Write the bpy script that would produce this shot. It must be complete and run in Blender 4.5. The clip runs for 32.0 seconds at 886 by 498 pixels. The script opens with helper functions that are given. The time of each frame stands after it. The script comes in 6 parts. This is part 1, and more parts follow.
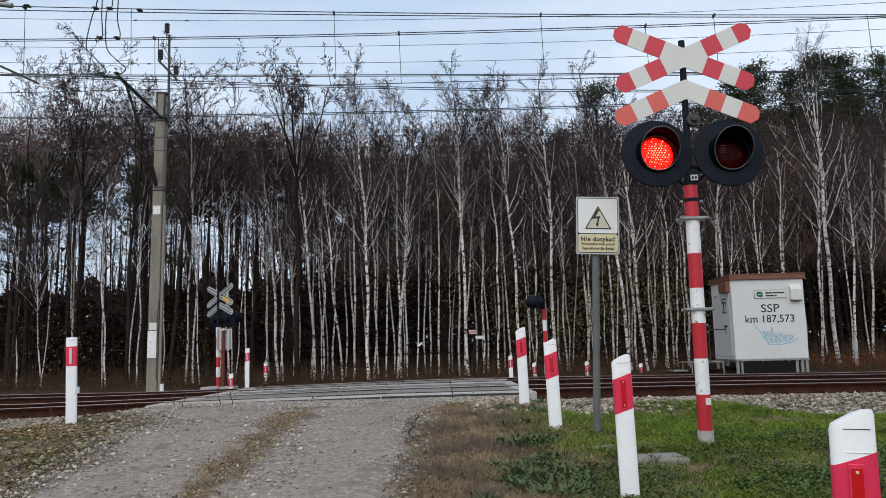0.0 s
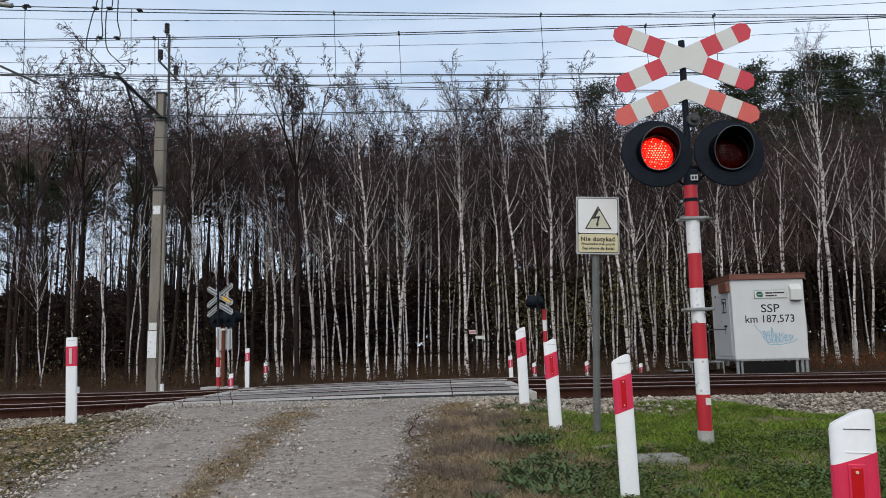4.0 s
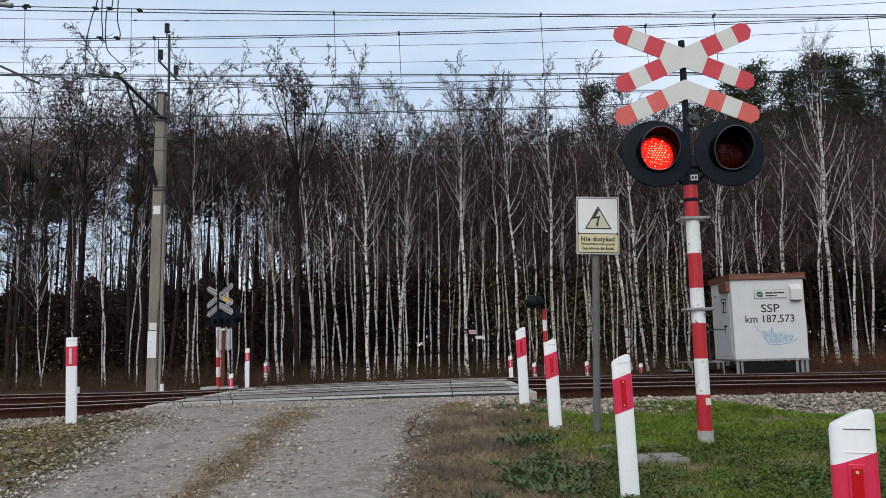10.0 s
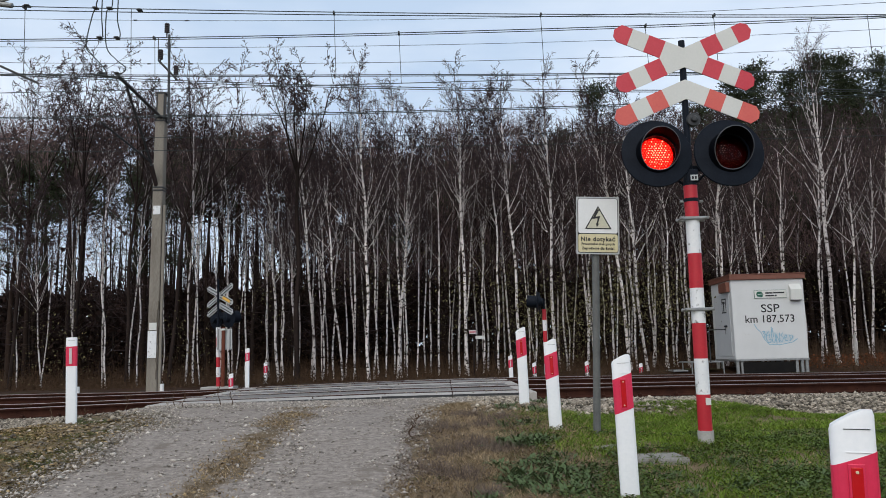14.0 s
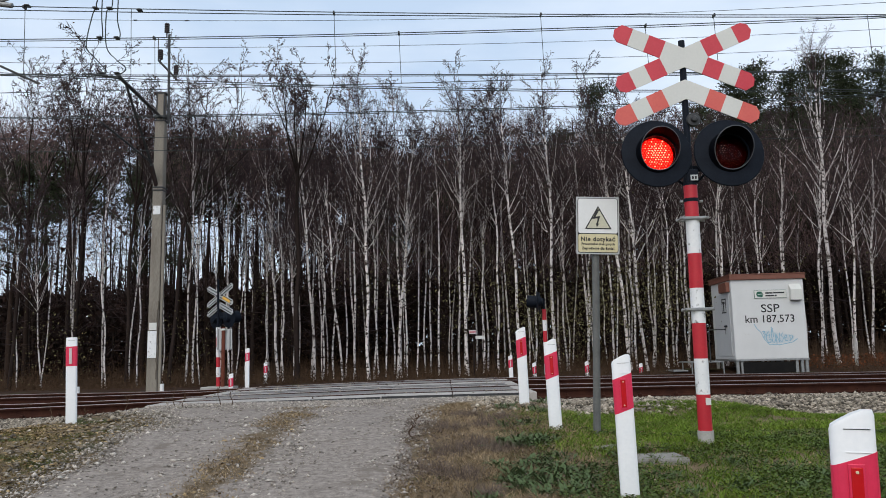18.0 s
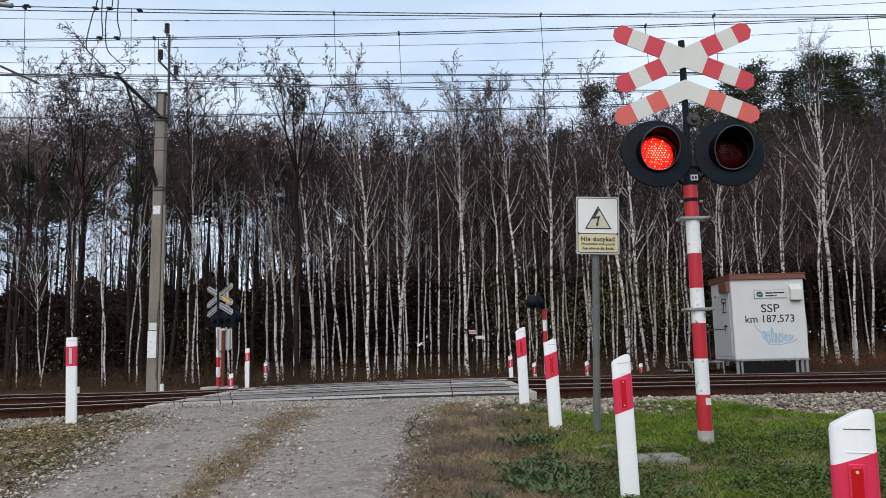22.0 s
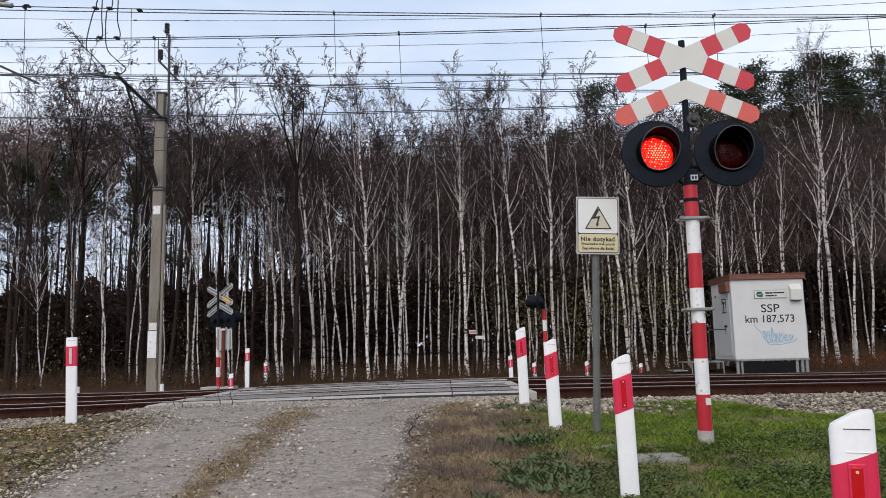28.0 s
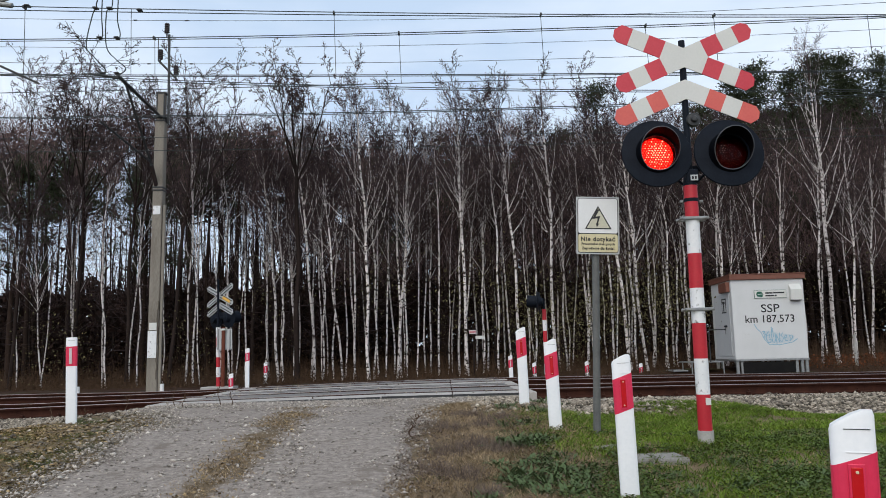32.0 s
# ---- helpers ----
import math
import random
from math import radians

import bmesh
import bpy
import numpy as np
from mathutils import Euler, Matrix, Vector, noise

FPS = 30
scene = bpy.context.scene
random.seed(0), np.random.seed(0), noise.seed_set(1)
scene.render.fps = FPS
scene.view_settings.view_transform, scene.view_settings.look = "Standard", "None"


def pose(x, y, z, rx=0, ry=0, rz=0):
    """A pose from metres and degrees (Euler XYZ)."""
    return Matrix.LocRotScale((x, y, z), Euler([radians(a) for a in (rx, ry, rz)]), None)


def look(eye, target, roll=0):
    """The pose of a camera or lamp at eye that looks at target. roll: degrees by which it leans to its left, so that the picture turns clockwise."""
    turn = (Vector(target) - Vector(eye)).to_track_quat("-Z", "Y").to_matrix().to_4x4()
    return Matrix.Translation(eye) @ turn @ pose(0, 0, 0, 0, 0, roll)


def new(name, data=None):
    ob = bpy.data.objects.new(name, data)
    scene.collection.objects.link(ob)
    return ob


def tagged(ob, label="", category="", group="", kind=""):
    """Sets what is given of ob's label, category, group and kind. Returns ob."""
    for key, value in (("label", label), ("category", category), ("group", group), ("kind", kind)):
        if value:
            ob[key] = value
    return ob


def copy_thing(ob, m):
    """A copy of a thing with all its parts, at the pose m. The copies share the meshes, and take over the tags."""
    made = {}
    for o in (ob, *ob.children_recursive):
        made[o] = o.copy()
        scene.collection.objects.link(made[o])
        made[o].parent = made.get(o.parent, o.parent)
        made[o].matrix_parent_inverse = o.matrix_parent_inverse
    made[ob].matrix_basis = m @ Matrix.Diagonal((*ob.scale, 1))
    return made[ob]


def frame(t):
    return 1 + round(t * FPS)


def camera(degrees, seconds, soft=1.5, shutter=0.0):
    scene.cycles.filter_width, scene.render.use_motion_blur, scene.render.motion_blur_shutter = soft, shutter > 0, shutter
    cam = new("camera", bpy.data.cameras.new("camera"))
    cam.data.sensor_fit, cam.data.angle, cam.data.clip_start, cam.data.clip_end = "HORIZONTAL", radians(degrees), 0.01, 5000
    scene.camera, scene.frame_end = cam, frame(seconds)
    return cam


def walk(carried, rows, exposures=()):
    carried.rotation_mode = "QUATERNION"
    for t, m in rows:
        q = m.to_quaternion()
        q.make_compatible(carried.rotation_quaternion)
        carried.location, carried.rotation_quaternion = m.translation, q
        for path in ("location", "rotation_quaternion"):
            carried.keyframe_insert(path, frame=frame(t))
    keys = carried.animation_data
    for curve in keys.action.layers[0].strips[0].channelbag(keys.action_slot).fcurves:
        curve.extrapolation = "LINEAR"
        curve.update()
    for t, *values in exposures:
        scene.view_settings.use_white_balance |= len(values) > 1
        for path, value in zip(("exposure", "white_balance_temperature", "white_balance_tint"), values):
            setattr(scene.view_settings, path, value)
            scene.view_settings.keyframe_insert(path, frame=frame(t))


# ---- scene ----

# camera: stands still on a low tripod beside the gravel lane
cam = camera(58.5, 32.0, soft=0.9)
EYE = (0.0, 0.0, 0.66)
STAND = look(EYE, (0.0, 10.0, 0.66 + 10.0 * 184 / 1400), -1.35)
# its white balance warms for a moment at 12 s, and it brightens a little later on
walk(cam, [(0.0, STAND), (32.0, STAND)], exposures=[
    (0.0, -0.06, 6380, 10), (10.0, -0.06, 6400, 10), (11.0, -0.05, 6500, 11), (11.6, -0.02, 6700, 15), (12.3, -0.02, 6700, 15), (12.8, -0.06, 6400, 10),
    (17.5, -0.06, 6400, 10), (18.5, 0.05, 6390, 10), (23.5, 0.05, 6400, 11), (25.0, 0.07, 6560, 14), (28.0, 0.07, 6570, 14), (30.5, 0.04, 6380, 10), (32.0, 0.02, 6380, 10)])

# ---- light: an overcast winter day ----
world = bpy.data.worlds.new("sky")
scene.world = world
world.use_nodes = True
wn, wl = world.node_tree.nodes, world.node_tree.links
wn.clear()
w_out = wn.new("ShaderNodeOutputWorld")
w_bg = wn.new("ShaderNodeBackground")
w_sky = wn.new("ShaderNodeTexSky")
w_sky.sky_type = "NISHITA"
w_sky.sun_disc = False
w_sky.sun_elevation, w_sky.sun_rotation = radians(38), radians(200)
w_sky.air_density, w_sky.dust_density = 1.0, 2.0
w_co = wn.new("ShaderNodeTexCoord")
w_map = wn.new("ShaderNodeMapping")
w_map.inputs["Scale"].default_value = (1.0, 1.0, 3.2)
w_noise = wn.new("ShaderNodeTexNoise")
w_noise.inputs["Scale"].default_value = 2.6
w_noise.inputs["Detail"].default_value = 7.0
w_ramp = wn.new("ShaderNodeValToRGB")
w_ramp.color_ramp.elements[0].position, w_ramp.color_ramp.elements[1].position = 0.36, 0.66
w_ramp.color_ramp.elements[0].color = (4.5, 5.55, 6.95, 1)
w_ramp.color_ramp.elements[1].color = (6.75, 7.4, 8.25, 1)
w_mix = wn.new("ShaderNodeMix")
w_mix.data_type = "RGBA"
w_mix.inputs["Factor"].default_value = 0.9
wl.new(w_co.outputs["Generated"], w_map.inputs["Vector"])
wl.new(w_map.outputs["Vector"], w_noise.inputs["Vector"])
wl.new(w_noise.outputs["Fac"], w_ramp.inputs["Fac"])
wl.new(w_sky.outputs["Color"], w_mix.inputs["A"])
wl.new(w_ramp.outputs["Color"], w_mix.inputs["B"])
wl.new(w_mix.outputs["Result"], w_bg.inputs["Color"])
wl.new(w_bg.outputs["Background"], w_out.inputs["Surface"])
w_bg.inputs["Strength"].default_value = 0.137

sun = new("sun", bpy.data.lights.new("sun", "SUN"))
sun.data.energy, sun.data.angle, sun.data.color = 1.45, radians(50), (1.0, 0.925, 0.81)
sun.matrix_world = look((-8, -24, 20), (0, 0, 0))


# ---- materials ----
def surface(name, low, high, scale=8.0, rough=0.7, bump=0.2, metal=0.0, stretch=(1, 1, 1), fine=60.0,
            stain=None, stain_scale=1.5, stain_at=0.6, vary=0.0, island=0.0):
    """A two-scale procedural surface: grain between low and high, stains over it, fine relief."""
    m = bpy.data.materials.new(name)
    m.use_nodes = True
    n, l = m.node_tree.nodes, m.node_tree.links
    b = n["Principled BSDF"]
    co = n.new("ShaderNodeTexCoord")
    mp = n.new("ShaderNodeMapping")
    mp.inputs["Scale"].default_value = stretch
    l.new(co.outputs["Object"], mp.inputs["Vector"])
    big = n.new("ShaderNodeTexNoise")
    big.inputs["Scale"].default_value = scale
    big.inputs["Detail"].default_value = 6
    l.new(mp.outputs["Vector"], big.inputs["Vector"])
    small = n.new("ShaderNodeTexNoise")
    small.inputs["Scale"].default_value = fine
    small.inputs["Detail"].default_value = 4
    l.new(mp.outputs["Vector"], small.inputs["Vector"])
    ramp = n.new("ShaderNodeValToRGB")
    ramp.color_ramp.elements[0].position, ramp.color_ramp.elements[1].position = 0.3, 0.7
    ramp.color_ramp.elements[0].color, ramp.color_ramp.elements[1].color = (*low, 1), (*high, 1)
    mean = n.new("ShaderNodeMath")
    mean.operation = "MULTIPLY_ADD"
    mean.inputs[1].default_value = 0.6
    half = n.new("ShaderNodeMath")
    half.operation = "MULTIPLY"
    half.inputs[1].default_value = 0.4
    l.new(small.outputs["Fac"], half.inputs[0])
    l.new(big.outputs["Fac"], mean.inputs[0])
    l.new(half.outputs[0], mean.inputs[2])
    l.new(mean.outputs[0], ramp.inputs["Fac"])
    colour = ramp.outputs["Color"]
    if stain:
        sn = n.new("ShaderNodeTexNoise")
        sn.inputs["Scale"].default_value = stain_scale
        sn.inputs["Detail"].default_value = 8
        sn.inputs["Roughness"].default_value = 0.65
        l.new(mp.outputs["Vector"], sn.inputs["Vector"])
        sr = n.new("ShaderNodeValToRGB")
        sr.color_ramp.elements[0].position, sr.color_ramp.elements[1].position = stain_at, stain_at + 0.1
        l.new(sn.outputs["Fac"], sr.inputs["Fac"])
        mix = n.new("ShaderNodeMix")
        mix.data_type = "RGBA"
        mix.inputs["B"].default_value = (*stain, 1)
        l.new(sr.outputs["Color"], mix.inputs["Factor"])
        l.new(colour, mix.inputs["A"])
        colour = mix.outputs["Result"]
    if vary or island:
        hs = n.new("ShaderNodeHueSaturation")
        mr = n.new("ShaderNodeMapRange")
        w = vary or island
        mr.inputs["To Min"].default_value, mr.inputs["To Max"].default_value = 1 - w, 1 + w
        if vary:
            src = n.new("ShaderNodeObjectInfo").outputs["Random"]
        else:
            src = n.new("ShaderNodeNewGeometry").outputs["Random Per Island"]
        l.new(src, mr.inputs["Value"])
        l.new(mr.outputs["Result"], hs.inputs["Value"])
        l.new(colour, hs.inputs["Color"])
        colour = hs.outputs["Color"]
    l.new(colour, b.inputs["Base Color"])
    b.inputs["Roughness"].default_value = rough
    b.inputs["Metallic"].default_value = metal
    b.inputs["Specular IOR Level"].default_value = 0.5 if rough < 0.7 else 0.12
    if bump:
        bp = n.new("ShaderNodeBump")
        bp.inputs["Strength"].default_value = bump
        bp.inputs["Distance"].default_value = 0.01
        l.new(mean.outputs[0], bp.inputs["Height"])
        l.new(bp.outputs["Normal"], b.inputs["Normal"])
    return m


def glow(name, colour, power):
    m = bpy.data.materials.new(name)
    m.use_nodes = True
    b = m.node_tree.nodes["Principled BSDF"]
    b.inputs["Base Color"].default_value = (*colour, 1)
    b.inputs["Emission Color"].default_value = (*colour, 1)
    b.inputs["Emission Strength"].default_value = power
    return m


def red_glass(name):
    """Clear red signal glass: tinted see-through, with a gloss that follows the Fresnel law."""
    m = bpy.data.materials.new(name)
    m.use_nodes = True
    n, l = m.node_tree.nodes, m.node_tree.links
    n.clear()
    out = n.new("ShaderNodeOutputMaterial")
    tr = n.new("ShaderNodeBsdfTransparent")
    tr.inputs["Color"].default_value = (0.95, 0.34, 0.3, 1)
    gl = n.new("ShaderNodeBsdfGlossy")
    gl.inputs["Roughness"].default_value = 0.03
    fr = n.new("ShaderNodeFresnel")
    fr.inputs["IOR"].default_value = 1.2
    mx = n.new("ShaderNodeMixShader")
    l.new(fr.outputs[0], mx.inputs[0])
    l.new(tr.outputs[0], mx.inputs[1])
    l.new(gl.outputs[0], mx.inputs[2])
    l.new(mx.outputs[0], out.inputs["Surface"])
    return m


WHITE = surface("white_plastic", (0.74, 0.75, 0.76), (0.84, 0.84, 0.84), 3, 0.45, 0.05, stain=(0.5, 0.48, 0.42), stain_scale=4, stain_at=0.72)
RED = surface("red_paint", (0.4, 0.008, 0.018), (0.52, 0.013, 0.026), 6, 0.5, 0.08, stain=(0.3, 0.02, 0.025), stain_scale=9, stain_at=0.6)
PINKRED = surface("red_reflective_film", (0.6, 0.015, 0.06), (0.72, 0.03, 0.09), 6, 0.35, 0.03)
REFLECTOR = surface("red_reflector", (0.46, 0.002, 0.006), (0.56, 0.008, 0.012), 12, 0.2, 0.04)
PALE_REFLECTOR = surface("pale_reflector", (0.55, 0.45, 0.45), (0.7, 0.6, 0.6), 30, 0.2, 0.3)
BRASS = surface("pale_brass", (0.6, 0.5, 0.3), (0.72, 0.62, 0.4), 20, 0.35, 0)
SIGNRED = surface("sign_red", (0.52, 0.03, 0.05), (0.62, 0.05, 0.07), 4, 0.5, 0.02)
FADED = surface("faded_sign_red", (0.6, 0.09, 0.075), (0.68, 0.13, 0.1), 4, 0.5, 0.02)
SIGNWHITE = surface("sign_white", (0.6, 0.6, 0.56), (0.68, 0.67, 0.63), 3, 0.5, 0.02)
FACEWHITE = surface("enamel_white", (0.7, 0.7, 0.69), (0.78, 0.78, 0.77), 3, 0.45, 0.02)
POSTWHITE = surface("post_white", (0.7, 0.7, 0.7), (0.82, 0.82, 0.81), 5, 0.5, 0.1, stain=(0.12, 0.1, 0.085), stain_scale=16, stain_at=0.585)
BLACK = surface("black_enamel", (0.005, 0.007, 0.012), (0.01, 0.014, 0.022), 9, 0.55, 0.05)
DARKSTEEL = surface("dark_steel", (0.03, 0.032, 0.035), (0.06, 0.06, 0.06), 14, 0.55, 0.1, 0.4)
VISORBLACK = surface("matt_black_hood", (0.003, 0.0035, 0.005), (0.006, 0.007, 0.01), 9, 0.8, 0.05)
VISORBLACK.node_tree.nodes["Principled BSDF"].inputs["Specular IOR Level"].default_value = 0.02
RIMGLINT = surface("rim_glint_grey", (0.03, 0.033, 0.04), (0.075, 0.08, 0.09), 14, 0.4, 0.05)
GALV = surface("galvanised_steel", (0.22, 0.23, 0.23), (0.36, 0.36, 0.35), 12, 0.5, 0.1, 0.6)
GREYPOST = surface("grey_post", (0.075, 0.077, 0.073), (0.14, 0.14, 0.133), 10, 0.6, 0.12)
CONCRETE = surface("concrete", (0.3, 0.29, 0.27), (0.46, 0.44, 0.41), 4, 0.9, 0.4, stain=(0.19, 0.17, 0.14), stain_scale=3, stain_at=0.6)
SLABGREY = surface("mossy_slab_concrete", (0.16, 0.15, 0.135), (0.36, 0.34, 0.31), 9, 0.95, 0.8, stain=(0.09, 0.095, 0.05), stain_scale=7, stain_at=0.52)
POLECONC = surface("pole_concrete", (0.15, 0.13, 0.108), (0.31, 0.28, 0.235), 3, 0.9, 0.35, stretch=(1, 1, 0.25), stain=(0.12, 0.1, 0.08), stain_scale=2.5, stain_at=0.62)
SLAB = surface("crossing_concrete", (0.3, 0.275, 0.25), (0.48, 0.445, 0.41), 3, 0.9, 0.4, stain=(0.2, 0.18, 0.16), stain_scale=1.2, stain_at=0.58, vary=0.1)
TAR = surface("worn_asphalt", (0.16, 0.15, 0.14), (0.25, 0.235, 0.22), 6, 0.9, 0.5, stain=(0.3, 0.28, 0.26), stain_scale=2, stain_at=0.6, vary=0.08)
DARKSEAM = surface("dark_seam_brown", (0.06, 0.05, 0.042), (0.15, 0.125, 0.1), 9, 0.95, 0.6)
RUST = surface("rail_rust", (0.023, 0.009, 0.0065), (0.062, 0.023, 0.014), 7, 0.85, 0.3, 0.1, stain=(0.035, 0.015, 0.011), stain_scale=3, stain_at=0.58)
RUSTPOST = surface("rusty_post", (0.1, 0.03, 0.02), (0.18, 0.058, 0.036), 7, 0.8, 0.2)
SHINE = surface("worn_rail_top", (0.2, 0.17, 0.16), (0.34, 0.3, 0.28), 20, 0.35, 0.05, 0.8, stretch=(0.1, 1, 1))
WIRE = surface("wire_copper_dark", (0.02, 0.03, 0.032), (0.05, 0.06, 0.06), 20, 0.6, 0, 0.3)
BLACK.node_tree.nodes["Principled BSDF"].inputs["Specular IOR Level"].default_value = 0.1
CERAMIC = surface("brown_ceramic", (0.02, 0.014, 0.014), (0.045, 0.03, 0.028), 10, 0.25, 0)
CABINET = surface("cabinet_panel", (0.58, 0.58, 0.57), (0.66, 0.66, 0.65), 2, 0.55, 0.05, stain=(0.5, 0.49, 0.46), stain_scale=2.2, stain_at=0.62)
CABSIDE = surface("cabinet_side", (0.5, 0.51, 0.52), (0.58, 0.58, 0.58), 2, 0.55, 0.05)
ROOFBROWN = surface("roof_brown", (0.14, 0.048, 0.03), (0.21, 0.078, 0.048), 5, 0.6, 0.1)
GAPSHADE = surface("painted_gap_shade", (0.008, 0.008, 0.008), (0.015, 0.014, 0.013), 5, 0.9, 0.2)
INK = surface("black_ink", (0.012, 0.012, 0.012), (0.02, 0.02, 0.02), 20, 0.6, 0)
BLUEINK = surface("blue_spray", (0.16, 0.37, 0.5), (0.4, 0.52, 0.58), 9, 0.7, 0)
PALEBLUE = surface("thin_blue_spray", (0.44, 0.52, 0.56), (0.58, 0.6, 0.61), 7, 0.6, 0)
GREENINK = surface("green_print", (0.008, 0.085, 0.05), (0.015, 0.12, 0.07), 20, 0.6, 0)
YELLOW = surface("sign_yellow", (0.58, 0.51, 0.29), (0.67, 0.6, 0.37), 5, 0.5, 0.02)
PALEYELLOW = surface("faded_yellow", (0.5, 0.48, 0.36), (0.6, 0.575, 0.44), 5, 0.5, 0.02)
AMBER = surface("amber_film", (0.75, 0.4, 0.05), (0.85, 0.48, 0.08), 5, 0.5, 0.02)
BACKGREY = surface("sign_back_grey", (0.42, 0.43, 0.43), (0.52, 0.53, 0.53), 5, 0.5, 0.04)
SHUT = surface("dark_red_blade", (0.009, 0.0008, 0.001), (0.015, 0.001, 0.0015), 30, 0.5, 0)
SHUT.node_tree.nodes["Principled BSDF"].inputs["Specular IOR Level"].default_value = 0.04
LED_BACK = glow("led_board_red", (1.0, 0.045, 0.04), 0.55)
LED_DOT = glow("led_red", (1.0, 0.22, 0.15), 2.4)
LED_HOT = glow("led_bright", (1.0, 0.66, 0.46), 8.0)
LENS = red_glass("signal_lens_red")

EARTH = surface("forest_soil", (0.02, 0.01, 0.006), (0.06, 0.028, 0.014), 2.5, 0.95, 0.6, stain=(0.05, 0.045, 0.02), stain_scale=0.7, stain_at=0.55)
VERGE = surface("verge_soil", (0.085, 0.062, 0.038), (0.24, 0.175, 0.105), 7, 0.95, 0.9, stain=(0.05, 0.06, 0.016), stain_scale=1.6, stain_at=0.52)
LANE = surface("lane_gravel", (0.125, 0.103, 0.087), (0.38, 0.33, 0.288), 20, 0.95, 0.9, fine=75, stain=(0.17, 0.14, 0.116), stain_scale=2.2, stain_at=0.57)
def grassy_middle(m):
    """Between the ruts the lane is brown with soil and withered grass."""
    n, l = m.node_tree.nodes, m.node_tree.links
    b = n["Principled BSDF"]
    old = b.inputs["Base Color"].links[0].from_socket
    co = n.new("ShaderNodeTexCoord")
    sp = n.new("ShaderNodeSeparateXYZ")
    off = n.new("ShaderNodeMath")
    off.operation = "ADD"
    off.inputs[1].default_value = 1.66
    ab = n.new("ShaderNodeMath")
    ab.operation = "ABSOLUTE"
    near = n.new("ShaderNodeMapRange")
    near.inputs["From Min"].default_value, near.inputs["From Max"].default_value = 0.02, 0.42
    near.inputs["To Min"].default_value, near.inputs["To Max"].default_value = 0.24, -0.26
    end = n.new("ShaderNodeMapRange")
    end.inputs["From Min"].default_value, end.inputs["From Max"].default_value = 9.2, 11.2
    end.inputs["To Min"].default_value, end.inputs["To Max"].default_value = 0.0, -0.6
    ns = n.new("ShaderNodeTexNoise")
    ns.inputs["Scale"].default_value = 4.2
    ns.inputs["Detail"].default_value = 9
    ns.inputs["Roughness"].default_value = 0.7
    s1 = n.new("ShaderNodeMath")
    s2 = n.new("ShaderNodeMath")
    rp = n.new("ShaderNodeValToRGB")
    rp.color_ramp.elements[0].position, rp.color_ramp.elements[1].position = 0.54, 0.68
    mx = n.new("ShaderNodeMix")
    mx.data_type = "RGBA"
    mx.inputs["B"].default_value = (0.135, 0.098, 0.06, 1)
    l.new(co.outputs["Object"], sp.inputs[0])
    l.new(sp.outputs["X"], off.inputs[0])
    l.new(off.outputs[0], ab.inputs[0])
    l.new(ab.outputs[0], near.inputs["Value"])
    l.new(sp.outputs["Y"], end.inputs["Value"])
    l.new(co.outputs["Object"], ns.inputs["Vector"])
    l.new(near.outputs[0], s1.inputs[0])
    l.new(ns.outputs["Fac"], s1.inputs[1])
    l.new(s1.outputs[0], s2.inputs[0])
    l.new(end.outputs[0], s2.inputs[1])
    l.new(s2.outputs[0], rp.inputs["Fac"])
    l.new(rp.outputs["Color"], mx.inputs["Factor"])
    l.new(old, mx.inputs["A"])
    l.new(mx.outputs["Result"], b.inputs["Base Color"])


grassy_middle(LANE)
# Near-black bed: the shade between the stones is put into its colour.
BALLAST_SHADE = surface("ballast_bed", (0.025, 0.019, 0.015), (0.09, 0.072, 0.058), 22, 0.95, 1.0)
STONE = surface("ballast_stone", (0.065, 0.05, 0.037), (0.44, 0.38, 0.3), 16, 0.9, 0.3, island=0.75)
PEBBLE = surface("lane_pebble", (0.15, 0.126, 0.106), (0.45, 0.4, 0.345), 12, 0.9, 0.3, island=0.5)
PALESTONE = surface("pale_lane_stone", (0.2, 0.17, 0.145), (0.58, 0.525, 0.46), 12, 0.9, 0.3, island=0.5)
GRASS = surface("green_grass", (0.042, 0.072, 0.009), (0.19, 0.275, 0.034), 3.0, 0.75, 0, island=0.5)
MOSSY = surface("mossy_grass", (0.05, 0.05, 0.012), (0.2, 0.155, 0.042), 2.2, 0.8, 0, island=0.5)
DRYGRASS = surface("dry_grass", (0.15, 0.102, 0.06), (0.38, 0.285, 0.175), 2.2, 0.85, 0, island=0.6)
WEED = surface("weed_leaf", (0.03, 0.052, 0.022), (0.115, 0.155, 0.066), 5, 0.7, 0.1, island=0.45)
DEADLEAF = surface("fallen_leaf", (0.12, 0.07, 0.032), (0.4, 0.3, 0.16), 5, 0.8, 0.1, island=0.5)
HERB = surface("herb_leaf", (0.032, 0.056, 0.014), (0.12, 0.165, 0.05), 5, 0.7, 0, island=0.45)
STALK = surface("dead_stalk", (0.05, 0.03, 0.018), (0.1, 0.06, 0.035), 9, 0.9, 0.1)
DEADWEED = surface("withered_weed", (0.1, 0.074, 0.06), (0.24, 0.185, 0.152), 5, 0.9, 0, island=0.4)
BARKDARK = surface("grey_brown_bark", (0.012, 0.008, 0.0065), (0.036, 0.025, 0.021), 6, 0.95, 0.6, stretch=(1, 1, 0.25), vary=0.3)
PINEBARK = surface("pine_bark", (0.014, 0.009, 0.007), (0.042, 0.027, 0.02), 6, 0.95, 0.6, stretch=(1, 1, 0.3), vary=0.3)
TWIG = surface("bare_twigs", (0.032, 0.022, 0.023), (0.09, 0.063, 0.064), 3, 0.9, 0, island=0.35)
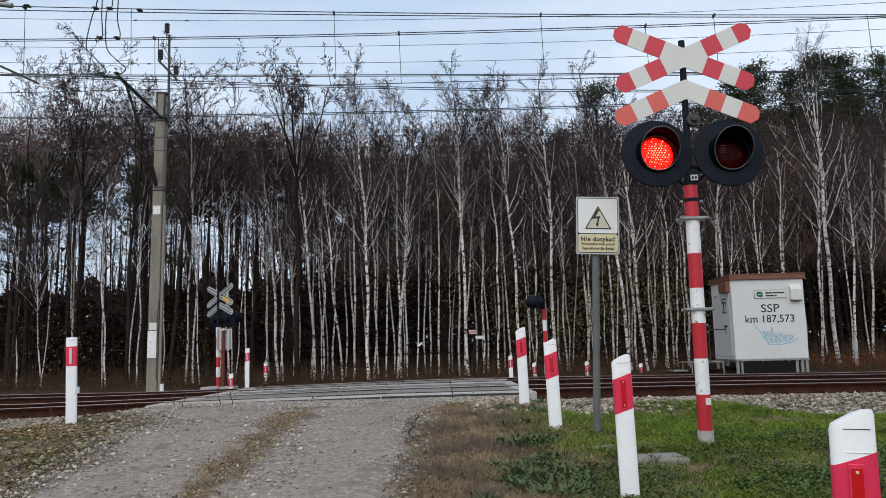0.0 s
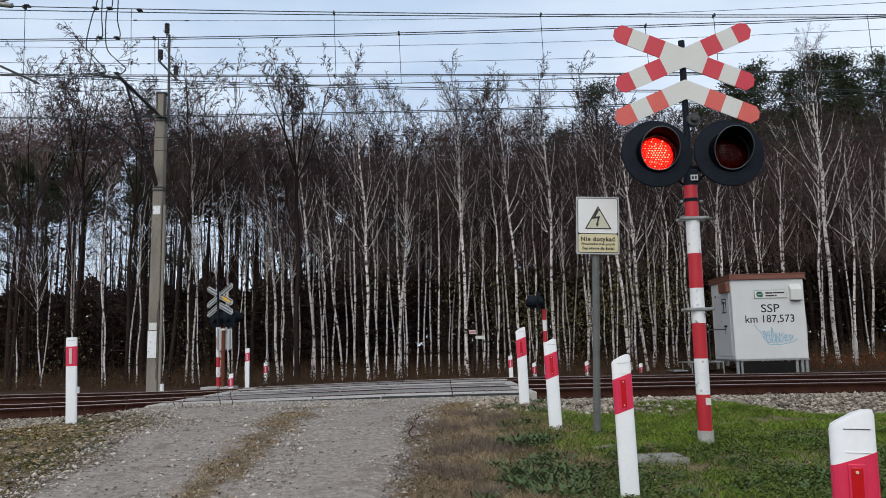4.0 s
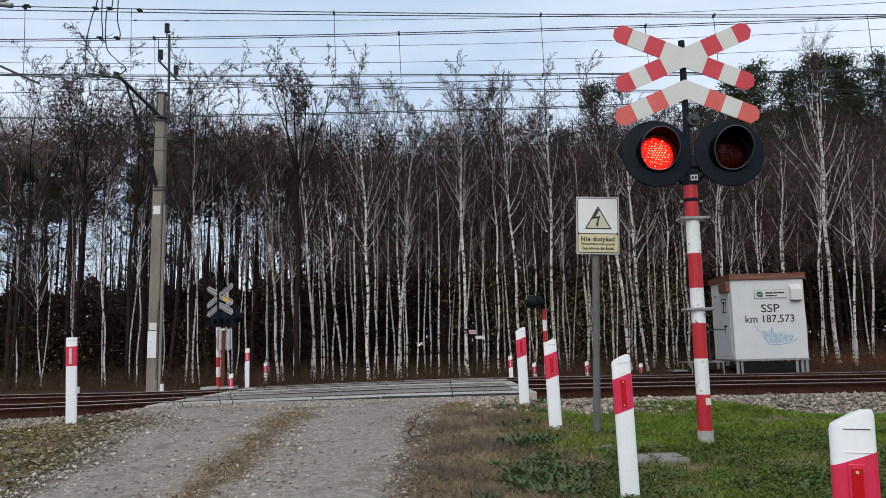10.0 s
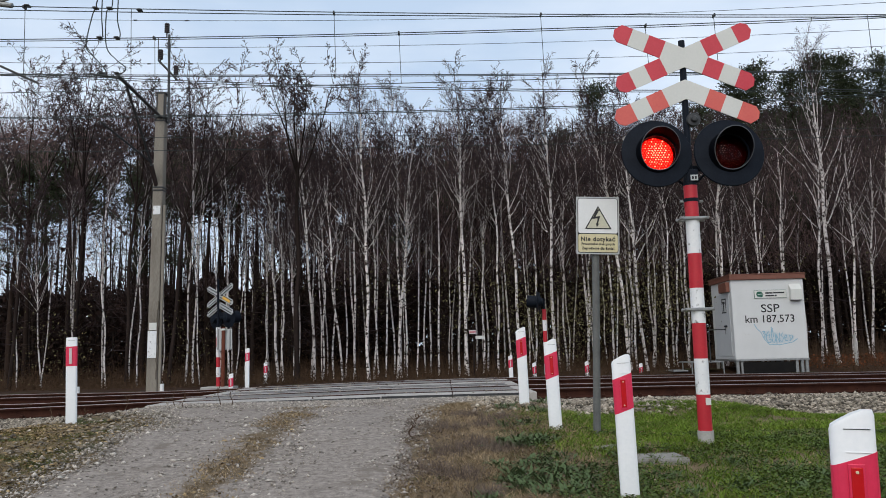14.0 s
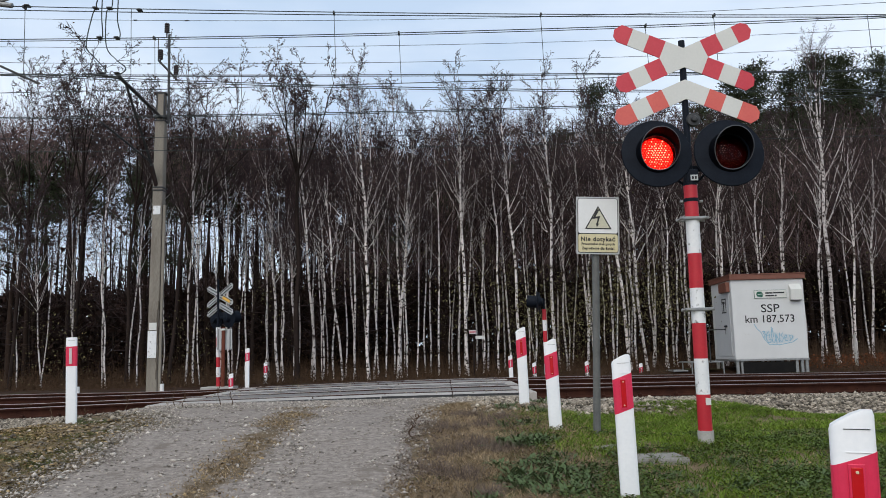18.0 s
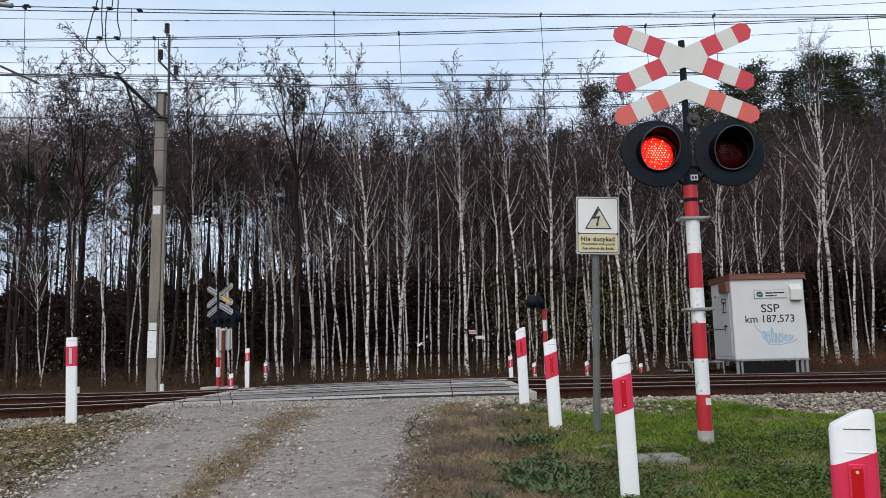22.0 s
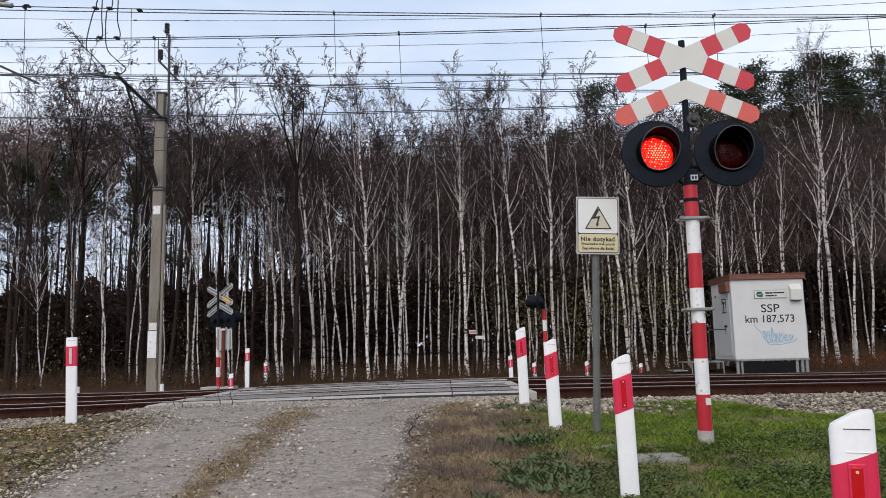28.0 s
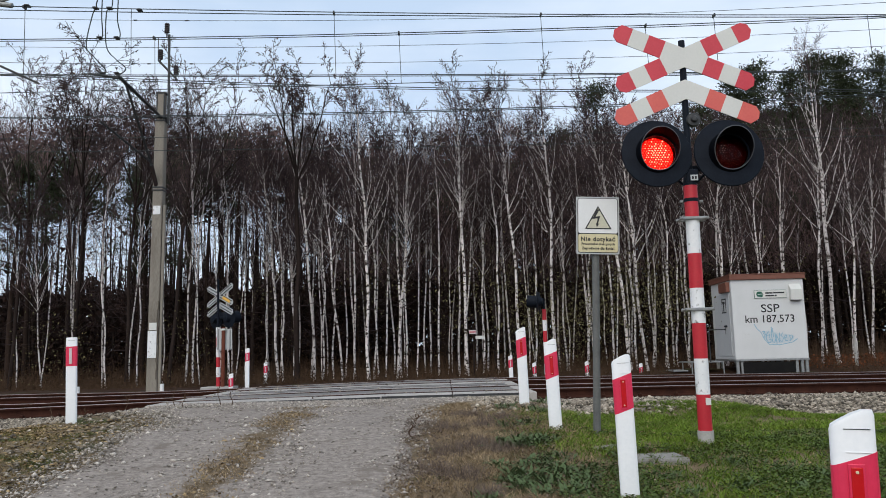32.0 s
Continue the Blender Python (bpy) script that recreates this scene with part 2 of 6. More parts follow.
DARKTWIG = surface("dark_twigs", (0.042, 0.026, 0.0235), (0.125, 0.081, 0.074), 3, 0.95, 0, island=0.4)
ALDERTWIG = surface("alder_twigs", (0.026, 0.018, 0.019), (0.078, 0.056, 0.056), 3, 0.95, 0, island=0.4)
PALETWIG = surface("grey_mauve_twigs", (0.08, 0.051, 0.049), (0.24, 0.164, 0.156), 3, 0.95, 0, island=0.5)
NEEDLE = surface("pine_needles", (0.02, 0.027, 0.015), (0.06, 0.07, 0.036), 1.5, 0.8, 0, island=0.45)
BROWNLEAF = surface("withered_leaves", (0.035, 0.02, 0.012), (0.09, 0.052, 0.028), 2.5, 0.85, 0, island=0.4)
LITCANOPY = surface("lit_canopy_twigs", (0.065, 0.042, 0.038), (0.18, 0.122, 0.112), 2, 0.95, 0, island=0.45)
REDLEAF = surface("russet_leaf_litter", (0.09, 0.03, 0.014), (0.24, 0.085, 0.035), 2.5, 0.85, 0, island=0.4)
# Darker copy of the twigs for the shade deep in the wood.
SHADEWOOD = surface("shaded_wood_twigs", (0.012, 0.007, 0.006), (0.04, 0.023, 0.018), 3, 0.95, 0, island=0.4)
OLIVELEAF = surface("olive_leaves", (0.085, 0.078, 0.034), (0.25, 0.215, 0.105), 2.5, 0.8, 0, island=0.4)


def birch_bark():
    """White bark with short dark lenticels across the stem and black scars."""
    m = surface("birch_bark", (0.48, 0.425, 0.4), (0.82, 0.76, 0.725), 5, 0.85, 0.2, vary=0.22)
    n, l = m.node_tree.nodes, m.node_tree.links
    b = n["Principled BSDF"]
    old = b.inputs["Base Color"].links[0].from_socket
    co = n.new("ShaderNodeTexCoord")
    mp = n.new("ShaderNodeMapping")
    mp.inputs["Scale"].default_value = (8, 8, 10)
    ns = n.new("ShaderNodeTexNoise")
    ns.inputs["Scale"].default_value = 1.0
    ns.inputs["Detail"].default_value = 5
    rp = n.new("ShaderNodeValToRGB")
    rp.color_ramp.elements[0].position, rp.color_ramp.elements[1].position = 0.52, 0.6
    big = n.new("ShaderNodeTexNoise")
    big.inputs["Scale"].default_value = 2.3
    big.inputs["Detail"].default_value = 6
    big.inputs["Roughness"].default_value = 0.75
    wide = n.new("ShaderNodeValToRGB")
    wide.color_ramp.elements[0].position, wide.color_ramp.elements[1].position = 0.55, 0.62
    both = n.new("ShaderNodeMath")
    both.operation = "MAXIMUM"
    l.new(co.outputs["Object"], big.inputs["Vector"])
    l.new(big.outputs["Fac"], wide.inputs["Fac"])
    mx = n.new("ShaderNodeMix")
    mx.data_type = "RGBA"
    mx.inputs["B"].default_value = (0.06, 0.045, 0.038, 1)
    l.new(co.outputs["Object"], mp.inputs["Vector"])
    l.new(mp.outputs["Vector"], ns.inputs["Vector"])
    l.new(ns.outputs["Fac"], rp.inputs["Fac"])
    l.new(rp.outputs["Color"], both.inputs[0])
    l.new(wide.outputs["Color"], both.inputs[1])
    l.new(both.outputs[0], mx.inputs["Factor"])
    l.new(old, mx.inputs["A"])
    l.new(mx.outputs["Result"], b.inputs["Base Color"])
    return m


BIRCH = birch_bark()


# ---- mesh helpers ----
def arrays_mesh(name, verts, faces, mats, index=None, smooth=False):
    me = bpy.data.meshes.new(name)
    verts, faces = np.asarray(verts, dtype=np.float32), np.asarray(faces, dtype=np.int32)
    k = faces.shape[1]
    me.vertices.add(len(verts))
    me.vertices.foreach_set("co", verts.ravel())
    me.loops.add(faces.size)
    me.loops.foreach_set("vertex_index", faces.ravel())
    me.polygons.add(len(faces))
    me.polygons.foreach_set("loop_start", np.arange(0, faces.size, k, dtype=np.int32))
    if index is not None:
        me.polygons.foreach_set("material_index", np.asarray(index, dtype=np.int32))
    if smooth:
        me.polygons.foreach_set("use_smooth", np.ones(len(faces), dtype=bool))
    for m in (mats if isinstance(mats, (list, tuple)) else [mats]):
        me.materials.append(m)
    me.update(calc_edges=True)
    return me


def bm_mesh(name, bm, mats, smooth=False):
    bmesh.ops.recalc_face_normals(bm, faces=bm.faces)
    me = bpy.data.meshes.new(name)
    bm.to_mesh(me)
    bm.free()
    for m in (mats if isinstance(mats, (list, tuple)) else [mats]):
        me.materials.append(m)
    if smooth:
        for p in me.polygons:
            p.use_smooth = True
        me.set_sharp_from_angle(angle=radians(38))
    return me


def part(name, bm, mats, parent, label="", smooth=False):
    me = bm_mesh(name, bm, mats, smooth) if isinstance(bm, bmesh.types.BMesh) else bm
    ob = new(name, me)
    ob.parent = parent
    if label:
        ob["label"] = label
    return ob


def box(size, at=(0, 0, 0), bevel=0.0, turn=None, bm=None, mat=0):
    own = bmesh.new()
    bmesh.ops.create_cube(own, size=1, matrix=Matrix.Diagonal((*size, 1)))
    if bevel:
        bmesh.ops.bevel(own, geom=own.edges[:], offset=bevel, segments=2, affect="EDGES", profile=0.5)
    own.transform(Matrix.Translation(at) @ (turn or Matrix.Identity(4)))
    for f in own.faces:
        f.material_index = mat
    if bm is None:
        return own
    return merge(bm, own)


def merge(bm, own):
    me = bpy.data.meshes.new("tmp")
    own.to_mesh(me)
    own.free()
    bm.from_mesh(me)
    bpy.data.meshes.remove(me)
    return bm


def tube(a, b, r0, r1=None, n=12, bm=None, caps=True, mat=0):
    a, b = Vector(a), Vector(b)
    r1 = r0 if r1 is None else r1
    q = (b - a).to_track_quat("Z", "Y").to_matrix()
    own = bm or bmesh.new()
    rings = []
    for c, r in ((a, r0), (b, r1)):
        rings.append([own.verts.new(c + q @ Vector((r * math.cos(k * math.tau / n), r * math.sin(k * math.tau / n), 0))) for k in range(n)])
    for k in range(n):
        f = own.faces.new((rings[0][k], rings[0][(k + 1) % n], rings[1][(k + 1) % n], rings[1][k]))
        f.material_index = mat
    if caps:
        own.faces.new(rings[0][::-1]).material_index = mat
        own.faces.new(rings[1]).material_index = mat
    return own


def plate(points, thick, axis_y=0.0, bm=None, mat=0):
    """A flat board in the x-z plane, thick along y, its front at y = axis_y."""
    own = bm or bmesh.new()
    front = [own.verts.new((x, axis_y, z)) for x, z in points]
    back = [own.verts.new((x, axis_y + thick, z)) for x, z in points]
    own.faces.new(front).material_index = mat
    own.faces.new(back[::-1]).material_index = mat
    n = len(points)
    for k in range(n):
        own.faces.new((front[k], back[k], back[(k + 1) % n], front[(k + 1) % n])).material_index = mat
    return own


def spun(profile, n=32, bm=None, mat=0):
    """A solid of revolution about y: profile of (radius, y)."""
    own = bm or bmesh.new()
    rings = []
    for r, y in profile:
        rings.append([own.verts.new((r * math.cos(k * math.tau / n), y, r * math.sin(k * math.tau / n))) for k in range(n)])
    for a, b in zip(rings, rings[1:]):
        for k in range(n):
            own.faces.new((a[k], a[(k + 1) % n], b[(k + 1) % n], b[k])).material_index = mat
    if profile[0][0] > 1e-4:
        own.faces.new(rings[0]).material_index = mat
    if profile[-1][0] > 1e-4:
        own.faces.new(rings[-1][::-1]).material_index = mat
    return own


def lettering(name, words, size, at, mat, parent, stretch=1.0, bold=0.0, apart=1.0):
    """Words as a thin mesh that faces -y, centred at a place of the parent."""
    cu = bpy.data.curves.new(name, "FONT")
    cu.body, cu.size, cu.align_x, cu.align_y, cu.extrude = words, size, "CENTER", "CENTER", 0.001
    cu.resolution_u, cu.offset, cu.space_character = 3, bold, apart
    tmp = bpy.data.objects.new("tmp", cu)
    me = bpy.data.meshes.new_from_object(tmp)
    bpy.data.objects.remove(tmp)
    me.transform(Matrix.Translation(at) @ Matrix.Rotation(radians(90), 4, "X") @ Matrix.Diagonal((stretch, 1, 1, 1)))
    me.materials.clear()
    me.materials.append(mat)
    return part(name, me, None, parent)


def thing(name, m, label, category, group="", kind=""):
    ob = new(name)
    ob.empty_display_size = 0.1
    ob.matrix_basis = m
    return tagged(ob, label, category, group, kind)


def sticks(p0, p1, r0, r1, n=3):
    """Many thin tapered sticks as arrays: verts, quads."""
    p0, p1 = np.asarray(p0, float), np.asarray(p1, float)
    d = p1 - p0
    d /= np.linalg.norm(d, axis=1, keepdims=True) + 1e-9
    ref = np.where(np.abs(d[:, 2:3]) > 0.9, np.array([[1.0, 0, 0]]), np.array([[0, 0, 1.0]]))
    u = np.cross(d, ref)
    u /= np.linalg.norm(u, axis=1, keepdims=True)
    v = np.cross(d, u)
    a = np.arange(n) * math.tau / n
    ring = u[:, None, :] * np.cos(a)[None, :, None] + v[:, None, :] * np.sin(a)[None, :, None]
    r0, r1 = np.asarray(r0, float).reshape(-1, 1, 1), np.asarray(r1, float).reshape(-1, 1, 1)
    verts = np.concatenate([p0[:, None, :] + ring * r0, p1[:, None, :] + ring * r1], axis=1)
    k = np.arange(n)
    quad = np.stack([k, (k + 1) % n, (k + 1) % n + n, k + n], axis=1)
    faces = (np.arange(len(p0)) * 2 * n)[:, None, None] + quad[None]
    return verts.reshape(-1, 3), faces.reshape(-1, 4)


# ---- the ground ----
def gz(x, y):
    """Height of the ground: the lane climbs to the crossing, the verges lie lower, the wood stands beyond."""
    x, y = np.asarray(x, float), np.asarray(y, float)
    lane = np.interp(y, [-60, 2.0, 5.1, 7.4, 9.6, 11.5, 12.6, 13.2, 20.0, 21.2, 26, 30, 90, 400], [-0.5, -0.44, -0.27, -0.05, 0.025, -0.02, -0.05, -0.3, -0.3, -0.1, -0.15, -0.15, 0.3, 3])
    side = np.interp(y, [-60, 2.0, 5.1, 6.8, 8.5, 10, 11.5, 13, 20.0, 21.5, 26, 30, 90, 400], [-0.5, -0.46, -0.29, -0.135, -0.13, -0.24, -0.34, -0.34, -0.34, -0.2, -0.15, -0.15, 0.3, 3])
    w = np.clip((x - 1.1) / 0.8, 0, 1) + np.clip((-4.2 - x) / 1.2, 0, 1)
    mound = 0.21 * np.exp(-((x - 2.9) / 1.25) ** 4) * np.clip((y - 8.6) / 1.6, 0, 1) * np.clip((12.9 - y) / 0.5, 0, 1)
    side = side + mound
    far = np.clip((y - 24.6) / 2.5, 0, 1) * np.clip(x, -40, 40) * 0.014
    return lane * (1 - w) + side * w + far


def sheet(name, x0, x1, y0, y1, nx, ny, mat, lift=0.0, rough=0.0, label="", category="", edge=None):
    xs, ys = np.linspace(x0, x1, nx), np.linspace(y0, y1, ny)
    gx, gy = np.meshgrid(xs, ys)
    if edge is not None:
        lo, hi = edge(gy)
        gx = lo + (hi - lo) * (gx - x0) / (x1 - x0)
    z = gz(gx, gy) + lift
    if edge is not None:
        u = (gx - lo) / (hi - lo)
        z = z - 0.03 * np.clip(1 - np.minimum(u, 1 - u) * (hi - lo) / 0.2, 0, 1)
    if rough:
        z = z + rough * np.array([noise.fractal(Vector((a * 1.7, b * 1.7, 3.3)), 1.0, 2.0, 4) for a, b in zip(gx.ravel(), gy.ravel())]).reshape(gx.shape)
    verts = np.stack([gx, gy, z], -1).reshape(-1, 3)
    i = np.arange(nx * ny).reshape(ny, nx)
    faces = np.stack([i[:-1, :-1], i[:-1, 1:], i[1:, 1:], i[1:, :-1]], -1).reshape(-1, 4)
    ob = new(name, arrays_mesh(name, verts, faces, mat, smooth=True))
    return tagged(ob, label, category, kind="structure")


def whole_ground():
    """One sheet to the horizon, finer near the lane."""
    xs = np.concatenate([np.linspace(-900, -40, 24)[:-1], np.linspace(-40, -9, 16)[:-1], np.linspace(-9, 9, 110), np.linspace(9, 40, 16)[1:], np.linspace(40, 900, 24)[1:]])
    ys = np.concatenate([np.linspace(-300, -3, 12)[:-1], np.linspace(-3, 14, 110)[:-1], np.linspace(14, 60, 40)[:-1], np.linspace(60, 1500, 24)])
    gx, gy = np.meshgrid(xs, ys)
    z = gz(gx, gy) - 0.012
    near = (np.abs(gx) < 45) & (gy > -4) & (gy < 60)
    bumps = np.array([noise.fractal(Vector((a * 1.9, b * 1.9, 0.7)), 1.0, 2.0, 4) if c else 0.0 for a, b, c in zip(gx.ravel(), gy.ravel(), near.ravel())]).reshape(gx.shape)
    z = z + 0.022 * bumps
    i = np.arange(gx.size).reshape(gx.shape)
    faces = np.stack([i[:-1, :-1], i[:-1, 1:], i[1:, 1:], i[1:, :-1]], -1).reshape(-1, 4)
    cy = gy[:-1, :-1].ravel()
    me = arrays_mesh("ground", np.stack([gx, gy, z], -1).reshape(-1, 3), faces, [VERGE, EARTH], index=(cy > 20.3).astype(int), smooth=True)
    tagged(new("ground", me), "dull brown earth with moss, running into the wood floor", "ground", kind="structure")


whole_ground()


def lane_edge(y):
    lo = np.interp(y, [-3, 5, 8.5, 10.2, 11, 12.9], [-2.95, -2.92, -3.0, -3.7, -4.4, -4.8]) + 0.05 * np.sin(y * 2.3) + 0.03 * np.sin(y * 7.1)
    hi = np.interp(y, [-3, 5, 7, 10, 11.3, 12.9], [-0.3, -0.3, -0.24, -0.12, 0.5, 1.2]) + 0.03 * np.sin(y * 3.1 + 1) + 0.02 * np.sin(y * 8.7)
    return lo, hi


sheet("road", 0, 1, -40.0, 12.75, 90, 700, LANE, 0.014, 0.014, "pale rutted gravel lane climbing to the level crossing", "road", lane_edge)

# ---- railway: two tracks on ballast ----
TRACKS = (14.57, 18.57)
GAUGE = 1.435 + 0.07


def rail_z(x, y):
    """Rail heights shaped to fit the camera's view: a slight sag off the crossing."""
    hump = np.interp(x, [-40, -8, -5, -1, 1.5, 5, 9, 40], [-0.14, -0.12, -0.055, 0.01, 0.02, 0.012, -0.012, -0.02])
    far = np.interp(x, [-40, -9, -6, -2, 1.5, 6, 10, 40], [0.03, 0.03, -0.01, 0.01, 0.02, 0.0, -0.015, -0.02])
    return hump + far * (y - 13.8) / 5.5


def ballast_bed():
    xs = np.linspace(-70, 70, 281)
    ys = np.array([10.6, 11.0, 11.4, 11.8, 12.2, 12.6, 13.0, 13.4, 14.5, 15.7, 16.5, 17.4, 18.5, 19.7, 20.2, 20.7, 21.3])
    zz = np.array([-0.45, -0.4, -0.34, -0.29, -0.25, -0.215, -0.2, -0.19, -0.2, -0.19, -0.22, -0.19, -0.2, -0.19, -0.2, -0.3, -0.5])
    gx, gy = np.meshgrid(xs, ys)
    z = np.repeat(zz[:, None], len(xs), 1) + rail_z(gx, gy)
    z = z + 0.03 * np.array([noise.noise(Vector((a * 2.1, b * 2.1, 5))) for a, b in zip(gx.ravel(), gy.ravel())]).reshape(gx.shape)
    i = np.arange(gx.size).reshape(gx.shape)
    faces = np.stack([i[:-1, :-1], i[:-1, 1:], i[1:, 1:], i[1:, :-1]], -1).reshape(-1, 4)
    ob = new("ballast", arrays_mesh("ballast", np.stack([gx, gy, z], -1).reshape(-1, 3), faces, BALLAST_SHADE, smooth=True))
    tagged(ob, "crushed-stone ballast bed under the tracks, near-black as the shade between its stones", "ballast", kind="structure")


ballast_bed()


def rail(y, parent):
    prof = [(-0.075, -0.172), (-0.075, -0.16), (-0.02, -0.145), (-0.0085, -0.13), (-0.0085, -0.05), (-0.034, -0.038), (-0.036, -0.008), (-0.026, 0.0),
            (0.026, 0.0), (0.036, -0.008), (0.034, -0.038), (0.0085, -0.05), (0.0085, -0.13), (0.02, -0.145), (0.075, -0.16), (0.075, -0.172)]
    xs = np.concatenate([np.linspace(-150, -12, 24)[:-1], np.linspace(-12, 12, 60), np.linspace(12, 150, 24)[1:]])
    verts, faces, idx = [], [], []
    for x in xs:
        z = float(rail_z(x, y))
        verts += [(x, y + a, z + b) for a, b in prof]
    n = len(prof)
    for k in range(len(xs) - 1):
        for j in range(n):
            faces.append((k * n + j, k * n + (j + 1) % n, (k + 1) * n + (j + 1) % n, (k + 1) * n + j))
            idx.append(1 if j in (6, 7, 8) else 0)
    return part("rail", arrays_mesh("rail", verts, faces, [RUST, SHINE], idx), None, parent, "rusty steel rail with a worn running face")


def clip_mesh():
    bm = box((0.14, 0.34, 0.02), (0, 0, 0.0), 0.004)
    for s in (-1, 1):
        box((0.06, 0.07, 0.05), (0, s * 0.1, 0.03), 0.01, bm=bm)
        tube((0, s * 0.1, 0.03), (0, s * 0.1, 0.085), 0.016, n=6, bm=bm)
    return bm_mesh("rail_clip", bm, RUST)


def sleeper_mesh():
    bm = box((0.27, 2.6, 0.2), (0, 0, -0.1), 0.02)
    return bm_mesh("sleeper", bm, CONCRETE)


def tracks():
    clip, sleeper = clip_mesh(), sleeper_mesh()
    for c in TRACKS:
        t = thing("railway_track", Matrix.Identity(4), "railway track of rusty rails on concrete sleepers", "railway track", "railway tracks", "structure")
        for s in (-1, 1):
            rail(c + s * GAUGE / 2, t)
        for k in range(-30, 31):
            x = k * 0.62 + 0.2
            if -4.4 < x < 1.1:
                continue
            ob = part("sleeper", sleeper, None, t)
            ob.location = (x, c, float(rail_z(x, c)) - 0.185)
            for s in (-1, 1):
                ob = part("rail_clip", clip, None, t)
                ob.location = (x, c + s * GAUGE / 2, float(rail_z(x, c + s * GAUGE / 2)) - 0.175)


tracks()


def crossing():
    """Concrete panels outside and between the rails, asphalt between the tracks."""
    t = thing("crossing_deck", Matrix.Identity(4), "grey concrete panel deck of the level crossing", "crossing deck", "", "structure")
    strips = []
    for c in TRACKS:
        g = GAUGE / 2
        strips += [(c - g - 0.95, c - g - 0.05, SLAB), (c - g + 0.1, c + g - 0.1, TAR), (c + g + 0.05, c + g + 0.75, SLAB)]
    strips.insert(3, (strips[2][1] + 0.02, strips[3][0] - 0.02, TAR))
    for a, b, m in strips:
        n = 5
        w = 5.75 / n
        # Dark strips on the panel edges stand in for shade in the gaps.
        rim = bm_mesh("steel_edge", box((w - 0.02, 0.016, 0.034), (0, 0, 0), 0.003), DARKSTEEL)
        me = bm_mesh("panel", box((w - 0.012, b - a, 0.16), (0, 0, -0.08), 0.012), m)
        for k in range(n):
            ob = part("panel", me, None, t)
            for y1 in (-(b - a) / 2, (b - a) / 2):
                part("steel_edge", rim, None, ob, "dark strip painted as the shade in the panel joint").location = (0, y1, -0.012)
            x, y = -4.5 + w * (k + 0.5), (a + b) / 2
            s = (float(rail_z(x + w / 2, y)) - float(rail_z(x - w / 2, y))) / w
            ob.matrix_basis = pose(x, y, float(rail_z(x, y)) + 0.003 * math.sin(k * 2.1 + a) - 0.022, 0.15 * math.sin(k + a), -math.degrees(math.atan(s)), 0)
    for x, w in ((-4.72, 0.3), (1.33, 0.26)):
        edge = part("edge_kerb", box((w, 6.9, 0.18), (0, 0, -0.1), 0.02), SLAB, t, "chipped concrete edge beam")
        edge.location = (x, 16.4, float(rail_z(x, 16.4)) - 0.01)


crossing()


def stones(name, n, area, height, size, mat, label, seed, keep=None):
    """Loose stones as one mesh: little squashed polyhedra, half sunk in the bed."""
    rng = np.random.default_rng(seed)
    base = np.array([(1, 0, 0), (-1, 0, 0), (0, 1, 0), (0, -1, 0), (0, 0, 1), (0, 0, -1)], float)
    tri = np.array([(0, 2, 4), (2, 1, 4), (1, 3, 4), (3, 0, 4), (2, 0, 5), (1, 2, 5), (3, 1, 5), (0, 3, 5)])
    x = rng.uniform(area[0], area[1], n)
    y = rng.uniform(area[2], area[3], n)
    if keep is not None:
        ok = keep(x, y, rng)
        x, y = x[ok], y[ok]
    n = len(x)
    s = size[0] + (size[1] - size[0]) * rng.random(n) ** 3.2
    v = base[None] * (1 + rng.uniform(-0.35, 0.45, (n, 6, 3))) + rng.uniform(-0.35, 0.35, (n, 6, 3))
    v *= np.stack([s, s * rng.uniform(0.6, 1, n), s * rng.uniform(0.35, 0.7, n)], 1)[:, None, :]
    a = rng.uniform(0, math.tau, n)
    c, q = np.cos(a)[:, None], np.sin(a)[:, None]
    vx, vy = v[..., 0] * c - v[..., 1] * q, v[..., 0] * q + v[..., 1] * c
    v = np.stack([vx + x[:, None], vy + y[:, None], v[..., 2] + (height(x, y) + s * 0.25)[:, None]], -1)
    faces = (np.arange(n) * 6)[:, None, None] + tri[None]
    ob = new(name, arrays_mesh(name, v.reshape(-1, 3), faces.reshape(-1, 3), mat))
    return tagged(ob, label, "stones", kind="stuff")


def bed_z(x, y):
    return np.interp(y, [10.6, 11.4, 12.2, 13.0, 20.2, 20.7, 21.3], [-0.45, -0.34, -0.25, -0.2, -0.2, -0.3, -0.5]) + rail_z(x, y)


stones("ballast_stones", 17000, (-14, 14, 10.8, 21), lambda x, y: np.maximum(bed_z(x, y), gz(x, y)), (0.028, 0.075), STONE, "loose pale grey crushed ballast stones", 3,
       lambda x, y, r: ((x < -4.6) | (x > 1.45)) & ((y < 13.8) | (r.random(len(x)) < 0.45)) & ~((x > 1.4) & (x < 4.3) & (y < 12.3)))
for x0, x1, seed in ((-9.5, -4.7, 13), (1.5, 9.5, 14)):
    stones("ballast_stones", 17000, (x0, x1, 10.9, 13.7), lambda x, y: np.maximum(bed_z(x, y), gz(x, y)) + 0.008, (0.016, 0.04), STONE, "loose pale grey crushed ballast stones", seed,
           lambda x, y, r: ~((x > 2.0) & (x < 4.3) & (y < 12.3)))
stones("shoulder_stones", 5200, (-9, -3.2, 8.3, 11.6), lambda x, y: gz(x, y), (0.012, 0.045), STONE, "pale stones spilled beside the crossing", 4,
       lambda x, y, r: r.random(len(x)) < np.clip((y - 8.3 + (-4 - x) * 0.12) / 1.2, 0, 1) * np.where(x > -4.2, 0.5, 1))
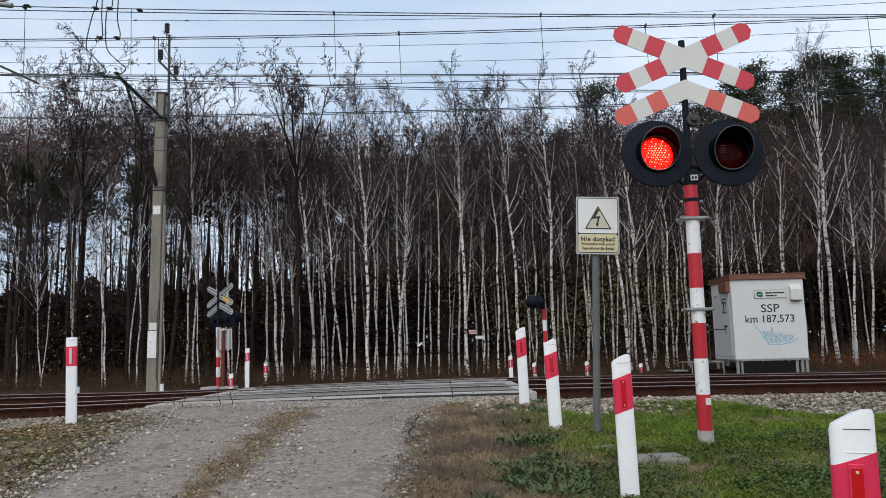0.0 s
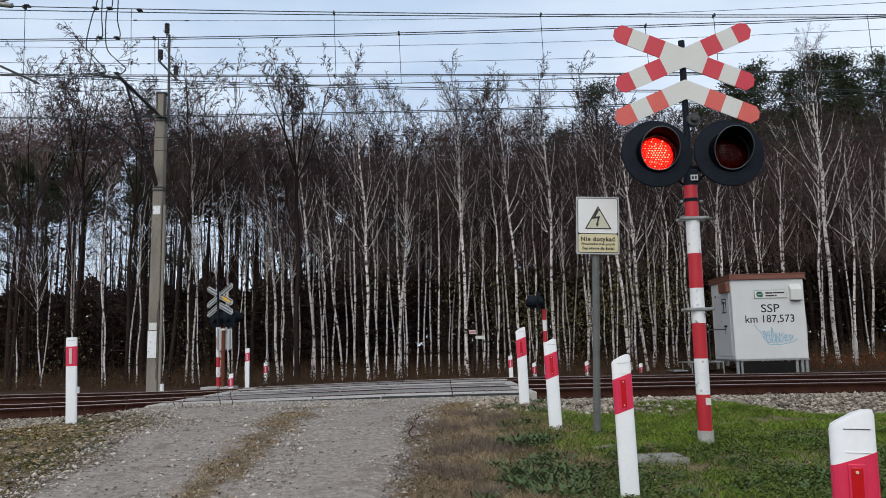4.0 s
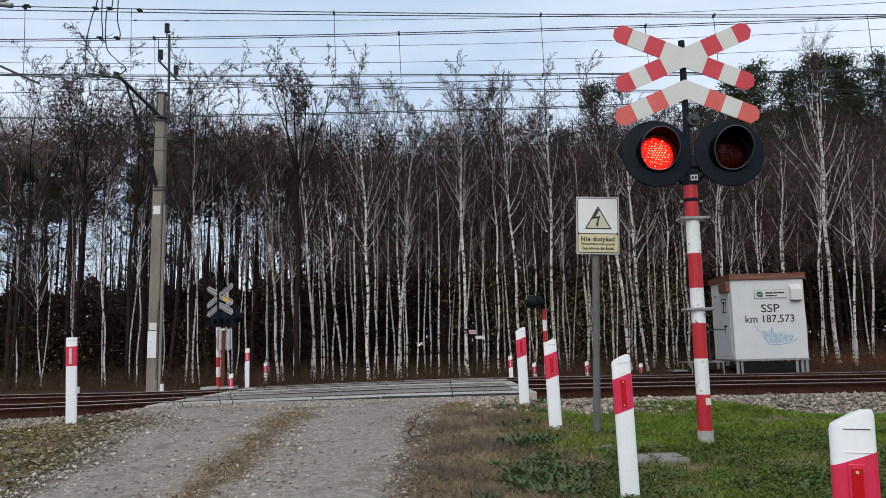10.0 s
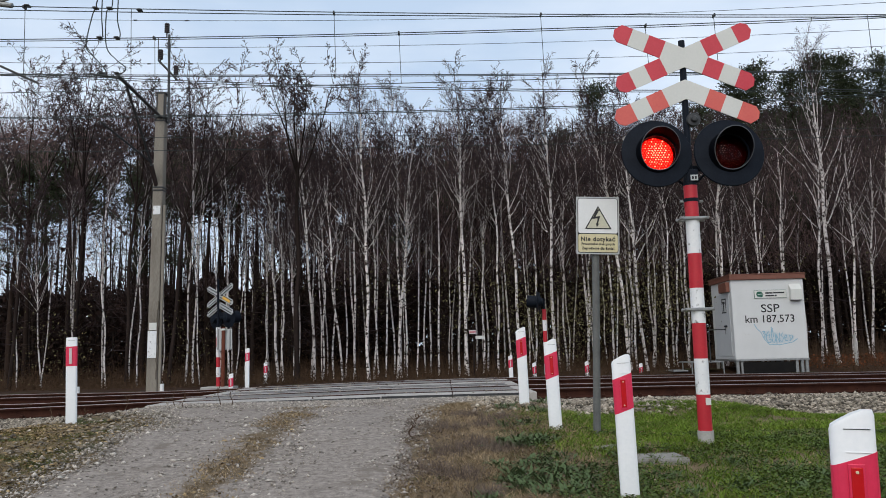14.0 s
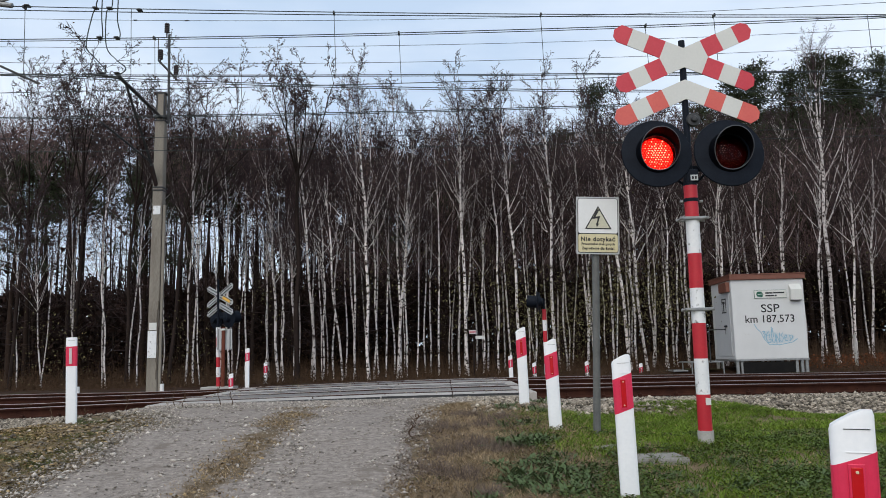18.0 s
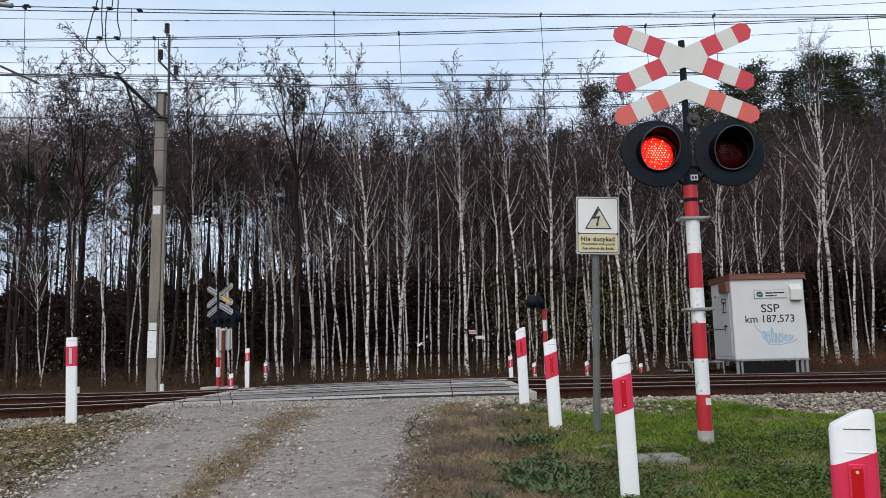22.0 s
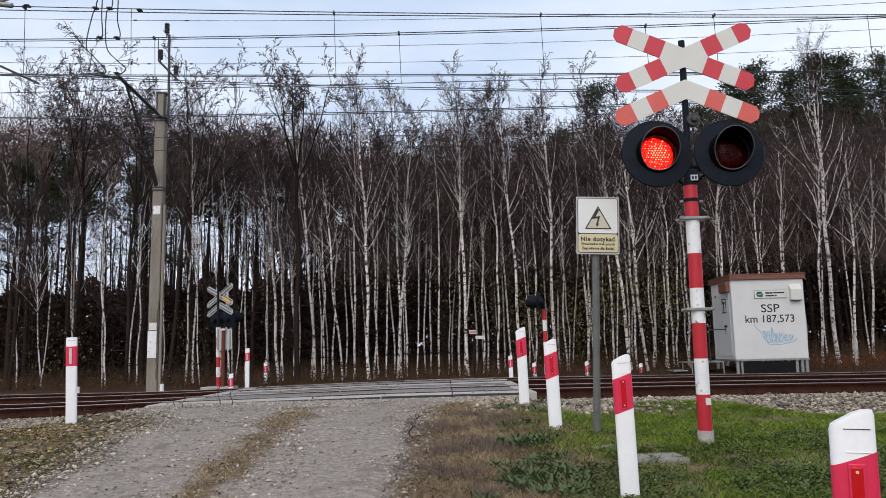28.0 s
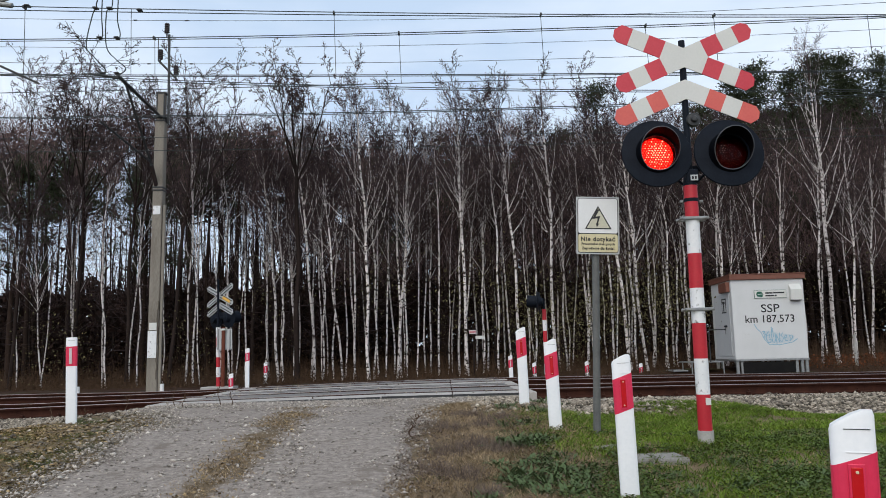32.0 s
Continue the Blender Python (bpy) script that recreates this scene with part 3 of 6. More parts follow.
stones("verge_stones", 6500, (0.3, 3.4, 8.6, 12.3), lambda x, y: gz(x, y), (0.014, 0.055), STONE, "pale stones heaped at the edge of the deck", 5,
       lambda x, y, r: r.random(len(x)) < np.clip((y - 8.9 - (x - 1.6) * 0.4) / 1.4, 0, 1))


stones("deck_grit", 700, (-4.6, 1.2, 12.9, 19.6), lambda x, y: rail_z(x, y) - 0.002, (0.006, 0.03), STONE, "loose grit on the crossing deck", 15,
       lambda x, y, r: r.random(len(x)) < np.where((x < -3.2) | (x > 0.6), 1.0, 0.25))


def on_lane(x, y, r):
    lo, hi = lane_edge(y)
    rut = np.exp(-((x + 2.34) / 0.3) ** 2) + np.exp(-((x + 0.86) / 0.3) ** 2)
    return (x > lo - 0.1) & (x < hi + 0.1) & (r.random(len(x)) > 0.05 + 0.82 * rut * np.clip((11.5 - y) / 2, 0, 1))


stones("lane_pebbles", 56000, (-5, 1.2, 4.5, 12.7), lambda x, y: gz(x, y) + 0.015, (0.003, 0.016), PEBBLE, "loose pebbles on the gravel lane", 6, on_lane)


def lane_sides(x, y, r):
    """Coarser stones gather beside the grassy middle, along the edges and before the deck."""
    lo, hi = lane_edge(y)
    w = np.exp(-((np.abs(x + 1.66) - 0.34) / 0.2) ** 2) + np.exp(-((x - lo - 0.1) / 0.3) ** 2) + np.exp(-((x - hi + 0.1) / 0.2) ** 2) + 0.8 * np.clip((y - 10.3) / 1.2, 0, 1)
    return (x > lo - 0.3) & (x < hi + 0.1) & (r.random(len(x)) < 0.06 + 0.94 * np.clip(w, 0, 1))


stones("lane_stones", 17000, (-5, 1.2, 4.5, 12.7), lambda x, y: gz(x, y) + 0.01, (0.006, 0.026), PALESTONE, "coarser pale stones along the ruts of the lane", 16, lane_sides)
stones("verge_pebbles", 12000, (-8.5, -2.7, 4.5, 10.0), lambda x, y: gz(x, y) - 0.004, (0.007, 0.038), STONE, "pale stones strewn over the mossy verge", 17,
       lambda x, y, r: (x < lane_edge(y)[0]) & (r.random(len(x)) < np.clip(0.3 + 0.45 * np.sin(x * 2.1 + y) * np.sin(y * 1.7) + np.exp(-((x - lane_edge(y)[0]) / 0.3) ** 2), 0.1, 1)))


stones("verge_gravel", 26000, (-6.0, -2.6, 4.5, 11.0), lambda x, y: gz(x, y) + 0.004, (0.004, 0.018), PEBBLE, "fine gravel washed from the lane over the verge", 19,
       lambda x, y, r: (x < lane_edge(y)[0] + 0.3) & (r.random(len(x)) < np.exp(-((x - lane_edge(y)[0]) / 0.35) ** 2)))


# ---- the warning signal beside the lane ----
def arm_fields(length, width, angle, at, mats, parent):
    """The painted fields of one arm of a crossbuck; the last has a chamfered tip."""
    edges = (0.2, 0.355, 0.51, length)
    rot = Matrix.Translation(at) @ Matrix.Rotation(angle, 4, "Y")
    h = width / 2
    for k, (a, b) in enumerate(zip(edges, edges[1:])):
        if k == 2:
            pts = [(a, -h), (b - 0.05, -h), (b, -h * 0.2), (b - 0.012, h * 0.55), (b - 0.06, h), (a, h)]
        else:
            pts = [(a, -h), (b, -h), (b, h), (a, h)]
        own = plate(pts, 0.012)
        own.transform(rot)
        part("field", own, mats[k % 2], parent, "painted board field" if mats[0] is BACKGREY else ("red field", "white field")[k % 2])


ADDED_BLADES = []


def lamp_unit(parent, x, y, z, phase, yaw=0):
    lamp = part("lamp", spun([(0.05, 0.12), (0.11, 0.115), (0.17, 0.07), (0.304, 0.045), (0.309, 0.03), (0.304, 0.02), (0.16, 0.006), (0.158, 0.05), (0.158, 0.075), (0.0, 0.08)], 48), BLACK, parent, "black round backboard lamp", True)
    lamp.matrix_basis = pose(x, y, z, -6, 0, yaw)
    n = 40
    bm = bmesh.new()
    rings = []
    for j in range(4):
        for r in (0.186, 0.177):
            ring = []
            for k in range(n):
                a = k * math.tau / n
                reach = 0.035 + 0.15 * max(0.0, 0.5 + 0.62 * math.sin(a)) ** 0.8
                ring.append(bm.verts.new((r * (1 - 0.07 * j / 3) * math.cos(a), 0.012 - reach * j / 3, r * (1 - 0.07 * j / 3) * math.sin(a))))
            rings.append(ring)
    for j in range(3):
        for k in range(n):
            o0, o1, i0, i1 = rings[2 * j], rings[2 * j + 2], rings[2 * j + 1], rings[2 * j + 3]
            bm.faces.new((o0[k], o0[(k + 1) % n], o1[(k + 1) % n], o1[k]))
            bm.faces.new((i0[k], i1[k], i1[(k + 1) % n], i0[(k + 1) % n]))
    # The mouth's rim is grey: its highlight is put into the colour.
    for k in range(n):
        bm.faces.new((rings[6][k], rings[6][(k + 1) % n], rings[7][(k + 1) % n], rings[7][k])).material_index = 1
    part("visor", bm, [VISORBLACK, RIMGLINT], lamp, "black hood over the lens, its rim painted lighter as a highlight", True)
    part("lens", spun([(0.158, 0.012), (0.156, 0.004), (0.137, -0.012), (0.095, -0.026), (0.047, -0.034), (0.0, -0.036)], 40), LENS, lamp, "glossy red signal lens", True)
    board = bmesh.new()
    spun([(0.0, 0.07), (0.157, 0.07), (0.157, 0.074), (0.0, 0.074)], 40, board, 0)
    for i in range(-9, 10):
        for j in range(-9, 10):
            px, pz = (i + 0.5 * (j % 2)) * 0.024, j * 0.021
            if px * px + pz * pz < 0.148 ** 2:
                bmesh.ops.create_icosphere(board, subdivisions=1, radius=0.0082, matrix=Matrix.Translation((px, 0.068, pz)))
    me = bm_mesh("led_board", board, [LED_BACK, LED_DOT, LED_HOT])
    for p in me.polygons:
        near = math.hypot(p.center.x - 0.02, p.center.z - 0.01) + 0.08 * math.sin(p.center.x * 90 + p.center.z * 60) * math.sin(p.center.z * 110 - p.center.x * 40)
        p.material_index = (2 if near < 0.085 else 1) if len(p.vertices) == 3 and p.area < 6e-5 else 0
    part("led_board", me, None, lamp, "round board of red light diodes")
    # Added blades slide over the diodes to stand in for switching off.
    for s in (-1, 1):
        pts = [(0.167 * s * math.cos(a), 0.167 * math.sin(a)) for a in np.linspace(-math.pi / 2, math.pi / 2, 17)]
        pts = [(p[0] - s * 0.002, p[1]) for p in pts]
        blade = part("shutter", plate(pts, 0.003, 0.03), SHUT, lamp, "added dark red half-round blade that hides the diodes between flashes")
        ADDED_BLADES.append((blade, s, phase))
    return lamp


def painted_post(parent, bands, z0, step, r, top=BLACK):
    for k in range(bands):
        part("band", tube((0, 0, z0 + k * step), (0, 0, z0 + (k + 1) * step), r, n=28, caps=False), (RED, POSTWHITE)[k % 2], parent, ("red painted band", "white painted band")[k % 2], True)


def signal(m, label):
    s = thing("crossing_signal", m, label, "crossing signal", "crossing signals")
    part("footing", tube((0, 0, -0.12), (0, 0, 0.095), 0.067, n=24), CONCRETE, s, "grey concrete sleeve", True)
    painted_post(s, 7, 0.095, 0.301, 0.0585)
    part("upper_pipe", tube((0, 0, 2.19), (0, 0, 3.53), 0.029, n=16), BLACK, s, "black steel pipe", True)
    part("collar", tube((0, 0, 2.2), (0, 0, 2.3), 0.06, 0.05, n=20), BLACK, s, "black collar box")
    for z in (1.905, 1.115):
        bm = tube((0, 0, z - 0.014), (0, 0, z + 0.014), 0.066, n=24)
        box((0.25, 0.03, 0.026), (0, -0.06, z), 0.006, bm=bm)
        box((0.25, 0.03, 0.026), (0, 0.06, z), 0.006, bm=bm)
        for q in (-0.105, 0.105):
            tube((q, -0.09, z), (q, 0.09, z), 0.008, n=8, bm=bm)
        part("clamp", bm, GALV, s, "galvanised pipe clamp")
    bm = tube((0, 0, 2.055), (0, 0, 2.085), 0.063, n=24)
    part("strap", bm, BLACK, s, "black strap")
    for q in (-1, 1):
        part("bolt", tube((q * 0.075, 0, 2.06), (q * 0.1, 0, 2.06), 0.012, n=8), GALV, s)
    part("sticker", plate([(-0.002, 0.31), (0.042, 0.31), (0.042, 0.365), (-0.002, 0.37)], 0.004, -0.0635), SIGNWHITE, s, "torn white sticker")
    c, q, hw = math.cos(radians(23)), math.sin(radians(23)), 0.0825
    p1, p2 = (0.2 * c - q * hw, 0.2 * q + c * hw), (0.2 * c + q * hw, max(0.2 * q - c * hw, 0.001))
    own = plate([(0, hw / c), p1, p2, (p2[0], -p2[1]), (p1[0], -p1[1]), (0, -hw / c), (-p1[0], -p1[1]), (-p2[0], -p2[1]), (-p2[0], p2[1]), (-p1[0], p1[1])], 0.012, -0.045)
    own.transform(Matrix.Translation((0, 0, 3.36)))
    cross = part("crossbuck", own, SIGNWHITE, s, "red and white crossed warning boards")
    for a in (23, -23, 157, -157):
        arm_fields(0.665, 0.165, radians(a), (0, -0.045, 3.36), (SIGNRED, SIGNWHITE), cross)
    own = plate([(0, hw / c), (p1[0] + 2 * q * hw, -p1[1] + 2 * c * hw), (p1[0], -p1[1]), (0, -hw / c), (-p1[0], -p1[1]), (-p1[0] - 2 * q * hw, -p1[1] + 2 * c * hw)], 0.012, -0.045)
    own.transform(Matrix.Translation((0, 0, 3.067)))
    cross = part("half_cross", own, SIGNWHITE, s, "faded red and white lower chevron")
    for a in (23, 157):
        arm_fields(0.69, 0.165, radians(a), (0, -0.045, 3.067), (FADED, SIGNWHITE), cross)
    bell = part("bell", spun([(0.0, -0.06), (0.02, -0.058), (0.028, -0.05), (0.03, -0.03), (0.058, -0.028), (0.064, -0.01), (0.06, 0.03), (0.0, 0.05)], 24), DARKSTEEL, s, "small dark warning bell", True)
    bell.location = (0.055, -0.02, 2.79)
    bm = tube((-0.1, 0.03, 2.36), (-0.24, 0.05, 2.42), 0.018, n=10)
    tube((0.1, 0.03, 2.36), (0.24, 0.05, 2.42), 0.018, n=10, bm=bm)
    box((0.11, 0.09, 0.12), (0.01, -0.01, 2.28), 0.01, bm=bm)
    box((0.26, 0.05, 0.05), (0, 0.03, 2.36), 0.008, bm=bm)
    part("lamp_bracket", bm, BLACK, s)
    tag = part("tag_plate", plate([(-0.014, 2.235), (0.05, 2.235), (0.05, 2.285), (-0.014, 2.285)], 0.004, -0.072), BACKGREY, s, "small grey tag plate")
    for x in (0.004, 0.03):
        part("text_bar", box((0.016, 0.003, 0.026), (x, -0.0735, 2.26), 0), INK, tag, "dark figure on the tag")
    for q in (-1, 1):
        part("lamp_cable", tube((q * 0.03, 0.02, 2.2), (q * 0.2, 0.06, 2.36), 0.012, n=8), BLACK, s, "black lamp cable")
    lamp_unit(s, -0.293, -0.08, 2.488, 0)
    lamp_unit(s, 0.342, -0.08, 2.482, 1)
    return s


signal(pose(2.18, 6.83, -0.135, 0, 0.15, 0), "red and white signal post, crossed boards and two flashing red lamps")


# ---- road-edge marker posts ----
def marker_post(height=0.95, slant=0.042, reflector=REFLECTOR, buried=0.15, below=0.118):
    """Returns a builder of one plastic post: body, red sleeve band, reflector."""
    w, d = 0.12, 0.05

    def roof(x):
        return slant * (min((x / w + 0.5) / 0.68, 1.0) - 0.6)

    def build(m, label):
        t = thing("marker_post", m, label, "marker post", "marker posts along the crossing")
        bm = bmesh.new()
        n = 20
        ring = []
        for k in range(n):
            a = k * math.tau / n
            ring.append((w / 2 * abs(math.cos(a)) ** 0.55 * (1 if math.cos(a) >= 0 else -1), d / 2 * abs(math.sin(a)) ** 0.7 * (1 if math.sin(a) >= 0 else -1)))
        low = [bm.verts.new((x, y, -buried)) for x, y in ring]
        mid = [bm.verts.new((x, y, height - 0.015 + roof(x))) for x, y in ring]
        cap = [bm.verts.new((x * 0.93, y * 0.8, height + roof(x))) for x, y in ring]
        for k in range(n):
            j = (k + 1) % n
            bm.faces.new((low[k], low[j], mid[j], mid[k]))
            bm.faces.new((mid[k], mid[j], cap[j], cap[k]))
        bm.faces.new(cap)
        part("body", bm, WHITE, t, "white plastic body", True)
        bm = bmesh.new()
        top, bot = height - below, height - below - 0.218
        up = [bm.verts.new((x * 1.025, y * 1.05, top + slant * x / w)) for x, y in ring]
        dn = [bm.verts.new((x * 1.025, y * 1.05, bot + slant * x / w)) for x, y in ring]
        for k in range(n):
            j = (k + 1) % n
            bm.faces.new((dn[k], dn[j], up[j], up[k]))
        bm.faces.new(up)
        bm.faces.new(dn[::-1])
        band = part("red_band", bm, PINKRED, t, "bright red reflective band")
        bm = box((0.044, 0.007, 0.19), (0.0, -d / 2 - 0.0035, height - below - 0.108), 0.002)
        part("reflector_tray", bm, PINKRED, band, "red moulded tray of the reflector")
        bm = box((0.031, 0.005, 0.172), (0.0, -d / 2 - 0.007, height - below - 0.108), 0.002)
        part("reflector", bm, reflector, band, "glossy inset reflector")
        for z in (-0.073, 0.073):
            part("rivet", spun([(0.0, -d / 2 - 0.013), (0.004, -d / 2 - 0.0125), (0.005, -d / 2 - 0.008)], 8), BRASS, band).location = (0.0, 0, height - below - 0.108 + z)
        # No groove is cut: its shade is a dark strip on the face.
        part("groove_shade", box((0.07, 0.002, 0.0022), (0.008, -d / 2 - 0.0003, height - 0.036), 0), DARKSTEEL if height == 0.95 else GREYPOST, t, "thin dark strip painted as the shade of a groove")
        part("ridge", box((0.068, 0.0024, 0.003), (0.01, -d / 2 - 0.001, height - 0.1), 0.001), WHITE, t, "raised moulded line")
        return t
    return build


POST = marker_post()
POST(pose(1.134, 2.3, -0.493, 0, 0.85, -15), "white plastic marker post with red band near the lane")
POST(pose(1.135, 5.1, -0.343, 1, -1.3, -4), "leaning white marker post with red band in short grass")
POST(pose(1.0, 7.4, -0.2, 0, -1.8, -3), "white marker post with red band at the verge")
POST(pose(0.935, 9.65, -0.02, 0, -1.2, -5), "white marker post with red band beside spilled ballast")
FLAT = marker_post(0.93, 0.0, PALE_REFLECTOR, 0.15, 0.1)
FLAT(pose(-4.15, 8.9, 0.0, 0, -1.8, 3), "white marker post with red band and pale reflector")
FARPOST = marker_post(0.99, 0.03, PALE_REFLECTOR)
for x, y, z in ((-5.34, 21.5, -0.09), (-5.86, 26.0, -0.5), (-5.72, 21.3, -0.75), (1.88, 23.0, -0.45), (2.78, 25.0, -0.7), (4.42, 25.0, -0.7), (6.35, 26.0, -0.82)):
    FARPOST(pose(x, y, z, 0, -1.0 if x > 0 else 0, 4 * math.sin(x * 3)), "white marker post with red band beyond the tracks")


# ---- high-voltage warning sign ----
def warning_sign(m):
    t = thing("warning_sign", m, "white and yellow high-voltage warning sign on a grey post", "warning sign")
    part("post", tube((0, 0, -0.3), (0, 0, 2.06), 0.033, n=18), GREYPOST, t, "grey steel post", True)
    bm = box((0.392, 0.012, 0.53), (0.012, -0.045, 1.82), 0.004)
    part("back_plate", bm, BACKGREY, t)

    def rounded(w, h, r, cx, cz):
        pts = []
        for qx, qz, a0 in ((1, -1, -90), (1, 1, 0), (-1, 1, 90), (-1, -1, 180)):
            for k in range(5):
                a = radians(a0 + 22.5 * k)
                pts.append((cx + qx * (w / 2 - r) + r * math.cos(a), cz + qz * (h / 2 - r) + r * math.sin(a)))
        return pts
    part("rim", plate(rounded(0.392, 0.53, 0.03, 0.012, 1.82), 0.004, -0.0535), BACKGREY, t, "pale grey rounded rim")
    part("border", plate(rounded(0.37, 0.506, 0.024, 0.012, 1.82), 0.004, -0.0565), INK, t, "thin black border")
    part("face", plate(rounded(0.358, 0.32, 0.018, 0.012, 1.907), 0.004, -0.059), FACEWHITE, t, "white face")
    part("caption_field", plate(rounded(0.358, 0.165, 0.018, 0.012, 1.6555), 0.004, -0.059), YELLOW, t, "yellow field")
    part("triangle_border", plate([(-0.108, 1.785), (0.136, 1.785), (0.014, 2.0)], 0.004, -0.0615), INK, t, "black triangle outline")
    part("triangle", plate([(-0.09, 1.795), (0.118, 1.795), (0.014, 1.979)], 0.004, -0.0635), PALEYELLOW, t, "pale yellow triangle")
    part("bolt_mark", plate([(-0.0408, 1.8761), (0.0087, 1.885), (0.0005, 1.8354), (-0.0095, 1.839), (0.0021, 1.8036), (0.0252, 1.8354), (0.012, 1.8354), (0.0335, 1.9062), (-0.0095, 1.8991), (0.0268, 1.9664), (0.0037, 1.9664)], 0.003, -0.065), INK, t, "black lightning bolt")
    lettering("caption", "Nie dotykać", 0.054, (0.012, -0.0615, 1.691), INK, t, 1.0, 0.0016, 1.16)
    lettering("caption", "Przewodów trakcyjnych", 0.03, (0.012, -0.0615, 1.647), INK, t, 0.94, 0.0008, 1.1)
    lettering("caption", "Zagrożenie dla życia!", 0.033, (0.012, -0.0615, 1.607), INK, t, 0.94, 0.0008, 1.08)
    for z in (1.66, 1.98):
        part("fixing", box((0.11, 0.05, 0.02), (0, -0.018, z), 0.004), GALV, t)


warning_sign(pose(1.335, 7.2, -0.035, 0, 2.3, 0))


# ---- crossing equipment cabinet ----
def cabinet(m):
    t = thing("equipment_cabinet", m, "pale grey equipment cabinet with brown roof and blue graffiti", "equipment cabinet")
    w, d, z0, z1 = 2.36, 2.05, 0.42, 2.86
    a = 0.15
    part("body", box((w - a, d, z1 - z0), ((w + a) / 2, d / 2, (z0 + z1) / 2), 0.015), CABINET, t, "pale grey panelled body")
    part("roof", box((w - a + 0.1, d + 0.14, 0.15), ((w + a) / 2, d / 2, z1 + 0.075), 0.012), ROOFBROWN, t, "brown flat roof edge")
    part("roof_lip", box((w - a + 0.13, d + 0.17, 0.03), ((w + a) / 2, d / 2, z1 + 0.165), 0.006), ROOFBROWN, t, "brown roof sheet with a folded lip")
    part("plinth", box((w - a + 0.03, d + 0.03, 0.06), ((w + a) / 2, d / 2, z0 - 0.03), 0.008), GALV, t, "grey steel base frame")
    # Solid near-black box: the shade under the base is put into its colour.
    part("gap_shade", box((w - 0.8, 0.1, 0.62), (w / 2 - 0.03, 0.05, 0.02), 0), GAPSHADE, t, "near-black box painted as the shade under the base")
    for x in (a + 0.06, a + 0.2, w - 0.36, w - 0.2, w - 0.06):
        for y in (0.06, d - 0.06):
            part("leg", box((0.09, 0.09, 0.62), (x, y, 0.06), 0.006), GALV if y < 1 else CONCRETE, t, "grey base leg")
    door = part("door", box((0.02, 1.5, 1.95), (a - 0.012, d / 2 - 0.05, 1.5), 0.006), CABSIDE, t, "grey side door")
    part("handle", box((0.05, 0.2, 0.05), (a - 0.04, 0.62, 1.46), 0.01), BLACK, door, "black handle")
    part("handle_plate", box((0.012, 0.06, 0.3), (a - 0.026, 0.72, 1.36), 0.004), GALV, door, "lock plate")
    part("hood", box((0.12, 0.75, 0.3), (a - 0.06, 0.5, 2.66), 0.01), ROOFBROWN, door, "brown hood")
    part("side_mark", box((0.006, 0.42, 0.46), (a - 0.026, 0.72, 2.1), 0.002), INK, door, "black framed mark")
    part("side_mark_field", box((0.006, 0.32, 0.38), (a - 0.03, 0.72, 2.1), 0.002), CABSIDE, door)
    part("side_mark_bar", box((0.006, 0.08, 0.3), (a - 0.034, 0.72, 2.07), 0.002), INK, door)
    part("side_mark_bar", box((0.006, 0.24, 0.07), (a - 0.0345, 0.72, 2.2), 0.002), INK, door)
    bm = bmesh.new()
    side = [(0.0, 2.7), (0.0, 2.2), (-0.15, 2.2), (-0.16, 2.52)]
    sides = [[bm.verts.new((w - 0.45 + q, y, z)) for y, z in side] for q in (0, 0.34)]
    bm.faces.new(sides[0])
    bm.faces.new(sides[1][::-1])
    for k in range(4):
        bm.faces.new((sides[0][k], sides[1][k], sides[1][(k + 1) % 4], sides[0][(k + 1) % 4]))
    vent = part("vent_hood", bm, SIGNWHITE, t, "white vent hood with a sloping top")
    # The shaded opening is a near-black sheet across the hood's underside.
    part("vent_slot", box((0.3, 0.12, 0.02), (w - 0.28, -0.075, 2.196), 0), GAPSHADE, vent, "near-black sheet painted as the shaded opening under the hood")
    plate_ob = part("name_plate", box((0.98, 0.02, 0.255), (1.33, -0.012, 2.4), 0.006), GREENINK, t, "white plate with a green border")
    part("name_field", box((0.96, 0.006, 0.235), (1.33, -0.0245, 2.4), 0.002), SIGNWHITE, plate_ob)
    part("mark", plate([(0.93, 2.33), (1.08, 2.31), (1.12, 2.4), (1.06, 2.48), (0.93, 2.48), (0.9, 2.4)], 0.004, -0.031), GREENINK, plate_ob, "green oval mark")
    part("mark_gap", plate([(0.94, 2.385), (1.1, 2.40), (1.1, 2.415), (0.94, 2.4)], 0.003, -0.034), SIGNWHITE, plate_ob, "white stripe of the mark")
    for p, q, k in ((1.18, 1.4, 0), (1.42, 1.76, 0), (1.18, 1.44, 1), (1.46, 1.52, 1)):
        part("text_bar", box((q - p, 0.004, 0.045), ((p + q) / 2, -0.0295, 2.435 - 0.085 * k), 0), INK, plate_ob, "illegible line of print")
    lettering("caption", "SSP", 0.35, (1.3, -0.003, 1.95), INK, t, 1.16, 0.003)
    lettering("caption", "km 187,573", 0.325, (1.27, -0.003, 1.63), INK, t, 0.99, 0.003)
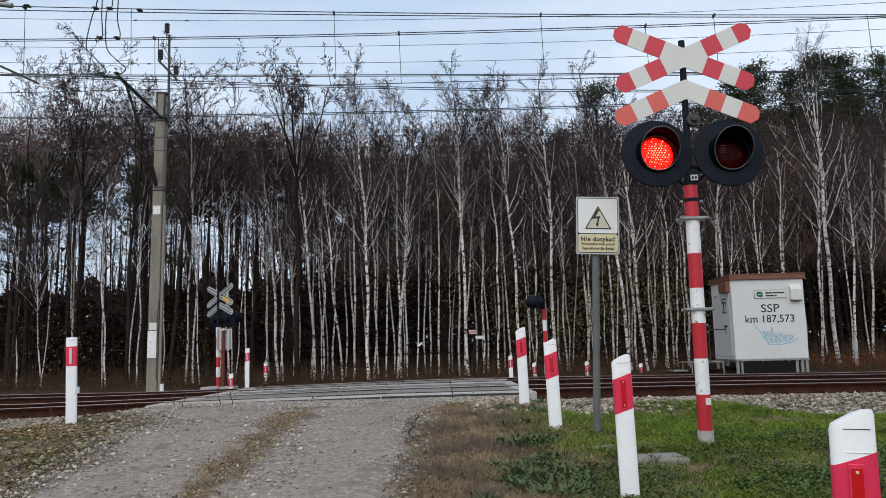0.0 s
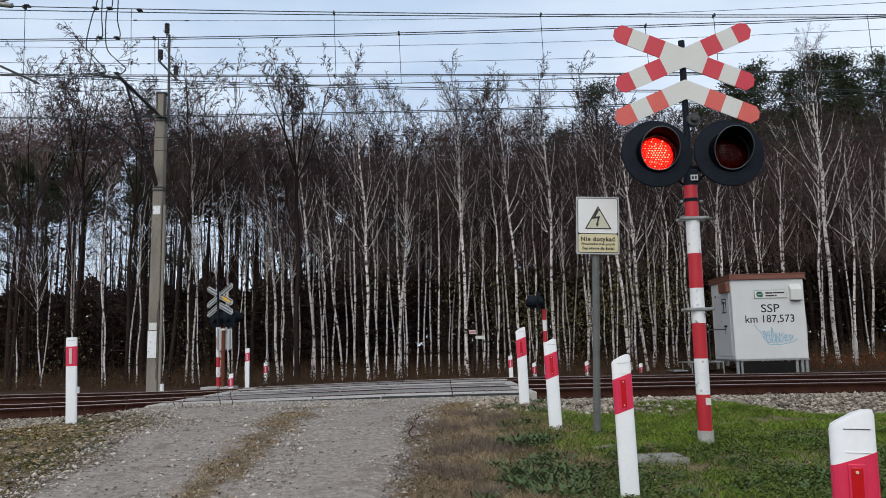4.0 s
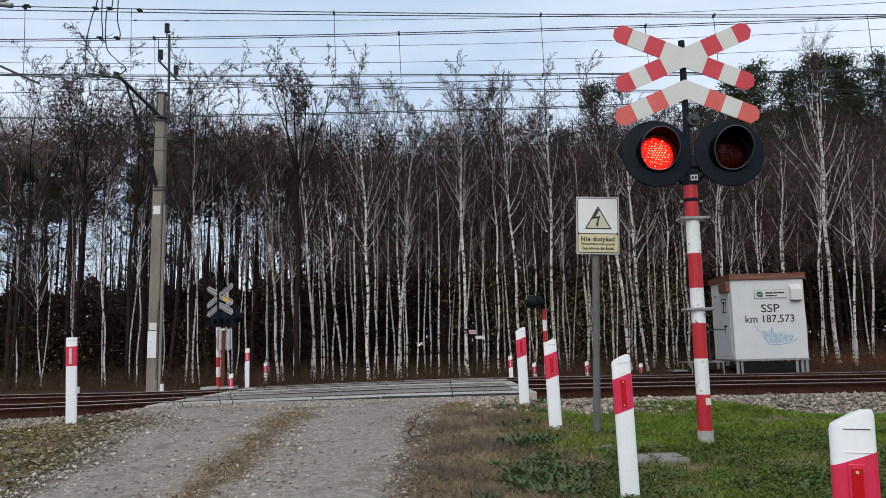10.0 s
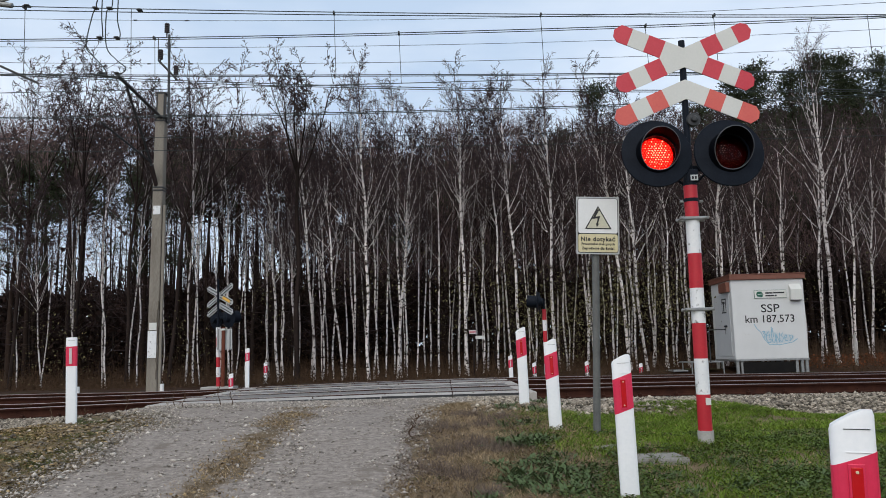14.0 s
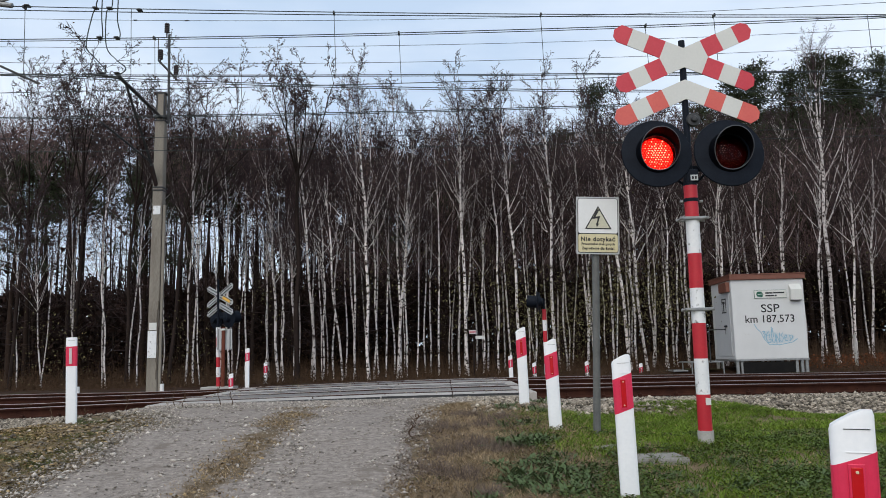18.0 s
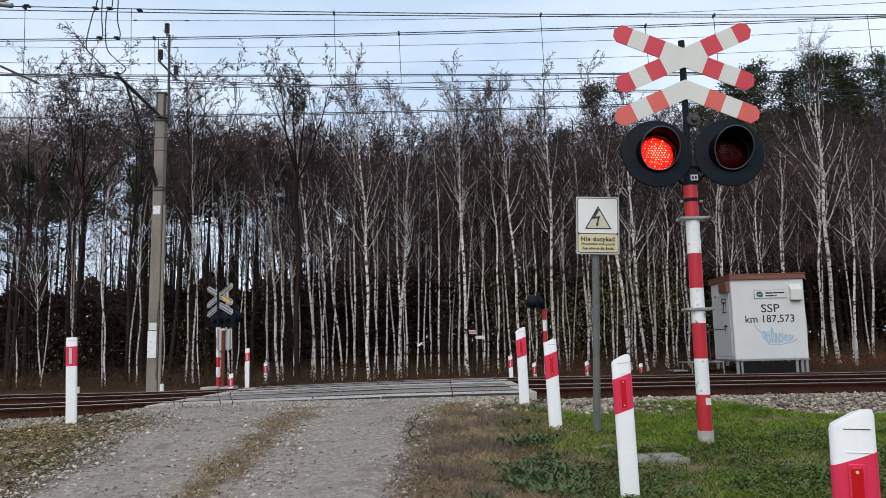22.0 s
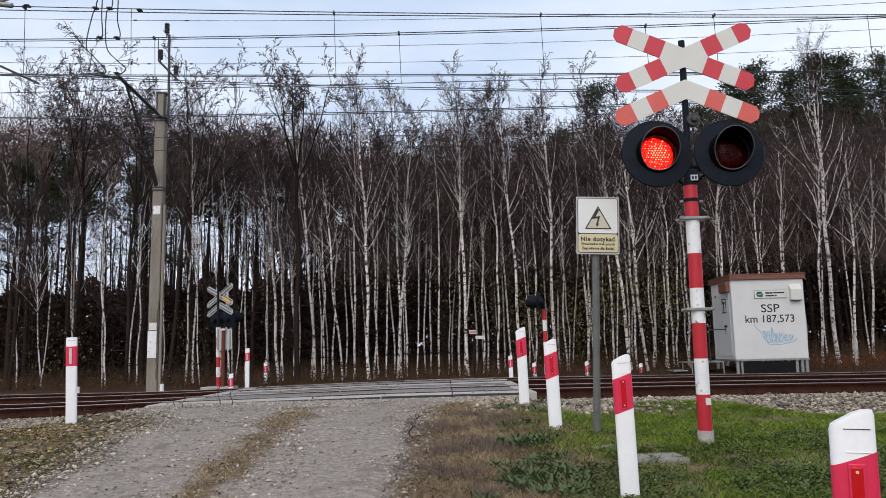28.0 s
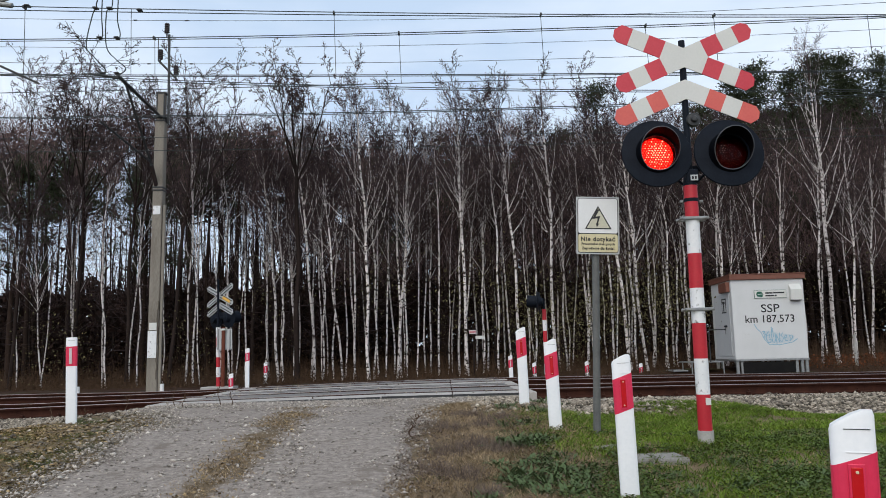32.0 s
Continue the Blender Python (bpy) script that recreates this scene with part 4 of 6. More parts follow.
    strokes = [[(0.78, 1.49), (0.85, 1.35), (0.97, 1.23)], [(1.0, 1.24), (1.09, 1.26), (1.03, 1.18), (1.1, 1.18), (1.05, 1.08), (1.13, 1.09)], [(1.2, 1.25), (1.13, 1.16), (1.12, 1.02), (1.18, 0.91), (1.25, 0.92), (1.26, 1.02), (1.2, 1.01)],
               [(1.29, 1.4), (1.28, 1.13), (1.3, 0.94), (1.36, 0.91), (1.4, 1.02), (1.39, 1.21)], [(1.43, 0.85), (1.42, 1.16), (1.52, 0.91), (1.53, 1.21)], [(1.63, 1.21), (1.56, 1.13), (1.64, 1.05), (1.59, 0.92), (1.54, 0.97)],
               [(1.68, 1.03), (1.75, 1.09), (1.72, 1.14), (1.66, 1.08), (1.69, 0.97), (1.76, 0.97)], [(1.81, 1.13), (1.86, 1.03), (1.82, 0.94), (1.92, 1.06), (1.9, 1.13), (1.83, 1.11)],
               [(0.97, 1.23), (1.06, 1.02), (1.2, 0.85), (1.53, 0.84), (1.92, 0.92), (2.06, 1.02)], [(1.14, 1.13), (1.23, 1.15), (1.21, 1.06)], [(1.32, 1.35), (1.34, 1.08)]]
    smear = [(1.02, 1.24), (1.1, 0.98), (1.28, 0.88), (1.6, 0.88), (1.92, 0.96), (1.98, 1.1), (1.8, 1.16), (1.6, 1.18), (1.4, 1.22), (1.2, 1.28)]
    part("graffiti_smear", plate(smear, 0.0012, -0.0012), PALEBLUE, t, "pale blue sprayed ground of the graffiti")
    for st in strokes:
        bm = bmesh.new()
        for (ax, az), (bx, bz) in zip(st, st[1:]):
            dx, dz = bx - ax, bz - az
            q = math.hypot(dx, dz)
            nx, nz = -dz / q * 0.0125, dx / q * 0.0125
            plate([(ax - nx, az - nz), (bx - nx, bz - nz), (bx + nx, bz + nz), (ax + nx, az + nz)], 0.002, -0.0025, bm)
        part("graffiti_stroke", bm, BLUEINK, t, "blue spray paint stroke")
    bm = box((1.1, 1.2, 0.04), (-0.62, d / 2, 0.36), 0.004)
    part("step_platform", bm, GALV, t, "steel grating platform")
    for x, y in ((-1.12, 0.25), (-1.12, 1.35), (-0.15, 0.25)):
        part("platform_leg", tube((x, y, -0.25), (x, y, 0.36), 0.02, n=8), GALV, t)
    part("lower_step", box((0.45, 1.0, 0.04), (-1.4, d / 2, 0.1), 0.004), GALV, t, "lower steel step")
    bm = tube((-0.55, 0.22, 0.36), (-0.55, 0.22, 1.35), 0.018, n=8)
    tube((-0.55, 0.22, 1.35), (-0.02, 0.22, 1.35), 0.018, n=8, bm=bm)
    part("handrail", bm, DARKSTEEL, t, "dark tubular handrail")


cabinet(pose(8.74, 24.5, -0.17, 0, 0, -2))


# ---- catenary pole ----
def insulator(at, parent):
    bm = tube((0, 0, -0.16), (0, 0, 0.0), 0.02, n=8)
    for k in range(5):
        tube((0, 0, 0.0 + k * 0.055), (0, 0, 0.045 + k * 0.055), 0.075, 0.055, n=12, bm=bm)
    ob = part("insulator", bm, CERAMIC, parent, "dark ribbed insulator")
    ob.location = at
    return ob


def rod(parent, pts, r, mat=DARKSTEEL, name="rod", label=""):
    bm = bmesh.new()
    for a, b in zip(pts, pts[1:]):
        tube(a, b, r, n=8, bm=bm)
    return part(name, bm, mat, parent, label)


def catenary_pole(m):
    t = thing("catenary_pole", m, "weathered concrete overhead-line pole with steel cantilever", "overhead line pole")
    h, a, b = 7.42, 0.15, 0.132
    bm = bmesh.new()
    lo = [bm.verts.new((x * a, y * a, -0.4)) for x, y in ((-1, -1), (1, -1), (1, 1), (-1, 1))]
    hi = [bm.verts.new((x * b, y * b, h)) for x, y in ((-1, -1), (1, -1), (1, 1), (-1, 1))]
    for k in range(4):
        bm.faces.new((lo[k], lo[(k + 1) % 4], hi[(k + 1) % 4], hi[k]))
    bm.faces.new(hi)
    bmesh.ops.bevel(bm, geom=bm.edges[:], offset=0.02, segments=1, affect="EDGES")
    part("shaft", bm, POLECONC, t, "tapered square concrete shaft")
    part("shaft_head", box((0.205, 0.205, 0.82), (0.0, 0, h + 0.36), 0.015), POLECONC, t, "narrower concrete head of the shaft")
    for x in (-0.1, 0.1):
        part("head_iron", box((0.03, 0.05, 0.8), (x, -0.1, h + 0.36), 0.004), DARKSTEEL, t, "dark angle iron on the pole head")
    part("head_iron", box((0.28, 0.24, 0.05), (0.0, 0, h + 0.79), 0.008), DARKSTEEL, t, "rusty dark iron on the pole head")
    for z in (7.5, 7.4, 5.5, 5.42):
        part("band_clamp", box((0.3, 0.31, 0.045), (0, 0, z), 0.01), DARKSTEEL, t, "dark steel band")
    part("painted_plate", box((0.2, 0.02, 0.24), (0.0, -0.148, 4.86), 0.004), POSTWHITE, t, "white painted patch")
    part("painted_plate", box((0.24, 0.02, 0.72), (-0.01, -0.166, 1.2), 0.004), POSTWHITE, t, "white painted patch")
    part("painted_plate", box((0.2, 0.02, 0.2), (0.0, -0.163, 1.68), 0.004), SIGNWHITE, t, "pale mark plate")
    part("cable_duct", box((0.07, 0.08, 5.2), (0.2, -0.1, 2.4), 0.01), POLECONC, t, "grey cable duct down the shaft")
    rod(t, [(0.19, 0.02, 7.35), (0.15, 0.0, 9.95)], 0.035, name="mast", label="thin dark mast pipe")
    rod(t, [(-0.14, 0, 9.2), (0.42, 0, 8.6)], 0.03, name="crossarm", label="slanting dark cross-arm")
    for p in ((0.08, 0, 10.02), (-0.08, 0, 9.24), (0.37, 0, 8.76)):
        insulator(p, t)
    rod(t, [(-0.13, -0.05, 9.2), (-0.14, -0.05, 9.85)], 0.012, name="spike", label="thin dark rod beside the insulator")
    bm = bmesh.new()
    for k in range(9):
        z = 0.4 + 0.23 * k
        box((0.03 + 0.02 * math.sin(k * 2.3) ** 2, 0.012, 0.26), (0.118 + 0.012 * math.sin(k * 1.7), -0.152 + 0.002 * k / 9, z), 0.003, bm=bm)
    part("dark_seam", bm, DARKSEAM, t, "dark ragged strip along the shaft's edge")
    rod(t, [(0.02, -0.1, 7.5), (-0.02, -2.95, 7.68)], 0.045, name="cantilever_tube", label="upper cantilever tube")
    rod(t, [(-0.04, -0.1, 5.52), (-0.1, -0.45, 6.15), (-0.03, -2.4, 7.62)], 0.035, name="cantilever_tube", label="lower cantilever strut")
    rod(t, [(-0.08, -0.5, 6.13), (-0.44, -2.9, 6.56)], 0.028, name="registration_arm", label="registration arm")
    rod(t, [(-0.02, -2.8, 7.66), (-0.7, -3.0, 7.72)], 0.03, name="support_arm", label="wire support")
    rod(t, [(-0.05, -0.1, 5.55), (-0.09, -0.4, 6.05)], 0.06, CERAMIC, "post_insulator", "dark ribbed strut insulator")


catenary_pole(pose(-7.86, 21.5, -0.13, 0, 0.4, 0))


# ---- overhead wires ----
def wire(name, pts, r, label, group="overhead wires"):
    """A wire that hangs smoothly through its points, far past both sides of the view."""
    xs, zs = [p[0] for p in pts], [p[2] for p in pts]
    c = np.polyfit(xs, zs, 2)
    y0, y1 = pts[0][1], pts[-1][1]
    gx = np.linspace(-34, 34, 69)
    inside = np.clip(gx, xs[0] - 6, xs[-1] + 6)
    slope = np.polyval(np.polyder(c), inside)
    z = np.polyval(c, inside) + slope * (gx - inside)
    y = y0 + (y1 - y0) * (gx - xs[0]) / (xs[-1] - xs[0])
    p = np.stack([gx, y, z], 1)
    a = np.arange(5) * math.tau / 5
    v = p[:, None, :] + r * np.stack([0 * a, np.cos(a), np.sin(a)], 1)[None]
    k = np.arange(5)
    f = (np.arange(68) * 5)[:, None, None] + np.stack([k, (k + 1) % 5, (k + 1) % 5 + 5, k + 5], 1)[None]
    ob = new(name, arrays_mesh(name, v.reshape(-1, 3), f.reshape(-1, 4), WIRE, smooth=True))
    tagged(ob, label, "overhead wire", group)
    return lambda x: (float(np.interp(x, gx, y)), float(np.interp(x, gx, z)))


MESS_A = wire("messenger_wire", [(-8.44, 14.5, 7.497), (-2.76, 14.5, 7.253), (2.02, 14.5, 7.067), (8.61, 14.5, 6.904)], 0.0096, "dark stranded messenger wire of the overhead line")
wire("messenger_wire", [(-8.4, 14.45, 7.393), (-2.76, 14.45, 7.174), (2.01, 14.45, 6.999), (8.58, 14.45, 6.837)], 0.0096, "dark stranded messenger wire of the overhead line")
CONT_A = wire("contact_wire", [(-8.37, 14.5, 6.124), (-2.76, 14.5, 5.976), (1.97, 14.5, 5.882), (8.5, 14.5, 5.801)], 0.0096, "grooved contact wire above the near track")
wire("contact_wire", [(-8.4, 14.56, 6.12), (-2.77, 14.56, 5.975), (1.98, 14.56, 5.874), (8.54, 14.56, 5.799)], 0.0084, "grooved contact wire above the near track")
MESS_B = wire("messenger_wire", [(-8.66, 14.95, 7.015), (-2.85, 14.95, 6.954), (2.07, 14.95, 6.973), (8.88, 14.95, 7.074)], 0.0096, "dark messenger wire of the overlapping line")
wire("messenger_wire", [(-8.64, 14.9, 6.956), (-2.84, 14.9, 6.893), (2.06, 14.9, 6.91), (8.85, 14.9, 7.01)], 0.0084, "dark messenger wire of the overlapping line")
CONT_B = wire("contact_wire", [(-8.61, 14.95, 5.914), (-2.85, 14.95, 5.922), (2.03, 14.95, 5.929), (8.77, 14.95, 5.983)], 0.0084, "grooved contact wire of the overlapping line")
wire("messenger_wire", [(-7.92, 18.5, 7.479), (-3.52, 18.5, 7.2), (2.5, 18.5, 6.939), (10.8, 18.5, 6.737)], 0.0108, "dark messenger wire above the far track")
wire("messenger_wire", [(-7.9, 18.45, 7.411), (-3.51, 18.45, 7.133), (2.49, 18.45, 6.876), (10.77, 18.45, 6.677)], 0.0108, "dark messenger wire above the far track")
wire("feeder_wire", [(-10.68, 18.6, 6.585), (-3.54, 18.6, 6.511), (2.5, 18.6, 6.519), (10.85, 18.6, 6.656)], 0.0120, "thick dark feeder wire")
wire("feeder_wire", [(-10.72, 18.66, 6.565), (-3.55, 18.66, 6.491), (2.5, 18.66, 6.497), (10.89, 18.66, 6.629)], 0.0096, "thick dark feeder wire")
wire("contact_wire", [(-7.88, 18.5, 5.967), (-3.52, 18.5, 5.931), (2.45, 18.5, 5.815), (10.71, 18.5, 5.782)], 0.0072, "contact wire above the far track")
wire("contact_wire", [(-7.86, 18.5, 5.647), (-3.52, 18.5, 5.611), (2.44, 18.5, 5.564), (10.69, 18.5, 5.587)], 0.0084, "contact wire above the far track")
LINE_A = wire("line_wire", [(-12.49, 21.5, 10.458), (-7.76, 21.5, 10.197), (2.99, 21.5, 10.126), (12.8, 21.5, 10.272)], 0.0072, "thin line wire on the pole-top insulators")
LINE_B = wire("line_wire", [(-12.45, 21.5, 9.597), (-7.9, 21.5, 9.414), (2.96, 21.5, 9.353), (12.72, 21.5, 9.482)], 0.0072, "thin line wire on the pole-top insulators")
LINE_C = wire("line_wire", [(-12.43, 21.5, 9.129), (-7.46, 21.5, 8.924), (2.94, 21.5, 8.852), (12.68, 21.5, 8.98)], 0.0072, "thin line wire on the pole-top insulators")


def hanging(name, pts, r, label):
    bm = bmesh.new()
    for a, b in zip(pts, pts[1:]):
        tube(a, b, r, n=6, bm=bm)
    return tagged(new(name, bm_mesh(name, bm, WIRE, True)), label, "overhead wire", "droppers")


for x, top, low in ((-7.95, MESS_A, CONT_A), (-5.9, MESS_A, CONT_A), (-1.99, MESS_A, CONT_A), (1.98, MESS_A, CONT_A), (5.3, MESS_A, CONT_A), (8.25, MESS_A, CONT_A), (-5.6, MESS_B, CONT_B), (-0.77, MESS_B, CONT_B), (4.1, MESS_B, CONT_B)):
    (ya, za), (yb, zb) = top(x), low(x)
    hanging("dropper_wire", [(x, ya, za), (x + 0.03, yb, zb)], 0.006, "thin vertical dropper between overhead wires")


for x, (top, lift) in ((-7.95, (MESS_A, -0.03)), (-1.99, (MESS_A, -0.03)), (1.98, (MESS_A, -0.025)), (5.3, (MESS_A, -0.025)), (-5.6, (MESS_B, -0.02)), (-0.77, (MESS_B, -0.02)), (4.1, (MESS_B, -0.02)), (-1.99, (CONT_A, -0.012)), (1.98, (CONT_A, -0.012))):
    y, z = top(x)
    ob = new("wire_clamp", bm_mesh("wire_clamp", box((0.03, 0.12, 0.055), (0, 0, lift), 0.006), DARKSTEEL))
    ob.location = (x, y - 0.02 if top is not CONT_A else y + 0.03, z)
    tagged(ob, "small dark clamp on an overhead wire", "wire clamp", "wire clamps")


def splices():
    """Small tension clamps on the line wires beside the pole-top insulators."""
    for x, line in ((-8.62, LINE_A), (-7.15, LINE_A), (-8.7, LINE_B), (-7.45, LINE_B), (-7.0, LINE_C), (-8.2, LINE_C)):
        y, z = line(x)
        ob = new("wire_clamp", bm_mesh("wire_clamp", box((0.1, 0.035, 0.035), (0, 0, 0), 0.01), DARKSTEEL))
        ob.location = (x, y, z)
        tagged(ob, "small dark clamp on an overhead wire", "wire clamp", "wire clamps")


splices()


def smooth_line(pts, n=10):
    """A rounded line through a few points."""
    out = []
    p = [Vector(pts[0]), *[Vector(q) for q in pts], Vector(pts[-1])]
    for k in range(1, len(p) - 2):
        for j in range(n):
            u = j / n
            out.append(0.5 * ((2 * p[k]) + (-p[k - 1] + p[k + 1]) * u + (2 * p[k - 1] - 5 * p[k] + 4 * p[k + 1] - p[k + 2]) * u * u + (-p[k - 1] + 3 * p[k] - 3 * p[k + 1] + p[k + 2]) * u ** 3))
    out.append(p[-2])
    return out


def jumpers():
    y = 14.6
    for line in (((-6.61, 7.42), (-6.68, 7.35), (-6.79, 6.71), (-6.64, 6.48), (-6.4, 6.2), (-6.44, 6.12)),
                 ((-6.35, 7.41), (-6.42, 7.34), (-6.4, 6.68), (-6.21, 6.41), (-6.02, 6.24), (-6.08, 6.13), (-6.22, 6.11)),
                 ((-6.52, 8.3), (-6.51, 7.62), (-6.51, 7.28), (-6.48, 6.93), (-6.51, 6.82)), ((-6.22, 8.3), (-6.2, 7.64), (-6.2, 7.21), (-6.14, 6.92), (-6.17, 6.81)),
                 ((-6.45, 8.2), (-6.57, 7.74), (-6.62, 7.53), (-6.6, 7.43)), ((-6.25, 8.2), (-6.3, 7.73), (-6.31, 7.52), (-6.33, 7.42))):
        hanging("jumper_cable", smooth_line([(x, y, z) for x, z in line]), 0.011, "looped electrical jumper cable between overhead wires")
    for x, z in ((-6.6, 7.42), (-6.33, 7.41), (-6.5, 6.82), (-6.17, 6.81), (-6.44, 6.11), (-6.15, 6.1), (-5.75, 7.36), (-7.92, 7.5)):
        ob = new("wire_clamp", bm_mesh("wire_clamp", box((0.09, 0.12, 0.03), (0, -0.04, 0), 0.008), DARKSTEEL))
        ob.location = (x, 14.57, z)
        tagged(ob, "small dark clamp on an overhead wire", "wire clamp", "wire clamps")


jumpers()
bm = tube((-9.6, 14.6, 6.9), (-7.64, 14.55, 5.94), 0.022, n=8)
tagged(new("steady_arm", bm_mesh("steady_arm", bm, DARKSTEEL)), "dark steel arm that steadies the contact wire", "steady arm")
bm = tube((-9.9, 14.5, 7.05), (-8.26, 14.5, 7.66), 0.04, n=10)
tube((-8.55, 14.5, 7.55), (-8.2, 14.5, 7.5), 0.05, n=10, bm=bm)
tagged(new("cantilever_end", bm_mesh("cantilever_end", bm, GALV)), "grey end of a cantilever tube with wire clamp", "cantilever")


# ---- signals beyond the tracks, turned to the other road side ----
def far_signal(m, label, cross):
    s = thing("crossing_signal", m, label, "crossing signal", "crossing signals")
    painted_post(s, 6 if cross else 7, 0.0, 0.27 if cross else 0.3, 0.057)
    part("upper_pipe", tube((0, 0, 1.6 if cross else 2.1), (0, 0, 2.95 if cross else 2.4), 0.03, n=12), BLACK, s, "black steel pipe", True)
    if cross:
        for z, angles in ((2.5, (23, -23, 157, -157)), (2.24, (23, 157))):
            for k, a in enumerate(angles):
                own = plate([(0.0, -0.08), (0.6, -0.08), (0.66, 0.0), (0.6, 0.08), (0.0, 0.08)], 0.01, 0.004 * (k % 2))
                own.transform(Matrix.Translation((0, 0.05, z)) @ Matrix.Rotation(radians(a), 4, "Y"))
                board = part("cross_board", own, BACKGREY, s, "grey back of a crossed board")
                for g in (-0.035, 0.045):
                    own = plate([(0.05, g - 0.012), (0.6, g - 0.012), (0.6, g + 0.012), (0.05, g + 0.012)], 0.006, -0.008)
                    own.transform(Matrix.Translation((0, 0.05, z)) @ Matrix.Rotation(radians(a), 4, "Y"))
                    part("channel", own, DARKSTEEL, board, "dark channel along the board's back")
        part("amber_strip", plate([(0.15, 2.4), (0.48, 2.26), (0.51, 2.33), (0.18, 2.47)], 0.006, 0.03), AMBER, s, "amber strip")
    for x in (-0.3, 0.3):
        lamp = part("lamp", spun([(0.0, -0.16), (0.1, -0.15), (0.14, -0.06), (0.29, -0.03), (0.29, -0.015), (0.15, 0.0)], 28), BLACK, s, "black round backboard lamp seen from behind", True)
        lamp.location = (x, 0.17, 1.88 if cross else 2.3)
        part("visor", tube((0, 0.0, 0), (0, 0.26, 0.02), 0.165, 0.17, n=24, caps=False), BLACK, lamp, "black hood")
    part("lamp_bracket", box((0.5, 0.08, 0.06), (0, 0.06, 1.88 if cross else 2.3), 0.01), BLACK, s)
    return s


def plate_sign(m):
    t = thing("square_sign", m, "grey back of a square sign on a rusty brown post", "sign")
    part("post", tube((0, 0, -0.2), (0, 0, 1.62), 0.05, n=12), RUSTPOST, t, "rusty brown post", True)
    part("plate", box((0.44, 0.012, 0.56), (0.0, 0.06, 1.3), 0.003), BACKGREY, t, "grey plate")
    for x in (-0.17, 0.17):
        part("stiffener", box((0.03, 0.02, 0.54), (x, 0.045, 1.3), 0.003), GALV, t, "grey folded stiffener")
    part("clamp", box((0.14, 0.13, 0.05), (0, 0, 1.56), 0.006), SIGNWHITE, t, "pale clamp at the top of the post")


plate_sign(pose(-6.02, 21.6, -0.13, 0, 0, -8))
far_signal(pose(-6.2, 21.8, -0.12, 0, -1.4, -40), "far signal post seen from behind with grey cross backs", True)
base = new("signal_base", bm_mesh("signal_base", box((0.85, 0.7, 0.16), (0, 0, -0.02), 0.02), CONCRETE))
base.location = (-6.15, 21.75, -0.16)
tagged(base, "weathered concrete footing slab of the far signal", "concrete slab")
far_signal(pose(2.77, 22.0, -0.3, 0, -1.5, 78), "signal post beyond the tracks, its lamps turned sideways", False)


# ---- trees ----
CROWNS = []


def ring_tube(pts, radii, n=8):
    """A continuous tapered stem through points: verts, triangles."""
    pts, radii = np.asarray(pts, float), np.asarray(radii, float)
    a = np.arange(n) * math.tau / n
    ring = np.stack([np.cos(a), np.sin(a), np.zeros(n)], 1)
    v = pts[:, None, :] + ring[None] * radii[:, None, None]
    m = len(pts)
    k = np.arange(n)
    q = np.stack([k, (k + 1) % n, (k + 1) % n + n, k + n], 1)
    f = ((np.arange(m - 1) * n)[:, None, None] + q[None]).reshape(-1, 4)
    return v.reshape(-1, 3), np.concatenate([f[:, [0, 1, 2]], f[:, [0, 2, 3]]])


class Pile:
    """Gathers triangles of several materials into one mesh."""

    def __init__(self):
        self.v, self.f, self.m, self.n = [], [], [], 0

    def add(self, v, f, mat):
        f = np.asarray(f)
        if f.shape[1] == 4:
            f = np.concatenate([f[:, [0, 1, 2]], f[:, [0, 2, 3]]])
        self.v.append(np.asarray(v, float))
        self.f.append(f + self.n)
        self.m.append(np.broadcast_to(mat, len(f)))
        self.n += len(v)

    def mesh(self, name, mats):
        return arrays_mesh(name, np.concatenate(self.v), np.concatenate(self.f), mats, np.concatenate(self.m))


def unit(v):
    return v / (np.linalg.norm(v, axis=-1, keepdims=True) + 1e-9)


def flakes(rng, c, size, stretch=0.6):
    """Small three-cornered leaves at the places c, turned at random."""
    n = len(c)
    d = unit(rng.normal(size=(n, 3)))
    e = unit(np.cross(d, rng.normal(size=(n, 3))))
    s = (size * rng.uniform(0.5, 1.3, n))[:, None]
    v = np.stack([c - d * s * 0.5, c + d * s * 0.5 + e * s * 0.12, c + e * s * stretch], 1)
    return v.reshape(-1, 3), np.arange(3 * n).reshape(n, 3)


